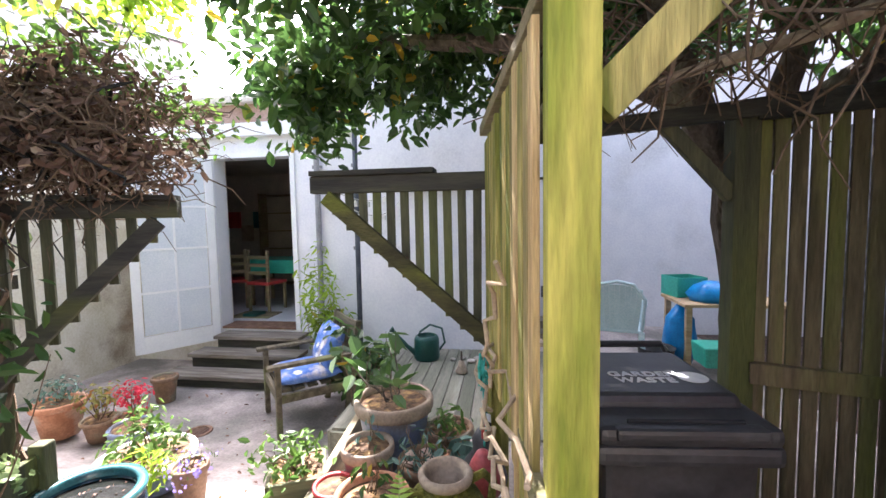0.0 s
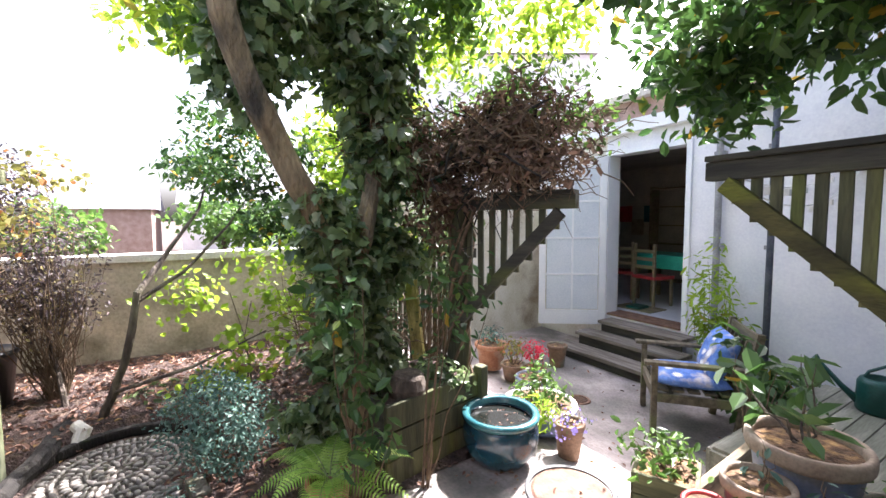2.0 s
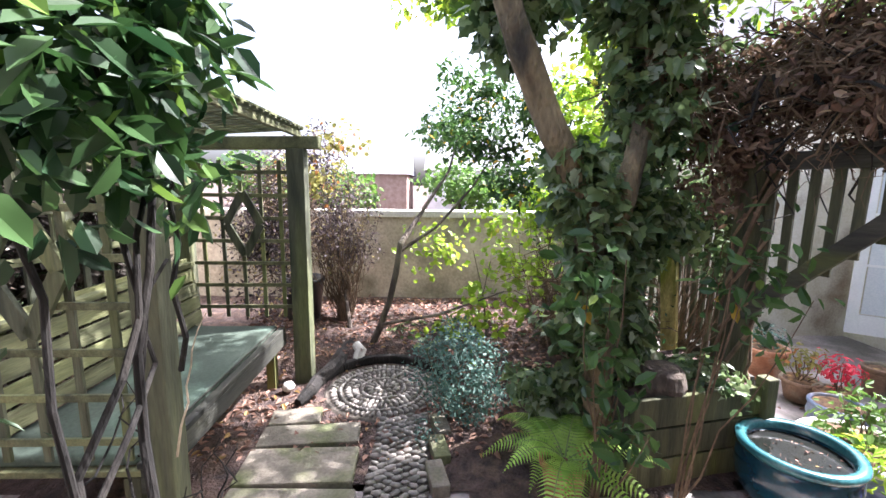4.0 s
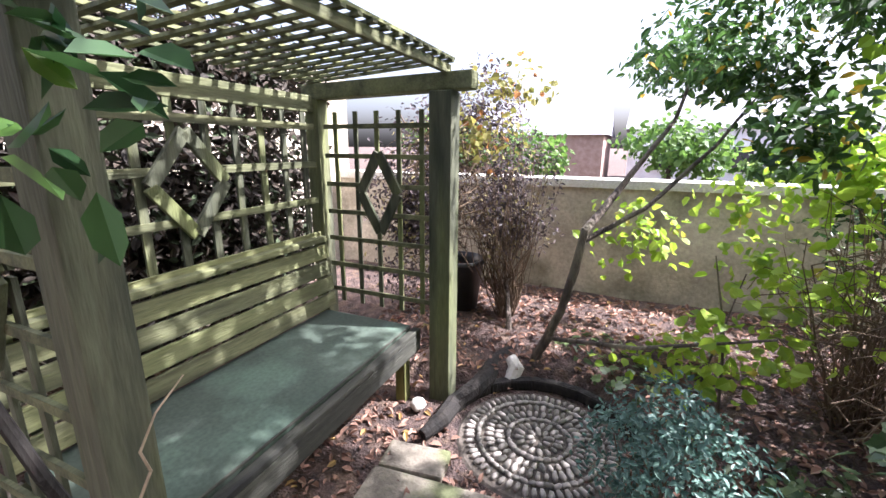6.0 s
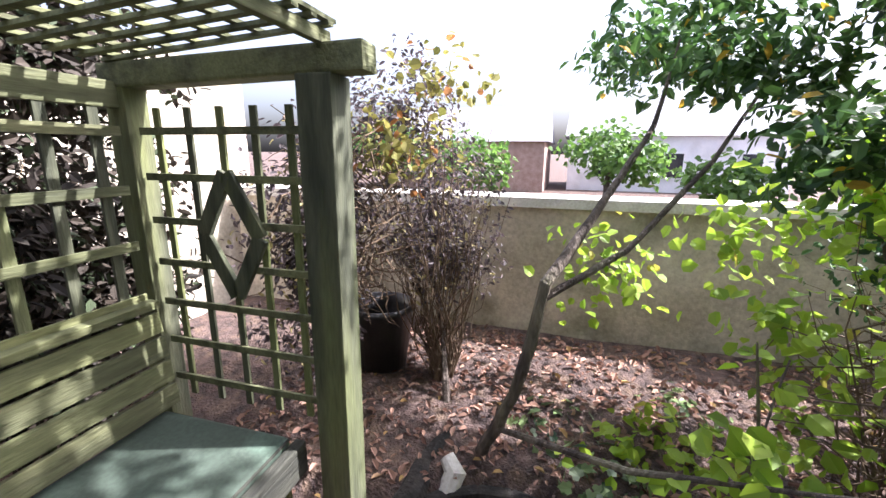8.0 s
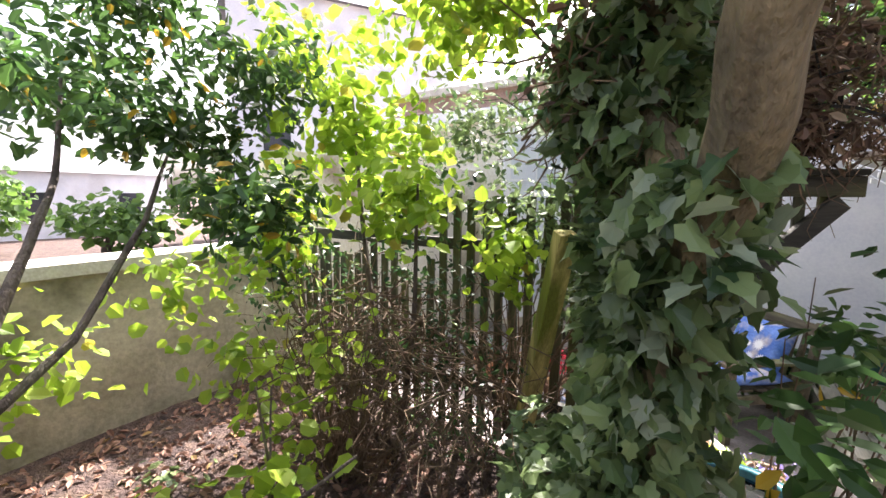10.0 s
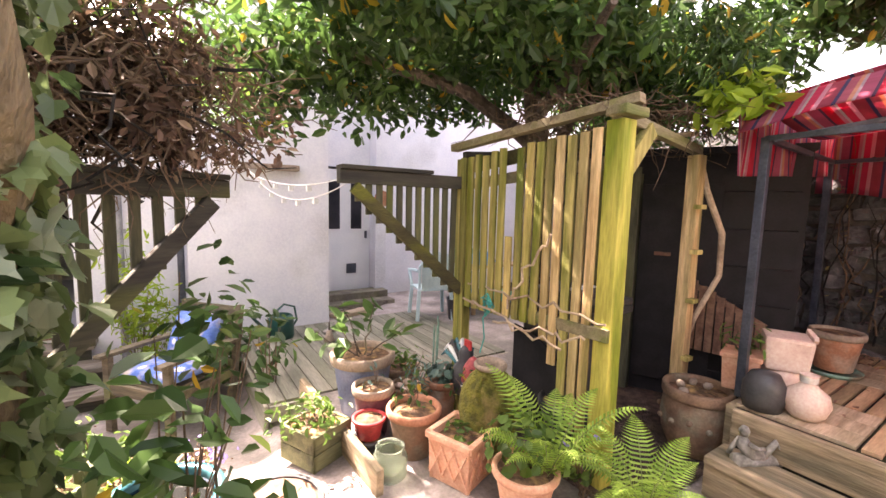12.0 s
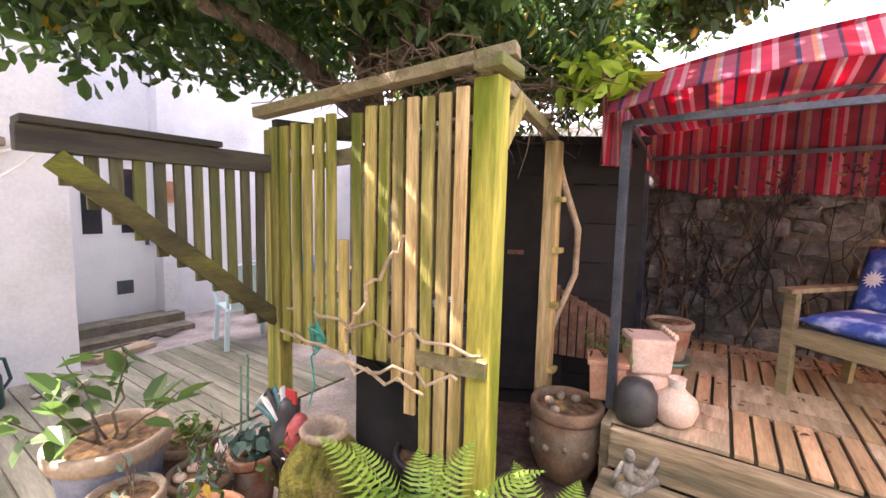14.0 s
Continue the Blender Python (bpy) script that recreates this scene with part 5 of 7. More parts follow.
for k, (x, y, z, m_, sd) in enumerate(((-3.15, 3.0, .08, L_red, 31), (-3.35, 2.9, .14, L_yellow, 32))):
    plant("red_flowers" if k == 0 else "yellow_foliage", (x, y, -0.15), [((0, 0, .24), (.18, .17, .15))], 480, 0.045, m_, "bright red flowers in a low pot" if k == 0 else "yellow green foliage in a low pot", "oval", sd, 8)
    pot("brown_clay_pot", (x, y, -0.26), .14, .18, M_terraold, "brown clay pot with bright foliage")
pot("terracotta_pot", (-3.75, 2.9, -0.25), .19, .30, M_terra, "terracotta pot with grey green plant by the wall")
plant("grey_green_plant", (-3.75, 2.9, 0.02), [((0, 0, .12), (.2, .18, .12))], 420, 0.045, L_grey, "grey green mound of leaves in a terracotta pot", "oval", 35, 6)
pot("terracotta_pot", (-3.52, 3.75, -0.32), .125, .27, M_terraold, "empty old terracotta pot beside the steps")
# timber box planter with the stump
plb = empty("timber_planter", (-2.22, 1.12, 0.0), 12, "low planter of dark rotting boards at the foot of the tree", "planter")
for z in (0.08, 0.24, 0.40):
    part("board", onebox((0.03, 0.75, 0.15), (0.16, 0.02, z), None, 0.006), M_darkz, plb)
    part("board", onebox((0.50, 0.03, 0.15), (-0.10, -0.35, z), None, 0.006), M_darkx, plb)
part("post", onebox((0.07, 0.07, 0.52), (0.17, 0.42, 0.26), None, 0.008), M_darkz, plb)
part("soil", onebox((0.52, 0.72, 0.06), (-0.12, 0.03, 0.42)), M_soil, plb)
plant("planter_ivy", (-2.28, 1.15, .44), [((0, .1, .06), (.24, .3, .08)), ((.16, .2, .0), (.1, .2, .12)), ((-.05, -.3, .02), (.25, .12, .12))], 420, .05, L_ivy, "dark ivy spilling over the old board planter", "ivy", 611, 6, category="ivy", shell=.8)
thing("tree_stump", lathe([(0, 0), (.11, 0), (.12, .05), (.105, .11), (.09, .125), (0, .13)], 18, 0.06), M_bark, "cut tree stump sitting on the timber planter", "log", m=pose(-2.14, 1.02, 0.45))

# blue pot group beside the store
pot("blue_pot", (-0.67, 2.38, 0.0), .235, .46, M_blueglaze, "large slate blue glazed pot with a bare clay rim", M_claylip, "plain", .08)
fg = empty("fig_shrub", (-0.67, 2.38, 0.40), 0, "thin bent shrub with long dark leaves growing from the blue pot", "plant")
_g = random.Random(4)
for i, (dx, dy, dz) in enumerate(((.15, -.35, .30), (-.25, -.15, .34), (-.1, .2, .40), (-.35, .1, .25), (.05, -.1, .45))):
    pts = wander((0, 0, 0), (dx, dy, dz), 6, .02, 70 + i)
    part("branch", onetube(pts, [.008, .007, .006, .005, .004, .003, .002], 6), M_bark, fg)
    for k in range(7):
        c = np.array([pts[3 + k % 4] for _ in range(1)]) + np.array([[_g.uniform(-.05, .05), _g.uniform(-.05, .05), _g.uniform(-.02, .04)]])
        part("leaf", leaves(c, np.array([[0, 0, 1.0]]), np.array([_g.uniform(.12, .18)]), "oval", 900 + i * 9 + k, .1), L_laurel, fg)
pot("plum_pot", (-0.73, 2.05, 0.0), .14, .34, M_purple, "plum glazed pot with a grey rim", M_claylip)
pot("clay_pot", (-0.60, 1.72, 0.0), .17, .30, M_terraold, "weathered brown clay pot with fallen leaves on the soil", M_terra, "plain", .1)
pot("red_pot", (-0.84, 1.86, 0.10), .105, .13, M_red, "small glossy red pot stacked on another pot")
pot("black_pot", (-0.84, 1.86, 0.0), .10, .10, M_darkglaze, "low dark pot under the red pot")
jar = empty("glass_jar", (-0.83, 1.58, 0.0), 0, "squat green glass jar with a rounded shoulder", "jar")
M_glass = bpy.data.materials.new("greenish_glass")
M_glass.use_nodes = True
_b = M_glass.node_tree.nodes["Principled BSDF"]
_b.inputs["Base Color"].default_value = (0.75, 0.85, 0.70, 1)
_b.inputs["Transmission Weight"].default_value, _b.inputs["Roughness"].default_value, _b.inputs["IOR"].default_value = 0.85, 0.12, 1.4
part("body", lathe([(0, 0), (.09, 0), (.10, .02), (.10, .12), (.085, .15), (.075, .17), (.085, .18), (.078, .18), (.068, .165), (.09, .12), (.09, .02), (0, .012)], 28), M_glass, jar, smooth=True)
pot("terracotta_pot", (-0.22, 1.98, 0.0), .12, .30, M_terra, "terracotta pot with a dark leafed succulent")
plant("succulent", (-0.22, 1.98, .27), [((0, 0, .08), (.13, .13, .09))], 300, .07, L_grey, "grey green succulent rosettes in a terracotta pot", "round", 41, 3)
pot("terracotta_pot", (-0.34, 2.40, 0.0), .15, .28, M_terraold, "dark terracotta bowl with seedlings")
plant("seedlings", (-0.34, 2.40, .25), [((0, 0, .06), (.14, .14, .08))], 300, .06, L_mid, "sparse light green seedlings", "oval", 43, 5)
pot("terracotta_pot", (-0.42, 2.08, 0.0), .15, .26, M_terraold, "clay pot with pale shells and seed heads", None, "plain", .06)
plant("herb", (-0.42, 1.98, .22), [((0, 0, .14), (.14, .14, .16))], 240, .05, L_grey, "grey leafed herb with thin stems", "slim", 45, 7)
for i in range(5):
    thing("shell", lathe([(0, 0), (.03, .005), (.034, .02), (.02, .035), (0, .038)], 10, .15), M_pinkclay, "pale pink shell lying in the clay pot", "shell", "shells in the pot", True, pose(-0.45 + .07 * math.cos(i * 1.3), 2.06 + .07 * math.sin(i * 1.3), .245, i * 9, 5, i * 50))
# square lattice pot
sq = empty("square_pot", (-0.47, 1.38, 0.0), 20, "square peach terracotta pot with raised diamond relief", "plant pot")
for a in range(4):
    mm = Matrix.Rotation(a * math.pi / 2, 4, "Z")
    bm = onebox((0.27, 0.02, 0.26), (0, 0.125, 0.13), Euler((-0.05, 0, 0)).to_matrix(), 0.004)
    bmesh.ops.transform(bm, matrix=mm, verts=bm.verts)
    part("side", bm, M_peach, sq)
    bm = onebox((0.30, 0.035, 0.035), (0, 0.14, 0.262), None, 0.006)
    bmesh.ops.transform(bm, matrix=mm, verts=bm.verts)
    part("rim", bm, M_peach, sq)
    for k in (-1, 0, 1):
        for s in (1, -1):
            bm = onebar((k * .08 - .045 * s, .137 + .0, .04), (k * .08 + .045 * s, .143, .22), .014, .008)
            bmesh.ops.transform(bm, matrix=mm, verts=bm.verts)
            part("relief", bm, M_peach, sq)
part("soil", onebox((0.25, 0.25, 0.03), (0, 0, 0.22)), M_dirt, sq)
plant("ivy_in_pot", (-0.47, 1.38, .23), [((0, 0, .04), (.13, .13, .06))], 260, .06, L_mid, "small leafy plant in the square pot", "oval", 47, 3)
# tall moss jar with two handles
mj = empty("mossy_jar", (-0.22, 1.45, 0.0), 30, "tall clay jar covered in green moss with a pale lip", "jar", scale=.92)
part("body", lathe([(0, 0), (.12, 0), (.14, .03), (.19, .2), (.205, .34), (.19, .46), (.14, .55), (.095, .59), (.09, .63)], 36, .012), M_mossjar, mj, smooth=True)
part("lip", lathe([(.088, .615), (.108, .62), (.112, .64), (.10, .655), (.085, .65), (.078, .62), (.075, .5), (0, .48)], 30), M_claylip, mj, "pale bare clay lip", smooth=True)
for s in (1, -1):
    part("handle", onetube([(s * .10, 0, .585), (s * .17, 0, .60), (s * .215, 0, .55), (s * .205, 0, .47), (s * .17, 0, .44)], .018, 8), M_mossjar, mj)
# ornament: painted hen
hen = thing("garden_hen", lathe([(0, 0), (.07, .01), (.10, .06), (.11, .13), (.09, .20), (.05, .25), (.055, .31), (.03, .35), (0, .36)], 20), M_darkglaze, "painted clay hen ornament with a dark patterned body", "ornament", smooth=True, m=pose(-0.10, 1.86, .20))
part("comb", onebox((.015, .08, .07), (0, -0.02, .37), None, .006), M_red, hen, "red comb")
for k in range(7):
    _a = radians(20 + k * 17)
    part("tail_feather", onetube([(0.004 * k, .05, .17), (0.004 * k, .05 + .10 * math.cos(_a), .17 + .12 * math.sin(_a)), (0.004 * k, .07 + .20 * math.cos(_a), .16 + .22 * math.sin(_a)), (0.004 * k, .11 + .22 * math.cos(_a), .12 + .20 * math.sin(_a))], [.012, .019, .016, .006], 8), (M_tealrim, M_motif, M_darkglaze)[k % 3], hen, ("pale teal feather", "white feather", "black feather")[k % 3])
part("breast", lathe([(0, 0), (.075, .02), (.085, .08), (.06, .16), (.03, .22), (0, .24)], 16), M_redclay, hen, "dull red painted breast", smooth=True).matrix_basis = pose(0, -.055, .07, 8)
for k in range(5):
    part("band", lathe([(.086 - .006 * k, 0), (.090 - .006 * k, .006), (.086 - .006 * k, .012)], 16), M_motif, hen, "pale painted band").matrix_basis = pose(0, -.055, .10 + .022 * k, 8)
bell = thing("hand_bell", lathe([(0, 0), (.06, 0), (.062, .01), (.04, .06), (.028, .11), (0, .125)], 20), M_claylip, "small old brass hand bell standing on the decking", "bell", smooth=True, m=pose(-.42, 3.95, .03))
part("bell_handle", onetube([(0, 0, .12), (0, 0, .21)], [.012, .009], 8), M_bark, bell, "wooden handle")
# canes
for x, y in ((-.05, 2.33), (.0, 2.42), (-.12, 2.28)):
    thing("garden_cane", onetube([(x, y, 0), (x + .02, y + .01, .62)], .007, 6), M_grn_metal, "thin green garden cane standing among the pots", "cane", "canes among the pots")
for i, (x, y, z, r) in enumerate(((-.60, 1.72, .29, .13), (-.73, 2.05, .30, .07), (-.34, 2.20, .26, .16), (-.22, 1.74, .26, .12), (-.52, 1.90, .22, .12))):
    plant("pot_seedling", (x, y, z), [((0, 0, .07), (r, r, .09)), ((.02, .02, .17), (r * .5, r * .5, .06))], 110, .055, (L_laurel, L_grey, L_mid)[i % 3], ("sparse dark leafed seedling in a clay pot", "small grey leafed herb in a pot", "light green leafy seedling among the pots")[i % 3], "oval", 500 + i, 5, stem_r=.003)
g = random.Random(8)
thing("garden_twine", onetube([(-.085 + g.uniform(-.02, .02), 1.66 + .05 * math.cos(k * 1.9) + g.uniform(-.01, .01), .93 + .055 * math.sin(k * 1.9) - .003 * k) for k in range(22)] + [(-.09, 1.70, .80), (-.08, 1.69, .66), (-.09, 1.72, .55)], .0045, 5), M_string, "knotted teal garden twine hanging on the store slats", "twine")
# front ferns
pot("clay_pot", (-0.36, 0.98, 0.0), .17, .24, M_peach, "wide terracotta pot of ferns and cup flowers")
fern((-0.26, 0.92, 0.16), 0.52, 15, 11, "big bright green fern in front of the bin store", None, 0.75)
fern((0.02, 0.56, 0.05), 0.50, 14, 12, "bright green fern beside the front post", None, 0.7)
plant("ivy_leaf_plant", (-0.30, 1.02, .2), [((0, .02, .14), (.26, .20, .16))], 330, .055, L_mid, "mixed round leafed plant with a violet flower", "round", 49, 6)
plant("violas", (-0.02, 0.88, .0), [((-.05, .02, .2), (.14, .12, .12))], 260, .045, L_mid, "low round leafed plant at the post foot", "round", 50, 6)
for i, (x, y, z) in enumerate(((-.02, .82, .36), (-.32, .98, .40), (-.16, .9, .33))):
    thing("flower", lathe([(0, 0), (.012, .004), (.022, .012), (.018, .014), (0, .006)], 10), [L_violet, L_yellow, L_violet][i], ["small violet flower", "small yellow flower", "small violet flower"][i] + " among the round leaves", "flower", m=pose(x, y, z, 20, 10, 0))
tub = pot("green_tub", (0.26, 1.22, 0.0), .20, .34, M_black, "dark green round plastic tub in the bin store")
# timber trough with shrub at the yard edge
tr = empty("timber_trough", (-1.12, 2.02, -0.02), 25, "small square planter of pale green boards", "planter")
for a in range(4):
    for z in (.06, .17):
        bm = onebox((0.30, 0.02, 0.105), (0, 0.14, z), None, .004)
        bmesh.ops.transform(bm, matrix=Matrix.Rotation(a * math.pi / 2, 4, "Z"), verts=bm.verts)
        part("board", bm, M_greyx, tr)
part("soil", onebox((.26, .26, .03), (0, 0, .2)), M_dirt, tr)
plant("evergreen_shrub", (-1.12, 2.02, .2), [((-.05, 0, .06), (.24, .22, .12))], 420, .055, L_mid, "small dark green shrub in the board planter", "oval", 52, 8)
thing("edge_plank", onebar((-1.02, 2.75, 0.10), (-0.95, 1.45, 0.07), .045, .16, .006), M_sleeper, "weathered plank edging the pots", "plank")
# watering can
can = empty("watering_can", (-0.84, 4.35, 0.02), 200, "dark green plastic watering can by the white wall", "watering can")
part("body", lathe([(0, 0), (.13, 0), (.14, .02), (.135, .22), (.12, .25), (.10, .26), (.095, .25), (.11, .22), (0, .20)], 28), M_green, can, smooth=True)
part("spout", onetube([(.12, 0, .06), (.22, 0, .16), (.36, 0, .33)], [.03, .02, .014], 10), M_green, can)
part("rose", onetube([(.36, 0, .33), (.385, 0, .35)], [.02, .035], 12), M_green, can)
part("handle", onetube([(-.12, 0, .06), (-.20, 0, .16), (-.17, 0, .32), (-.04, 0, .37), (.07, 0, .30), (.09, 0, .25)], .012, 8), M_green, can)
for i, (x, y, r) in enumerate(((-.35, 4.25, .04), (-.28, 4.30, .05), (-.45, 4.35, .035), (-.55, 4.3, .03))):
    thing("stone", lathe([(0, 0), (r, .01), (r * 1.05, r * .6), (r * .5, r), (0, r)], 12, .12), M_pebble1, "rounded grey stone on the decking", "stone", "stones on the decking", True, pose(x, y, .02))
# plants along the white wall
plant("wall_shrub", (-1.55, 4.0, -0.3), [((0, 0, .30), (.30, .30, .22)), ((.2, .15, .35), (.22, .2, .18))], 420, .11, L_laurel, "broad dark leafed shrub against the white wall", "oval", 61, 10, stem_r=.006)
plant("bamboo_clump", (-2.15, 4.55, -0.3), [((0, 0, .9), (.28, .2, .65)), ((.15, 0, .5), (.3, .2, .4))], 280, .10, L_bright, "feathery light green tall plant by the downpipe", "slim", 62, 12, stem_r=.004)
plant("rose_shrub", (-1.22, 3.15, -0.2), [((-.05, 0, .75), (.28, .24, .2)), ((.1, .1, .5), (.2, .2, .25))], 50, .12, L_laurel, "open shrub with large dark leaves beside the armchair", "oval", 63, 6, stem_r=.006)
# urn on the ground by the deck
urn = pot("relief_urn", (0.97, 0.80, 0.0), .20, .44, M_terraold, "brown clay urn with a raised garland band", None, "belly", .08)
for k in range(12):
    a = k * math.pi / 6
    part("relief", lathe([(0, 0), (.02, .003), (.016, .02), (0, .03)], 8), M_terraold, urn).matrix_basis = pose(.198 * math.cos(a), .198 * math.sin(a), .24 + .02 * math.sin(k * 2), 0, 90, math.degrees(a))
for k in range(4):
    thing("seed_cone", lathe([(0, 0), (.02, .01), (.026, .03), (.015, .055), (0, .06)], 8), M_claylip, "pale dry seed cone in the urn", "cone", "cones in the urn", True, pose(.97 + .08 * math.cos(k), .80 + .08 * math.sin(k), .41, 60, k * 30, k * 60))
# things on the deck
sqp = empty("square_pot", (1.13, 0.63, DZ), 15, "small square peach terracotta pot with a trailing succulent", "plant pot")
part("body", onebox((.17, .17, .22), (0, 0, .11), None, .008, 1.15), M_peach, sqp)
part("rim", onebox((.215, .215, .03), (0, 0, .215), None, .008), M_peach, sqp)
plant("trailing_succulent", (1.13, .63, DZ + .23), [((0, 0, .08), (.15, .15, .12))], 260, .06, L_mid, "trailing green succulent in the square pot", "slim", 66, 9)
cp = empty("zigzag_planter", (1.20, 0.44, DZ), 25, "pink cream planter with a zigzag rim on a round foot", "planter")
part("foot", lathe([(0, 0), (.10, .01), (.125, .08), (.11, .16), (.08, .19), (0, .19)], 24), M_pinkclay, cp, smooth=True)
part("body", onebox((.20, .20, .20), (0, 0, .28), None, .02, 1.15), M_pinkclay, cp)
for k in range(5):
    part("point", onebox((.035, .02, .03), (-.09 + k * .045, -.11, .39), Euler((0, .78, 0)).to_matrix()), M_pinkclay, cp)
thing("stone_ornament", lathe([(0, 0), (.09, .0), (.105, .06), (.10, .14), (.07, .20), (0, .225)], 20, .03), M_darkglaze, "dark charcoal rounded stone ornament on the deck edge", "ornament", smooth=True, m=pose(.93, .44, DZ))
vs_ = thing("round_vase", lathe([(0, 0), (.07, 0), (.10, .03), (.125, .10), (.11, .165), (.06, .205), (.042, .23), (.042, .27), (.052, .285), (.04, .285), (.034, .26), (0, .25)], 30), M_pinkclay, "round pink cream vase with a white neck", "vase", smooth=True, m=pose(1.0, .27, DZ) @ Matrix.Scale(.84, 4))
part("neck_band", lathe([(.043, .235), (.047, .24), (.047, .27), (.043, .275)], 24), M_cope, vs_, "white neck band")
pot("tan_pot", (1.98, 0.40, DZ + 0.03), .15, .27, M_terra, "tan clay pot standing in a dark saucer", M_claylip, "taper")
thing("saucer", lathe([(0, 0), (.14, 0), (.16, .03), (.15, .03), (.13, .012), (0, .012)], 28), M_grn_metal, "dark green saucer under the tan pot", "saucer", smooth=True, m=pose(1.98, .40, DZ))
bm = bmesh.new()
for pts, rad in (([(-.04, 0, .04), (.02, 0, .045), (.06, 0, .10), (.065, 0, .14)], [.034, .036, .034, .018]), ([(.062, 0, .15), (.065, 0, .175), (.062, 0, .20)], [.02, .027, .014]),
                 ([(-.04, .015, .04), (-.10, .02, .12), (-.13, .02, .06)], [.02, .016, .012]), ([(-.04, -.015, .035), (-.12, -.02, .03), (-.17, -.02, .10)], [.02, .016, .011]),
                 ([(.06, -.03, .12), (.08, -.05, .06), (.10, -.05, .02)], [.013, .012, .012]), ([(.06, .03, .12), (.02, .05, .10), (-.03, .03, .09)], [.013, .012, .010]), ([(-.14, 0, .008), (.10, 0, .008)], [.035, .04])):
    tube(bm, pts, rad, 10)
thing("reclining_figurine", bm, M_greystone, "small weathered grey stone reclining figurine on the deck step", "ornament", smooth=True, m=pose(.70, .38, .242, 0, 0, 150))
rail = empty("garden_handrail", (0.78, -0.64, 0.0), 0, "flaking green and rusty iron handrail by the deck steps", "handrail")
part("post", onebar((0, 0, 0.2), (0.03, 0.0, 1.10), .03, .03, .003), M_grn_metal, rail)
part("hand_rail", onetube([(0, 0.06, 1.06), (-.02, .05, 1.10), (0.0, 0, 1.12), (.05, -.6, 1.10), (.06, -1.2, 1.08)], .014, 8), M_rust, rail)
for k in range(4):
    y = -.14 - k * .16
    part("bar", onetube([(0.03, y, .2), (.03, y, .90), (.03, y - .03, .96), (.03, y - .08, .97)], .012, 8), M_rust, rail)
for i, (x, y, r, h, m_) in enumerate(((.62, -.42, .13, .12, M_darkglaze), (.70, -.72, .13, .18, M_blueglaze), (1.3, -1.05, .14, .22, M_darkglaze))):
    pot(("shallow_bowl", "blue_pot", "dark_pot")[i], (x, y, .24 if i < 2 else DZ), r, h, m_, ("shallow grey bowl on the step", "small blue patterned pot on the step", "dark ribbed pot on the deck")[i], M_terra if i == 1 else None)
thing("glass_bottle", lathe([(0, 0), (.045, 0), (.05, .02), (.05, .15), (.03, .19), (.018, .21), (.018, .235), (.014, .235), (.014, .2), (.045, .14), (.045, .02), (0, .01)], 24), M_glass, "clear greenish glass bottle standing in the shallow bowl", "bottle", smooth=True, m=pose(.62, -.42, .345))
plant("glossy_houseplant", (.68, -.60, .36), [((0, 0, .14), (.13, .15, .15))], 300, .08, L_mid, "glossy green plant in a small blue pot", "round", 68, 5)
plant("climber_clump", (1.55, -1.45, DZ), [((0, 0, .55), (.22, .22, .35)), ((.05, .1, .85), (.2, .2, .2))], 330, .06, L_ivy, "dark leafy shrub beside the armchair on the deck", "oval", 69, 8)

# ---- wheelie bin ----
wb = empty("wheeled_bin", (0.445, 1.39, -0.02), 5, "black wheeled garden waste bin with a ribbed lid and white lettering", "bin")
part("body", onebox((.36, .46, .92), (0, .01, .49), None, .02, 1.14), M_black, wb)
part("rim", onebox((.47, .58, .055), (0, -.01, .925), None, .018), M_black, wb)
lidb = onebox((.46, .58, .05), (0, -.01, .975), None, .02)
part("lid", lidb, M_black, wb)
part("lid_dome", onebox((.42, .42, .05), (0, .03, 1.01), None, .02, .94), M_black, wb)
part("front_handle", onebox((.38, .05, .035), (0, -.285, .985), None, .012), M_black, wb)
part("handle_groove", onebox((.30, .012, .012), (0, -.262, 1.003), None, .003), M_blackflat, wb)
part("rear_handle", onetube([(-.22, .30, 1.0), (-.22, .37, 1.02), (.22, .37, 1.02), (.22, .30, 1.0)], .014, 8), M_black, wb)
for s in (-1, 1):
    wl = part("wheel", onetube([(s * .21, .30, .10), (s * .26, .30, .10)], .10, 20), M_black, wb)
for i, (ln, y, sz) in enumerate((("GARDEN", .128, .053), ("WASTE", .078, .053))):
    cu = bpy.data.curves.new("lettering", "FONT")
    cu.body, cu.size, cu.extrude, cu.align_x = ln, sz, .0008, "LEFT"
    cu.space_character = 1.05
    cu.offset = 0.0016
    cu.materials.append(M_motif)
    t_ = new("lettering", cu)
    t_.parent = wb
    t_.matrix_basis = pose(-.118 + .012 * i, y - .155, 1.0365)
part("leaf_mark", lathe([(0, 0), (.045, 0), (.045, .002), (0, .002)], 24), M_motif, wb, "white rounded mark").matrix_basis = pose(.135, -.035, 1.0355)
for a, b in (((-.09, 0), (.09, 0)), ((-.09, 0), (-.09, -.16)), ((.09, 0), (.09, -.16))):
    part("panel_line", onebar((a[0], -.288, .80 + a[1]), (b[0], -.288 + .006, .80 + b[1]), .004, .008), M_motif, wb, "white outline on the bin front")

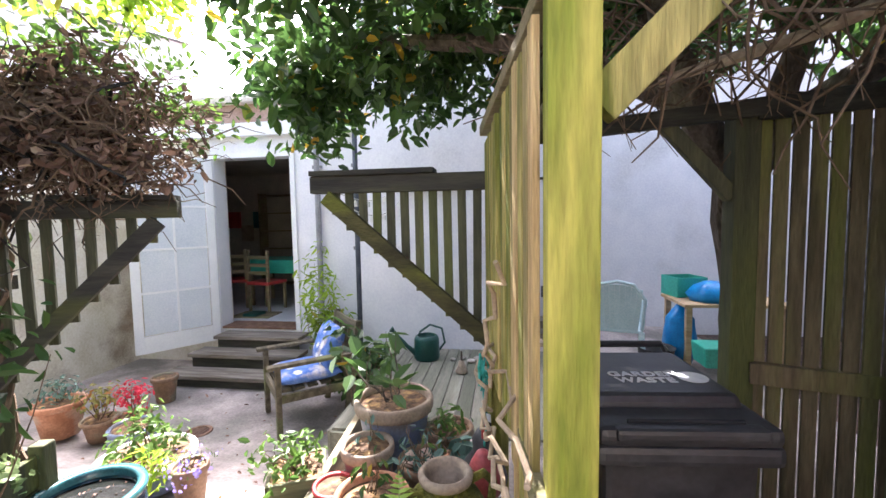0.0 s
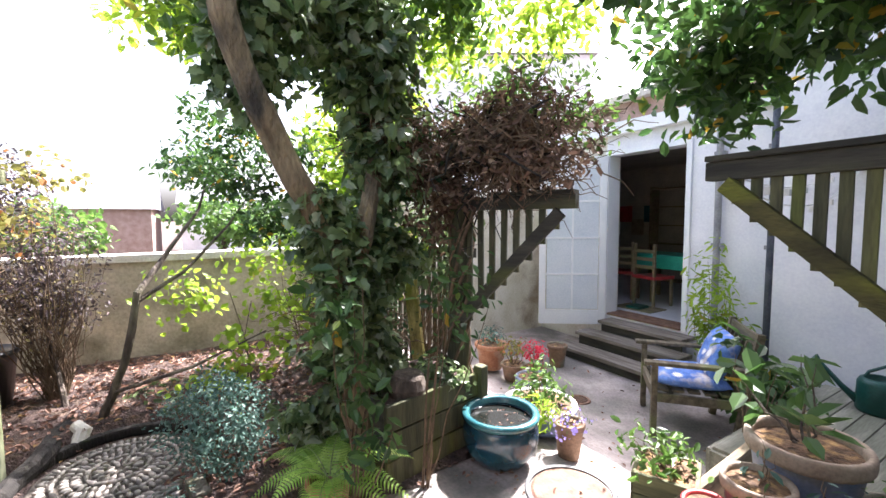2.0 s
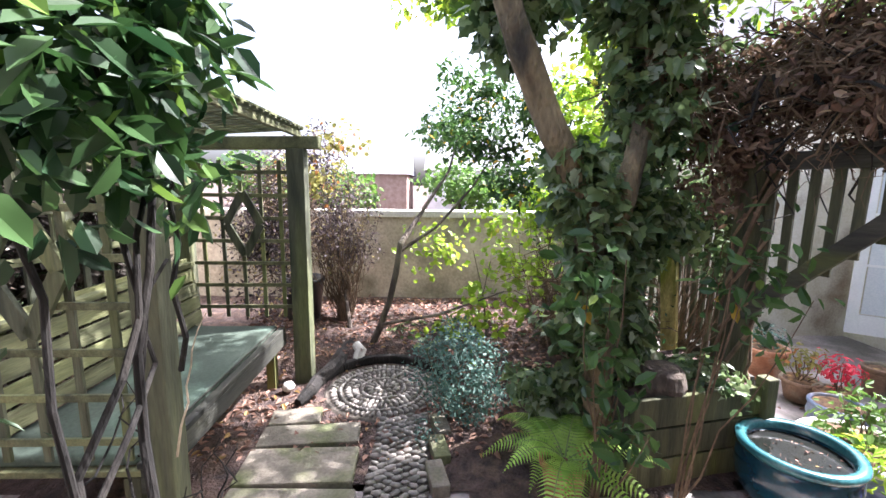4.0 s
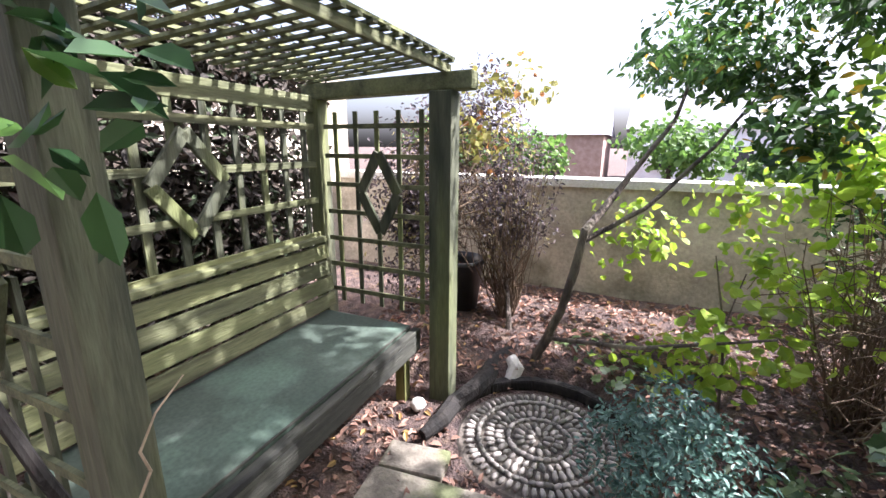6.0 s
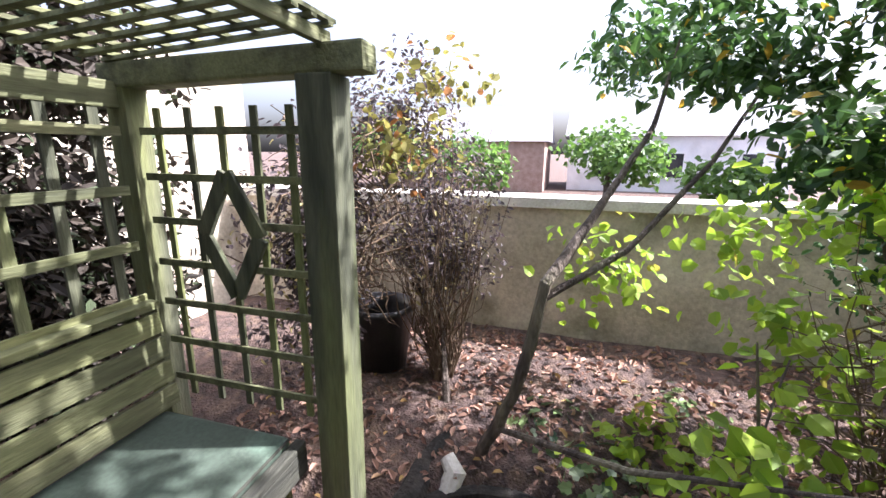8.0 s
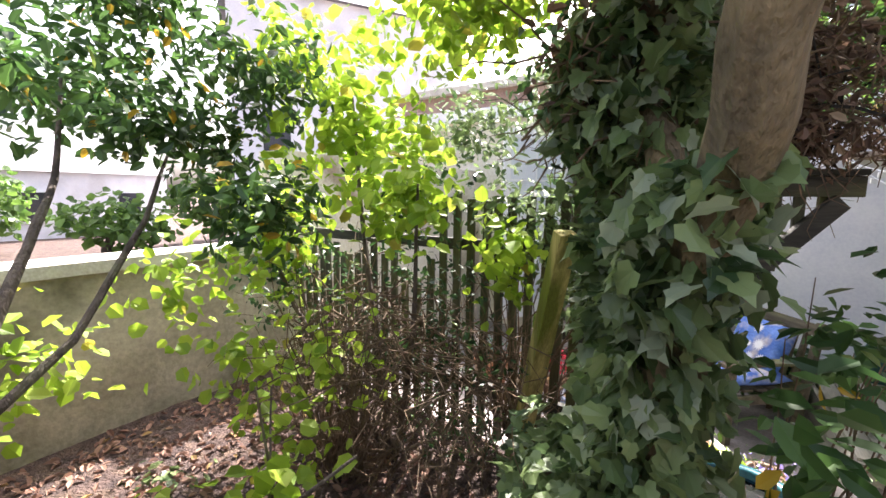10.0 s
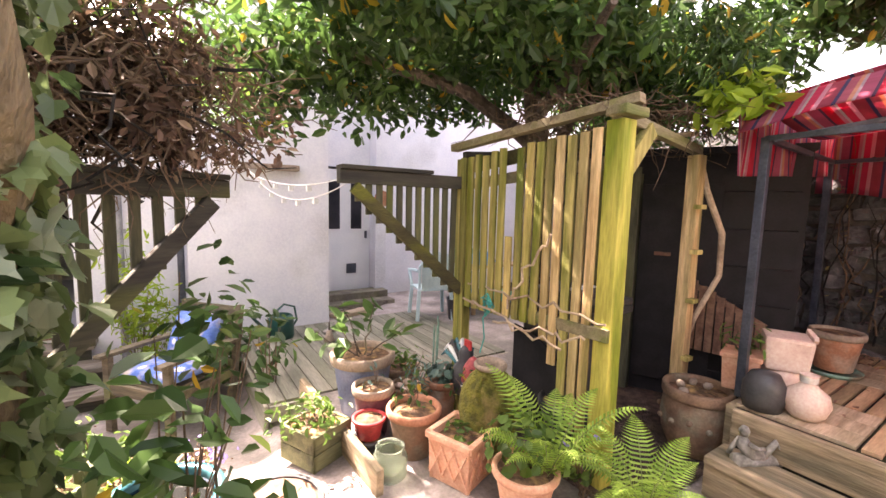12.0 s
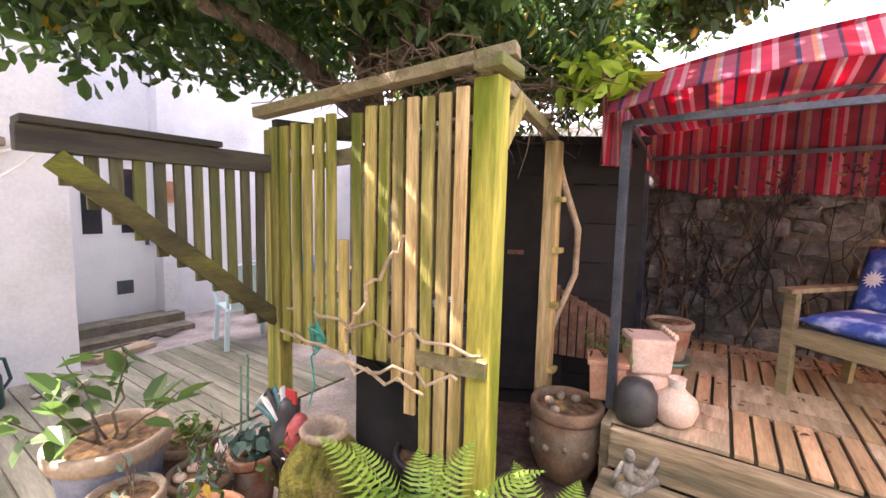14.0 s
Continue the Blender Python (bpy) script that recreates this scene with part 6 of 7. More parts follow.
# ---- far corner: plastic chair, table, boxes ----
pc = empty("plastic_chair", (1.13, 4.35, 0.0), 165, "pale mint plastic garden armchair by the white wall", "chair")
part("seat", onebox((.44, .42, .03), (0, 0, .42), None, .014), M_mint, pc)
for x in (-.22, .22):
    for y in (-.20, .20):
        part("leg", onebar((x * 1.12, y * 1.15, 0), (x, y, .42), .045, .035, .006), M_mint, pc)
    part("armrest", onetube([(x, -.22, .42), (x * 1.15, -.24, .64), (x * 1.15, 0, .67), (x * 1.1, .20, .68)], .022, 8), M_mint, pc)
for k in range(9):
    x = -.18 + k * .045
    part("back_slat", onebar((x * .9, .20, .43), (x * 1.1, .30, .84 + .05 * math.cos(x * 8)), .047, .012, .003, up=(0, 1, 0)), M_mint, pc)
part("back_rim", onetube([(-.22, .21, .45), (-.24, .28, .75), (-.14, .31, .89), (0, .315, .92), (.14, .31, .89), (.24, .28, .75), (.22, .21, .45)], .018, 8), M_mint, pc)
tb = empty("pine_table", (2.14, 4.4, 0.0), 0, "bare pine side table loaded with plastic bags", "table")
part("tabletop", onebox((.95, .6, .03), (0, 0, .68), None, .004), M_table, tb)
for x in (-.42, .42):
    for y in (-.25, .25):
        part("leg", onebox((.05, .05, .665), (x, y, .333)), M_table, tb)
bag = thing("plastic_bag", lathe([(0, 0), (.16, .0), (.20, .06), (.15, .14), (.06, .19), (0, .2)], 24, .12), M_bluebag, "bright blue crumpled plastic bag on the pine table", "bag", smooth=True, m=pose(1.98, 4.30, .695))
thing("plastic_bag", lathe([(0, 0), (.12, .0), (.15, .2), (.12, .45), (0, .62)], 20, .12), M_bluebag, "bright blue bag hanging beside the pine table", "bag", smooth=True, m=pose(1.70, 4.30, .08))
cr = empty("plastic_crate", (1.86, 4.62, .695), 10, "sea green plastic crate on the pine table", "crate")
for a in range(4):
    bm = onebox((.30, .012, .2), (0, .15, .1), None, .003)
    bmesh.ops.transform(bm, matrix=Matrix.Rotation(a * math.pi / 2, 4, "Z"), verts=bm.verts)
    part("side", bm, M_greenbox, cr)
part("base", onebox((.30, .30, .012), (0, 0, .006)), M_greenbox, cr)
thing("plastic_crate", onebox((.34, .26, .18), (0, 0, .09), None, .02, 1.1), M_greenbox, "sea green plastic box with plants on the ground", "crate", m=pose(1.86, 3.85, 0.22))
thing("black_bucket", lathe([(0, 0), (.13, 0), (.16, .28), (.17, .29), (.15, .28), (.12, .02), (0, .02)], 24), M_black, "black plastic bucket between chair and table", "bucket", smooth=True, m=pose(1.42, 4.1, 0.0))
thing("fallen_branches", onetube(wander((-.35, 4.95, .05), (.9, 5.25, .05), 7, .05, 9), .018, 6), M_bark, "thin dead branch lying before the recess door", "branch")
thing("plank_step", onebox((.55, .2, .05), (0, 0, 0), None, .008), M_deck, "short pale plank lying in the doorway recess", "plank", m=pose(.2, 4.95, .03, 0, 0, 15))
thing("red_roundel", onetube([(0, 0, 0), (0, .02, 0)], .13, 28), M_terra, "round rust red plaque on the white wall", "plaque", m=pose(1.02, 5.72, 1.62))
# bucket by the garden wall
bk = thing("garden_bucket", lathe([(0, 0), (.15, 0), (.20, .40), (.215, .41), (.21, .44), (.19, .44), (.17, .38), (.13, .03), (0, .03)], 28), M_black, "dark green plastic bucket in the far corner", "bucket", smooth=True, m=pose(-4.20, -1.42, .12))
# manholes
mh = empty("manhole_cover", (-1.44, 1.66, 0.0), 0, "round rusty brown iron manhole cover in the concrete", "manhole cover")
part("cover", lathe([(0, .012), (.20, .011), (.215, .004), (0, 0)], 40), M_rust, mh)
part("frame", lathe([(.22, .001), (.22, .012), (.245, .012), (.25, .002)], 40), M_darkglaze, mh)
dr = empty("drain_cover", (-2.70, 3.20, ground_z(-2.7, 3.2) + .002), 0, "small round drain grate in the concrete", "drain")
part("frame", lathe([(.085, 0), (.085, .008), (.11, .008), (.115, 0)], 30), M_rust, dr)
for k in range(5):
    part("bar", onebox((.012, .15, .006), ((k - 2) * .03, 0, .005)), M_rust, dr)

# ---- inside the room ----
rt = empty("dining_table", (-3.75, 6.6, .16), 0, "small dining table under a green and white cloth", "table")
part("tabletop", onebox((.9, .7, .03), (0, 0, .72)), M_wood, rt)
for x in (-.4, .4):
    for y in (-.3, .3):
        part("leg", onebox((.05, .05, .7), (x, y, .35)), M_wood, rt)
thing("tablecloth", onebox((.94, .74, .22), (0, 0, 0), None, .01), M_greenbox, "green tablecloth hanging over the dining table", "tablecloth", m=pose(-3.75, 6.6, .81))
for k, (x, y, r) in enumerate(((-4.35, 6.2, 20), (-3.7, 6.0, -10))):
    dc = empty("dining_chair", (x, y, .16), r, "dark wooden dining chair with a red seat", "chair", "chairs at the dining table")
    part("seat", onebox((.42, .42, .05), (0, 0, .44), None, .01), M_red, dc, "red seat")
    for lx in (-.18, .18):
        part("leg", onebox((.035, .035, .42), (lx, .18, .21)), M_wood, dc)
        part("leg", onebox((.035, .035, .95), (lx, -.18, .475)), M_wood, dc)
    for z in (.6, .72, .84):
        part("backrest_slat", onebox((.36, .02, .05), (0, -.18, z)), M_wood, dc)
thing("slippers", onebox((.22, .26, .05), (0, 0, .03), None, .02), M_green, "dark green slippers on a mat inside the door", "slippers", m=pose(-3.65, 5.55, .16))
thing("door_mat", onebox((.6, .4, .015), (0, 0, .008)), M_wood, "brown mat inside the open door", "mat", m=pose(-3.65, 5.6, .16))
shelf = empty("bookcase", (-4.6, 8.4, .16), 0, "dark tall bookcase against the back wall", "bookcase")
part("side", onebox((.03, .3, 2.0), (-.6, 0, 1.0)), M_wood, shelf)
part("side", onebox((.03, .3, 2.0), (.6, 0, 1.0)), M_wood, shelf)
for k in range(6):
    part("shelf", onebox((1.2, .3, .025), (0, 0, .05 + k * .38)), M_wood, shelf)
for k in range(4):
    pf = thing("picture_frame", onebox((.3, .02, .36), (0, 0, 0), None, .004), [M_cope, M_red, M_claylip, M_tealrim][k], "small framed picture on the room wall", "picture", "pictures on the room wall", m=pose(-6.3 + k * .3, 8.58, 1.3 + .3 * (k % 2)))

# ---- string lights ----
sl = empty("string_lights", (0, 0, 0), 0, "drooping white cord with small square lanterns from wall to wing", "string lights")
def sag(a, b, d, n=14):
    a, b = Vector(a), Vector(b)
    return [a.lerp(b, i / n) - Vector((0, 0, d * 4 * (i / n) * (1 - i / n))) for i in range(n + 1)]
for k, (a, b, d) in enumerate((((-1.2, 4.70, 1.95), (-.92, 2.1, 1.70), .12), ((-1.1, 4.7, 1.92), (-.90, 2.05, 1.68), .22))):
    pts = sag(a, b, d)
    part("cord", onetube(pts, .004, 5), M_motif, sl)
    for i in range(3, 13, 2):
        part("lantern", onebox((.035, .035, .04), tuple(pts[i] - Vector((0, 0, .03))), None, .005), M_motif, sl)


# ---- trees and climbers ----
def tree(name, limbs, spec, density, size, leafm, label, shape="oval", seed=1, bark=None, sides=9, low=-9, clip=None, category="tree", shell=.5, droop=.3):
    root = empty(name, tuple(limbs[0][0][0]), 0, label, category)
    base = Vector(limbs[0][0][0])
    for i, (pts, rad) in enumerate(limbs):
        p = [Vector(q) - base for q in pts]
        fine, rr = [], []
        g = random.Random(seed * 17 + i)
        for a, b, ra, rb in zip(p, p[1:], rad, rad[1:]):
            for k in range(4):
                f = k / 4
                fine.append(a.lerp(b, f) + Vector((g.uniform(-1, 1), g.uniform(-1, 1), 0)) * ra * .25)
                rr.append((ra + (rb - ra) * f) * g.uniform(.92, 1.1))
        fine.append(p[-1])
        rr.append(rad[-1])
        part("trunk" if i == 0 else "branch", onetube(fine, rr, sides), bark or M_bark, root)
    sp = [(tuple(Vector(c) - base), r) for c, r in spec]
    cl = None if clip is None else (lambda P: clip(P + np.array(base)))
    crown("crown", sp, density, size, leafm, root, shape, seed, low=low - base.z, droop=droop, shell=shell, clip=cl)
    return root


def clear_path(P):
    """Nothing grows within arm's reach of the way walked."""
    ok = np.ones(len(P), bool)
    way = [(0, 0), (.05, -.1), (-.25, -.14), (-.8, -.18), (-1.45, -.22), (-1.85, -.35), (-2.08, -.5), (-1.93, -.5), (-1.68, -.35), (-1.45, -.05), (-1.31, .14)]
    for x, y in way:
        ok &= (P[:, 0] - x) ** 2 + (P[:, 1] - y) ** 2 + (np.minimum(0, np.abs(P[:, 2] - 1.5) - .6)) ** 2 * 0 > (np.where(P[:, 2] > 2.15, 0, .42)) ** 2
    return ok


# Two unseen lobes near z 3.5 are added to shade the deck.
bay = tree("evergreen_tree",
           [([(1.44, 2.75, 0), (1.40, 2.68, .9), (1.22, 2.5, 1.7), (.8, 2.2, 2.3), (.5, 2.0, 2.9)], [.11, .095, .085, .08, .06]),
            ([(1.28, 2.57, 1.4), (1.5, 2.5, 2.2), (1.6, 2.3, 3.0)], [.07, .07, .05]),
            ([(.9, 2.3, 2.1), (.1, 2.2, 2.4), (-.7, 2.5, 2.6), (-1.3, 2.8, 2.7)], [.07, .05, .04, .015]),
            ([(.8, 2.2, 2.3), (.4, 1.4, 2.5), (0, .9, 2.55)], [.06, .045, .02]),
            ([(1.2, 2.5, 1.8), (1.7, 1.8, 2.3), (2.1, 1.2, 2.6)], [.08, .05, .02]),
            ([(.6, 2.1, 2.7), (-.3, 1.8, 2.9), (-.9, 1.9, 3.1)], [.05, .04, .02])],
           [((-.5, 2.7, 2.62), (.95, .75, .50)), ((-1.30, 2.75, 2.42), (.48, .55, .44)), ((-.9, 1.7, 2.75), (.6, .6, .35)), ((.5, 2.6, 3.1), (1.2, 1.0, .65)), ((.2, 1.5, 2.75), (.95, .7, .38)),
            ((1.4, 1.9, 2.9), (1.0, .9, .55)), ((1.6, .95, 2.62), (.45, .4, .35)), ((-.7, 1.9, 3.2), (.9, .9, .4)), ((2.6, 2.4, 2.8), (.9, 1.2, .7)), ((1.0, 3.8, 3.2), (1.3, .9, .6)), ((2.0, .2, 3.3), (.9, .8, .5)), ((-.4, 1.3, 3.45), (1.1, .9, .3)), ((.7, .8, 3.5), (.9, .7, .3)), ((1.9, .5, 3.0), (.7, .6, .3)), ((1.1, 1.7, 2.62), (.8, .6, .22))],
           560, .10, L_laurel, "large dark leafed evergreen tree spreading over the yard", "oval", 5, low=1.75, shell=.75)
crown("hanging_leaves", [((1.12 - 1.44, .92 - 2.75, 2.28), (.34, .26, .2)), ((1.0 - 1.44, .78 - 2.75, 2.42), (.4, .3, .2)), ((.85 - 1.44, .85 - 2.75, 2.62), (.5, .4, .2))], 420, .085, L_laurel, bay, "slim", 155, droop=.9, shell=.8)
part("hanging_twig", tangle((1.1 - 1.44, .95 - 2.75, 2.15), (.3, .2, .15), 60, .005, 156, .35), M_twig, bay, kind="stuff")
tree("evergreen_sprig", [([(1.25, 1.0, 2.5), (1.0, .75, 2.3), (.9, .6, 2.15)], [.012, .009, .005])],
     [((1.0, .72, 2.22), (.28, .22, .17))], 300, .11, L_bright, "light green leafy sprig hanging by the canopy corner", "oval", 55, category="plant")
ivy = tree("ivy_tree",
           [([(-2.20, .76, 0), (-2.17, .70, .7), (-2.12, .58, 1.35), (-2.03, .33, 1.8), (-1.95, .14, 2.2), (-1.90, -.02, 2.8), (-1.92, -.1, 3.6)], [.085, .068, .065, .062, .06, .05, .04]),
            ([(-2.15, .68, 1.1), (-2.22, .85, 1.7), (-2.35, 1.0, 2.4), (-2.5, 1.0, 3.0)], [.06, .055, .05, .03]),
            ([(-2.08, .15, 2.3), (-2.6, .1, 2.8), (-3.1, .1, 3.2)], [.04, .03, .015])],
           [((-2.17, .66, 1.05), (.16, .17, .55)), ((-2.32, .60, .45), (.2, .2, .4)), ((-2.13, .55, 1.42), (.16, .17, .3)), ((-2.09, .48, 1.60), (.13, .13, .14)), ((-2.12, .30, 2.5), (.24, .26, .4)), ((-2.28, .86, .95), (.17, .17, .75)), ((-2.3, .95, 1.9), (.26, .24, .6)), ((-2.25, .80, 2.5), (.33, .33, .5)), ((-2.45, .9, .45), (.28, .28, .35)),
            ((-2.38, 1.08, 1.35), (.13, .2, .35)), ((-2.45, 1.1, 1.9), (.2, .26, .26)), ((-2.27, .42, .55), (.14, .16, .28)), ((-2.15, .18, 2.3), (.16, .16, .35))],
           950, .075, L_ivy, "leaning tree trunk thickly covered in dark ivy", "ivy", 8, bark=M_trunk, clip=clear_path, droop=.9, shell=.6)
crown("crown", [((-2.5 + 2.19, .45 - .78, 3.15), (1.15, 1.0, .42)), ((-3.05 + 2.19, .9 - .78, 2.95), (.6, .6, .4)), ((-2.2 + 2.19, 1.3 - .78, 2.9), (.5, .5, .35)), ((-2.9 + 2.19, .2 - .78, 2.75), (.35, .4, .3))], 420, .085, L_mid, ivy, "oval", 9, shell=.8)
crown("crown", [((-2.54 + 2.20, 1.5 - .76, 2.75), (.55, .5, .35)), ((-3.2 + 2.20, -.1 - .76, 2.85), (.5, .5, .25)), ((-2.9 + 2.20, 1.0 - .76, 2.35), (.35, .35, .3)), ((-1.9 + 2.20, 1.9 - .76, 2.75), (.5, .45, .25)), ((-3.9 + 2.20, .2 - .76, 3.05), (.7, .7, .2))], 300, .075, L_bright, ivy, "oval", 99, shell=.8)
tree("small_tree",
     [([(-3.62, -.66, .08), (-3.52, -.50, .5), (-3.50, -.40, 1.0), (-3.75, -.2, 1.3), (-4.1, 0, 1.6), (-4.3, .1, 2.0)], [.030, .025, .022, .016, .012, .006]),
      ([(-3.50, -.42, .93), (-3.62, -.12, 1.12), (-3.9, .2, 1.45), (-4.2, .45, 1.8)], [.016, .013, .010, .005]),
      ([(-3.56, -.58, .3), (-3.2, -.1, .5), (-2.95, .35, .75)], [.014, .011, .005])],
     [((-4.3, .15, 2.02), (.50, .52, .30)), ((-4.0, .25, 1.82), (.28, .28, .17)), ((-4.7, 0, 2.05), (.3, .4, .22)), ((-4.2, .35, 2.35), (.3, .3, .2)), ((-3.85, .55, 1.75), (.28, .28, .2)), ((-3.95, .75, 2.15), (.35, .35, .3)), ((-4.05, .1, 2.45), (.25, .25, .2)), ((-3.6, .5, 1.5), (.26, .28, .24))],
     520, .065, L_laurel, "small bare-stemmed tree with a dark leafy head above the wall", "oval", 11, sides=8, shell=.8)
tree("lime_shrub",
     [([(-3.55, 1.2, .1), (-3.6, 1.15, .8), (-3.75, 1.2, 1.5), (-3.8, 1.2, 2.1)], [.022, .018, .012, .005]),
      ([(-3.5, 1.2, .1), (-3.3, 1.1, .9), (-3.2, 1.0, 1.6)], [.02, .014, .006]), ([(-3.6, 1.2, .1), (-4.1, 1.0, .9), (-4.3, .9, 1.5)], [.02, .014, .006])],
     [((-3.75, 1.15, 1.85), (.55, .45, .42)), ((-3.3, 1.1, 1.55), (.35, .3, .35)), ((-4.2, .95, 1.35), (.35, .35, .4)),  ((-4.1, 1.2, 2.35), (.5, .5, .25)), ((-3.2, 1.3, 2.4), (.45, .4, .3)), ((-2.95, 1.35, 1.2), (.2, .2, .3))],
     290, .07, L_bright, "tall shrub with bright lime green leaves before the fence", "round", 12, sides=6, shell=.85)
tree("climbing_shrub",
     [([(-3.3, .3, .08), (-3.25, .25, .6), (-3.15, .15, 1.0)], [.008, .006, .003]), ([(-3.1, .1, .06), (-3.2, .2, .5), (-3.3, .3, .9)], [.007, .005, .003])],
     [((-3.15, .16, .62), (.15, .16, .36)), ((-3.15, .18, .45), (.14, .15, .3)), ((-3.55, .5, .5), (.35, .3, .25)), ((-3.7, .1, .22), (.4, .4, .12)), ((-3.5, .75, .85), (.3, .3, .35)), ((-3.9, .55, .8), (.3, .35, .3)), ((-4.4, -.1, .8), (.35, .4, .4)), ((-4.3, .5, 1.1), (.35, .4, .3))],
     105, .065, L_bright, "scrambling shrub with bright round leaves in the bed", "round", 13, sides=5, category="shrub", shell=.85)
box_b = plant("clipped_shrub", (-2.62, .02, .02), [((0, 0, .36), (.30, .28, .24)), ((.08, .06, .22), (.24, .24, .18)), ((-.1, -.05, .45), (.2, .2, .16))], 1900, .028, L_grey, "dense blue green small-leafed shrub in the bed", "oval", 14, 10, category="shrub", stem_r=.005, shell=.35)
plant("silver_plant", (-2.35, -.18, .02), [((0, 0, .08), (.14, .12, .08))], 600, .03, L_grey, "low silvery leafed plant at the bed edge", "slim", 15, 4)
for i, (x, y) in enumerate(((-3.6, -.1), (-3.0, .55), (-4.2, .3), (-3.9, -.35), (-2.7, .6))):
    plant("ground_ivy", (x, y, .06), [((0, 0, .07), (.26, .24, .07))], 200, .06, L_ivy, "low dark ivy spreading over the bed", "ivy", 80 + i, 3, category="ivy")
bigv = empty("broad_leafed_climber", (-1.10, -.78, 0.0), 0, "broad leafed climber with dark crossing stems round the arbour post", "shrub")
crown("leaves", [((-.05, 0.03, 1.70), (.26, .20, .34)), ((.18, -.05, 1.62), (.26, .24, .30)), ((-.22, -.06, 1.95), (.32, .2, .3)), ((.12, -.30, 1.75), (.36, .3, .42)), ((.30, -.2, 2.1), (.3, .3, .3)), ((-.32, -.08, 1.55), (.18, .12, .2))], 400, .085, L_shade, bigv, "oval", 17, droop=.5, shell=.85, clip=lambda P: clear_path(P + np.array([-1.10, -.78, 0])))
# Lit side of the same foliage, set apart by leaf colour.
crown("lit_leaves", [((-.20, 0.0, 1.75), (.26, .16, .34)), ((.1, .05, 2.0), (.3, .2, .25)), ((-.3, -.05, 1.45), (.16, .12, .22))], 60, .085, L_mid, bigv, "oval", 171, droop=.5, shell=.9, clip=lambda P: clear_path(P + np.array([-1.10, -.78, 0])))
for i, (a, b, r) in enumerate((((.10, -.10, 0), (-.18, .02, 1.9), .022), ((.32, -.18, 0), (-.10, -.02, 1.5), .020), ((.45, -.05, .15), (-.25, -.10, 1.25), .017), ((-.22, -.16, 0), (.05, .0, 2.0), .016), ((.05, .02, 0), (.28, -.12, 1.9), .015), ((.25, -.30, .1), (.5, .0, 1.6), .014), ((-.30, -.12, .9), (-.05, .05, 2.1), .012))):
    part("branch", onetube(wander(a, b, 9, .035, 700 + i), [r * .75 * (1 - .07 * k) for k in range(10)], 8), M_darkstem, bigv, "crooked climber stem coloured near black as if backlit")
for i in range(14):
    _a = rnd.uniform(-.35, .45), rnd.uniform(-.2, .02), rnd.uniform(.25, .7)
    part("shoot", onetube(wander(_a, (_a[0] + rnd.uniform(-.3, .3), _a[1] + rnd.uniform(-.1, .12), _a[2] + rnd.uniform(.1, .45)), 7, .03, 720 + i), [.004, .004, .0035, .003, .003, .0025, .002, .0015], 5), M_vine if i % 3 == 0 else M_darkstem, bigv, "thin curling shoot")
# Shade-coloured leaves that darken the foot of the climber.
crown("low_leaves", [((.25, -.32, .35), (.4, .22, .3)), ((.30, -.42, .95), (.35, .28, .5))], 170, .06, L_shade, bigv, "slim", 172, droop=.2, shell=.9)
plant("herb_clump", (-.80, -.95, 0.0), [((0, 0, .25), (.16, .14, .2))], 420, .035, L_grey, "small grey green herb clump by the path", "oval", 18, 6)
tree("dusky_shrub",
     [([(-4.2, -1.0, .1), (-4.25, -1.05, .6), (-4.3, -1.1, 1.2)], [.018, .014, .006]), ([(-3.9, -.9, .1), (-4.15, -1.0, .5), (-4.5, -1.25, 1.1)], [.02, .015, .006])],
     [((-4.35, -1.12, 1.15), (.52, .44, .55)), ((-4.5, -1.1, .8), (.45, .4, .3)), ((-4.25, -1.3, 1.75), (.42, .35, .3)), ((-4.0, -1.6, 1.15), (.4, .4, .65)), ((-3.62, -1.55, .95), (.22, .35, .7))], 1500, .036, L_purpleleaf, "twiggy shrub with dusky purple leaves behind the arbour", "oval", 19, sides=6, category="shrub", shell=.9)
part("cross_twig", tangle((.35, -.45, 1.05), (.3, .35, .55), 260, .005, 177, .4), M_twig, bpy.data.objects["dusky_shrub"], kind="stuff")
part("twig", bush_twigs((0, -.05, 1.1), (.5, .46, .62), 80, .006, 77, (0.05, 0, 0)), M_twig, bpy.data.objects["dusky_shrub"], kind="stuff")
crown("top_leaves", [((-.1, -.1, 1.75), (.5, .4, .22)), ((.2, -.2, 1.4), (.4, .35, .3))], 150, .05, L_yellow, bpy.data.objects["dusky_shrub"], "round", 20, shell=.9)
hd = empty("dry_hedge", (-2.3, -2.45, 0), 0, "dry hedge of brown leaves, coloured dark for shade, behind the arbour bench", "hedge")
crown("leaves", [((0, .05, 1.1), (1.5, .28, .9)), ((-.8, -.1, .7), (.7, .3, .6)), ((.9, 0, 1.2), (.8, .3, .8)), ((-.2, 0, 1.85), (1.5, .25, .35))], 2300, .065, L_hedge, hd, "oval", 23, shell=.7)
part("stem", bush_twigs((0, 0, 1.0), (1.4, .25, .8), 70, .007, 24, (0, 0, 0)), M_twig, hd, kind="stuff")
# dry climber mass over the arch wing
dry = empty("dry_climber", (-2.02, 1.69, 1.5), 0, "mass of dry brown climber stems and leaves over the arch", "climber")
part("stem", tangle((0, 0, .46), (.60, .30, .32), 560, .005, 25, .42), M_twig, dry, kind="stuff")
part("thick_stem", tangle((-.1, -.1, .38), (.60, .34, .28), 50, .009, 125, .6), M_darkstem, dry, kind="stuff")
part("south_stem", tangle((-.38, -.50, .42), (.28, .40, .28), 220, .005, 126, .42), M_twig, dry, kind="stuff")
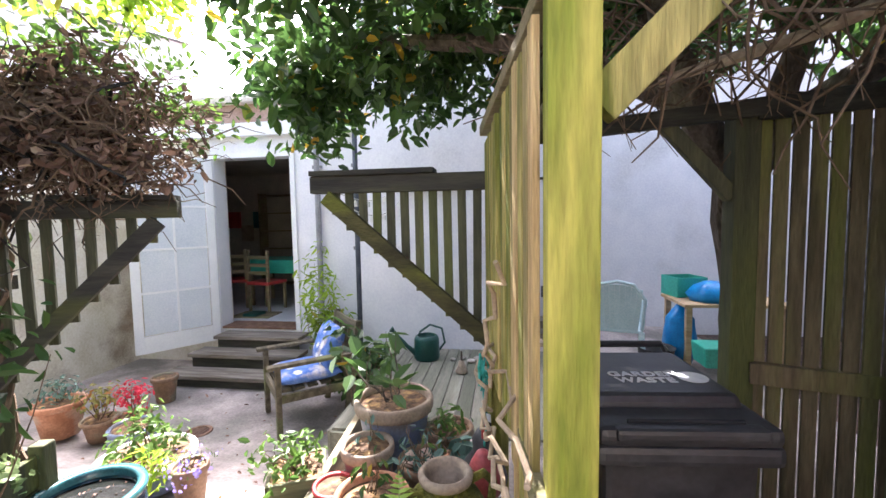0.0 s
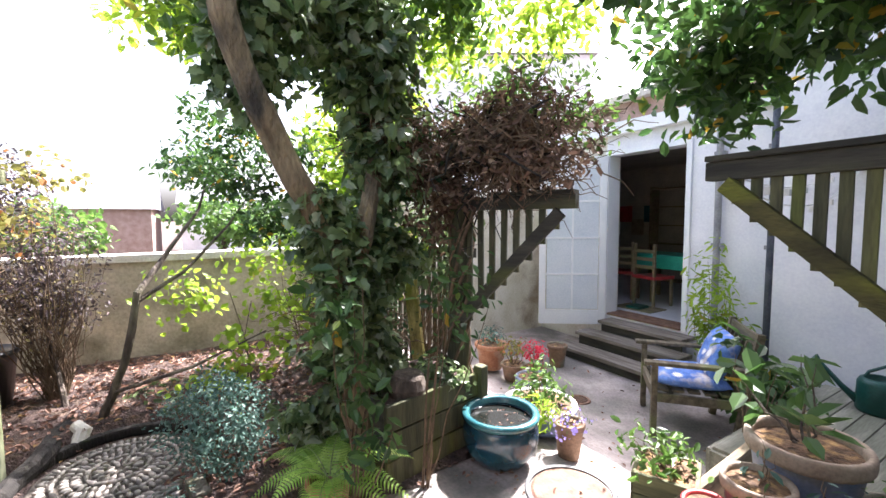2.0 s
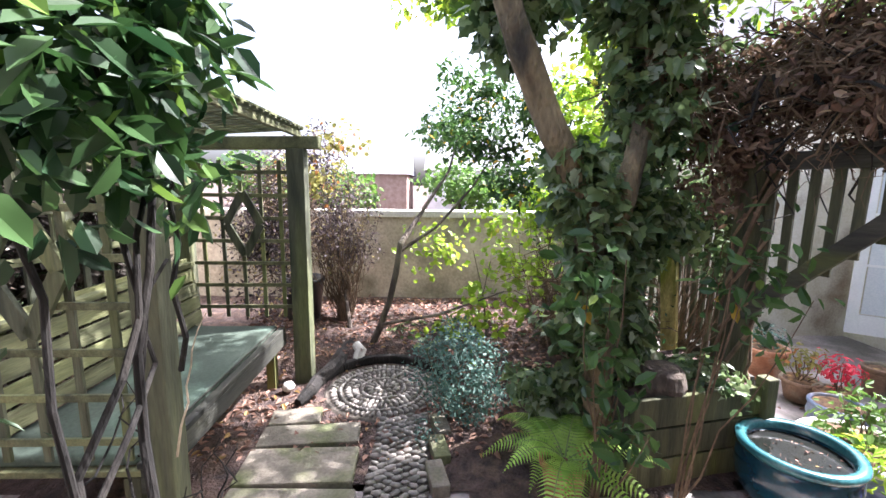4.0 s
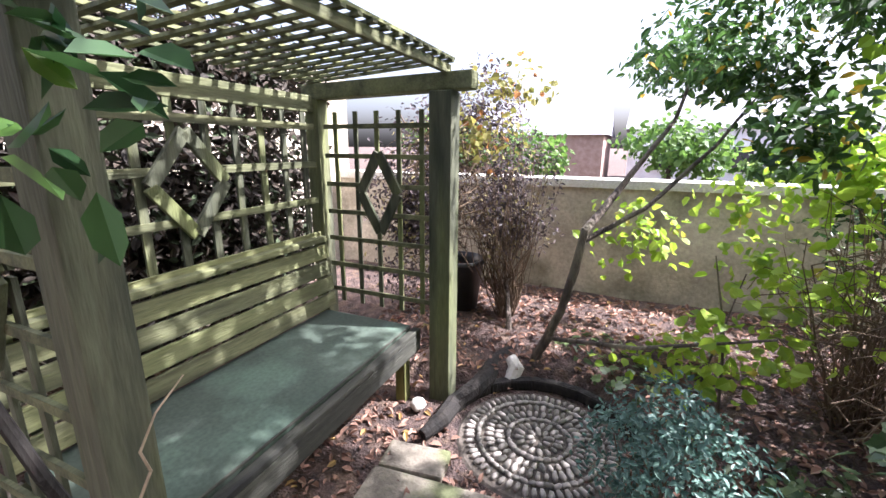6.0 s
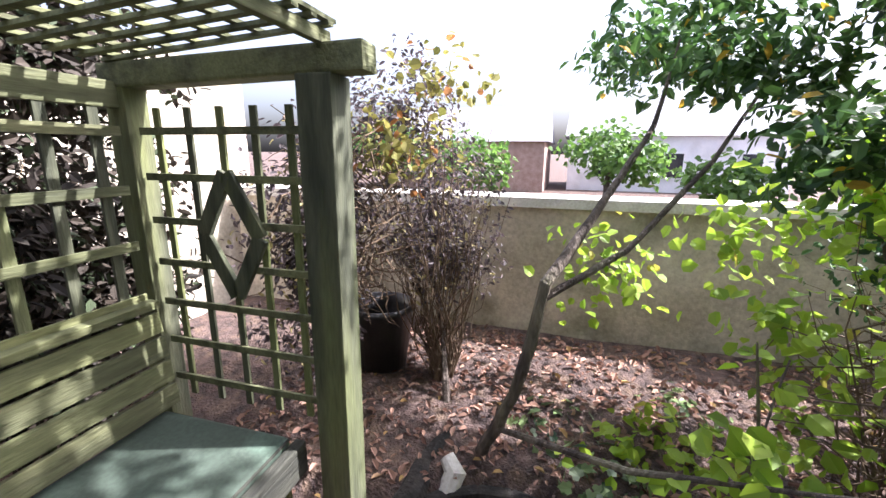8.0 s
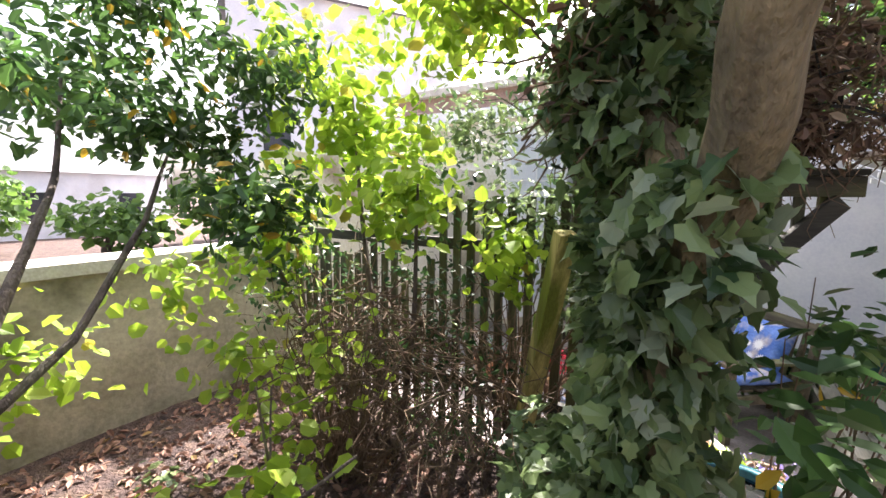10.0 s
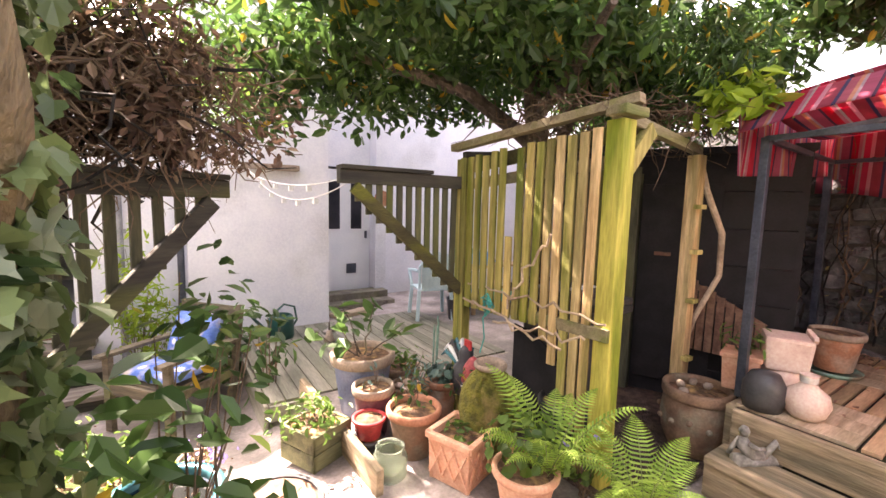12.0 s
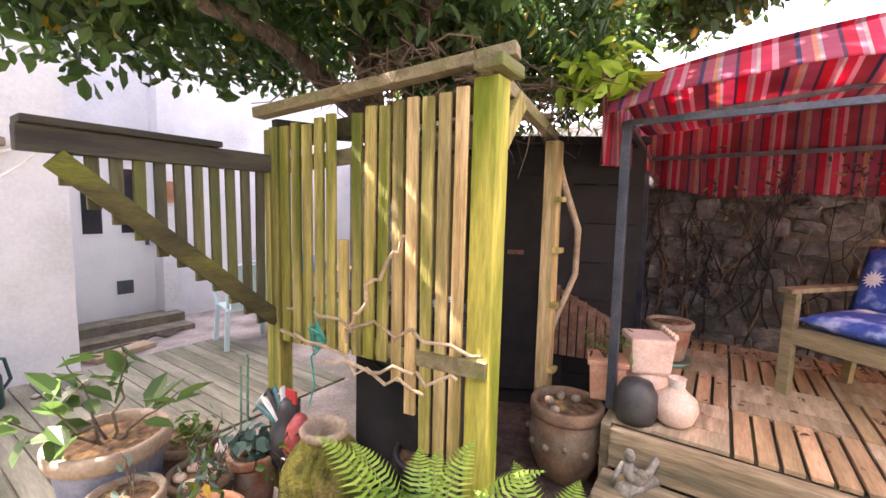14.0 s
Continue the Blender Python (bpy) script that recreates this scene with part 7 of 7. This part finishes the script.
crown("south_leaves", [((-.38, -.50, .45), (.30, .42, .30)), ((-.30, -.3, .1), (.22, .3, .3))], 1500, .05, L_dead, dry, "oval", 127, shell=.9)
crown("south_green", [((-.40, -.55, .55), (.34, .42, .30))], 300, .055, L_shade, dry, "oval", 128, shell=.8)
crown("dry_leaves", [((0, 0, .52), (.62, .34, .33)), ((.25, 0, .34), (.38, .3, .18)), ((-.35, -.05, .48), (.4, .3, .27))], 1700, .052, L_dead, dry, "oval", 26, shell=.9)
crown("green_leaves", [((-.05, .1, .85), (.65, .42, .22)), ((.45, .15, .55), (.25, .3, .2))], 420, .05, L_mid, dry, "oval", 28, shell=.8)
hd2 = empty("fence_climber", (-2.95, 1.66, 0.2), 0, "dark leafy climber over the picket fence", "climber")
crown("leaves", [((0, 0, 1.25), (.62, .2, .35)), ((.3, -.05, .9), (.2, .12, .25)), ((-.4, .1, 1.75), (.5, .35, .35)), ((.25, .05, 1.9), (.4, .3, .3))], 420, .06, L_ivy, hd2, "oval", 29, shell=.8)
part("stem", bush_twigs((0, -.1, .7), (.9, .2, .7), 60, .007, 30, (0, -.1, 0)), M_twig, hd2, kind="stuff")
bz = empty("bare_twigs", (-3.6, .9, 0.05), 0, "dense brown bare twigs of a shrub before the fence", "shrub")
part("stem", bush_twigs((0, 0, .75), (.75, .45, .65), 110, .006, 31, (0, 0, 0)), M_twig, bz, kind="stuff")
part("cross_stem", tangle((.15, .2, .62), (.75, .35, .5), 420, .0045, 131, .6), M_twig, bz, kind="stuff")
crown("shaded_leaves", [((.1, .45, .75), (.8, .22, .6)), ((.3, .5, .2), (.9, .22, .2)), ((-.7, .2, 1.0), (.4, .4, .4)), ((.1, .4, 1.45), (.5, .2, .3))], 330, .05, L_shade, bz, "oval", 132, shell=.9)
plant("holly_leafed_shrub", (-1.83, .58, 0.0), [((-.05, -.08, 1.05), (.22, .15, .25)), ((.08, 0, .75), (.2, .15, .2)), ((.1, .05, .45), (.2, .18, .13))], 170, .085, L_laurel, "leaning shrub with broad glossy leaves beside the ivy tree", "oval", 71, 8, category="shrub", stem_r=.005, shell=.8)
plant("rose_branch", (-1.90, 1.0, 0.0), [((.18, .1, 1.1), (.26, .25, .32))], 130, .07, L_laurel, "thin arching rose branches with sparse dark leaves", "oval", 72, 7, category="shrub", stem_r=.004, shell=.9)
# creeper on the rubble wall
crp = empty("wall_creeper", (2.72, -.6, DZ), 0, "dark creeper stems and leaves on the rubble wall", "climber")
for i in range(60):
    y0 = rnd.uniform(-1.5, 1.5)
    y1 = y0 + rnd.uniform(-.5, .5)
    part("stem", onetube([Vector((rnd.uniform(-.05, -.02), q.y, q.z)) for q in wander((0, y0, rnd.uniform(0, .5)), (0, y1, rnd.uniform(1.0, 1.9)), 9, .05, 800 + i)], [.008 - .0007 * k for k in range(10)], 5), M_twig if i % 3 == 0 else M_darkstem, crp)
crown("leaves", [((0, 0, 1.35), (.10, 1.5, .45)), ((0, .9, .6), (.08, .5, .5)), ((0, -1.0, .9), (.1, .6, .6))], 620, .045, L_purpleleaf, crp, "oval", 34, shell=.9)
# vines on the store
for i, (a, b) in enumerate((((.10, .86, .95), (-.02, 1.9, 1.0)), ((.06, .95, .85), (-.03, 1.6, .80)), ((.05, 1.1, .75), (-.06, 1.9, .9)), ((.03, 1.2, 1.4), (-.0, 1.5, .9)))):
    thing("dry_vine", onetube([p + Vector((-.055, 0, 0)) for p in wander(a, b, 12, .035, 140 + i)], .008, 6), M_vine, "pale dry vine woven along the slats of the store", "vine", "vines on the slats")
thing("thick_vine", onetube([(1.22, 1.05, 2.0), (1.24, .98, 1.7), (1.34, .9, 1.4), (1.40, .92, 1.1), (1.28, 1.0, .8), (1.22, 1.05, .5)], [.02, .022, .022, .02, .018, .015], 8), M_vine, "thick looping vine stem beside the pale post", "vine")
thing("roof_pole", onetube([(.62, 1.80, 2.06), (.80, 1.62, 2.07), (.90, 1.40, 2.05), (.96, 1.12, 2.04), (1.02, .98, 2.05)], [.018, .022, .022, .02, .016], 8), M_vine, "bare pale crooked branch lying under the store roof", "branch")
rs = empty("roof_vines", (0.7, 1.5, 2.05), 0, "bare tangled vine stems over the bin store roof", "climber")
part("stem", tangle((0, 0, .14), (.75, .6, .09), 170, .0055, 36, .6), M_twig, rs, kind="stuff")
tl = empty("brown_trellis", (1.62, .95, .47), 100, "low red brown slatted panel with a slanting top", "panel")
for k in range(8):
    h = .30 + .035 * k
    part("slat", onebox((.052, .018, h), (-.22 + k * .062, 0, h / 2), None, .003), M_rust, tl)
part("rail", onebar((-.25, -.018, .27), (.25, -.018, .52), .02, .04), M_rust, tl)
thing("white_pipe", onetube([(1.30, 1.72, .16), (2.2, 1.55, .10)], .028, 10), M_gloss, "white plastic pipe lying across the shed foot", "pipe", smooth=True)
# fallen leaves
P = np.random.default_rng(3)
n = 4200
xy = np.stack([P.uniform(-4.9, -2.2, n), P.uniform(-1.9, 1.2, n)], 1)
C = np.array([[x, y, bed_z(x, y) + .012] for x, y in xy])
C = C[((C[:, 0] + 3.02) ** 2 + (C[:, 1] + .5) ** 2) > .42 ** 2]
tagged(part("fallen_leaves", leaves(C, np.tile([0, 0, 1.6], (len(C), 1)), .03 + .035 * P.random(len(C)), "oval", 60, .0, .5), L_litter, None, "brown fallen leaves scattered over the bed", "stuff"), category="leaves")
n = 170
xy = np.concatenate([np.stack([P.uniform(-2.0, -.9, n), P.uniform(.2, 1.7, n)], 1), np.stack([P.uniform(-3.4, -1.4, 60), P.uniform(1.8, 4, 60)], 1)])
C = np.array([[x, y, ground_z(x, y) + .012] for x, y in xy])
tagged(part("fallen_leaves", leaves(C, np.tile([0, 0, 1.6], (len(C), 1)), .02 + .03 * P.random(len(C)), "oval", 61, .0, .5), L_litter, None, "scattered small leaves on the concrete", "stuff"), category="leaves")
xy = np.concatenate([np.stack([P.uniform(.95, 2.6, 80), P.uniform(-1.3, .5, 80)], 1), np.stack([P.uniform(2.3, 2.7, 200), P.uniform(-1.3, .6, 200)], 1)])
C = np.array([[x, y, DZ + .01] for x, y in xy])
tagged(part("fallen_leaves", leaves(C, np.tile([0, 0, 1.6], (len(C), 1)), .02 + .03 * P.random(len(C)), "oval", 62, .0, .5), L_litter, None, "dry leaves lying on the deck boards", "stuff"), category="leaves")

# ---- stones of the rubble wall, last ----
for j in range(15):
    y = -2.4 + rnd.uniform(0, .2)
    while y < .95:
        w = rnd.uniform(.10, .34)
        h = rnd.uniform(.09, .17)
        part("stone", onebox((.07, w - .015, h), (2.745 + rnd.uniform(-.02, .02), y + w / 2, .33 + j * .135 + rnd.uniform(-.03, .03)), Euler((rnd.uniform(-.25, .25), 0, rnd.uniform(-.12, .12))).to_matrix(), .03), M_stone, rub)
        y += w
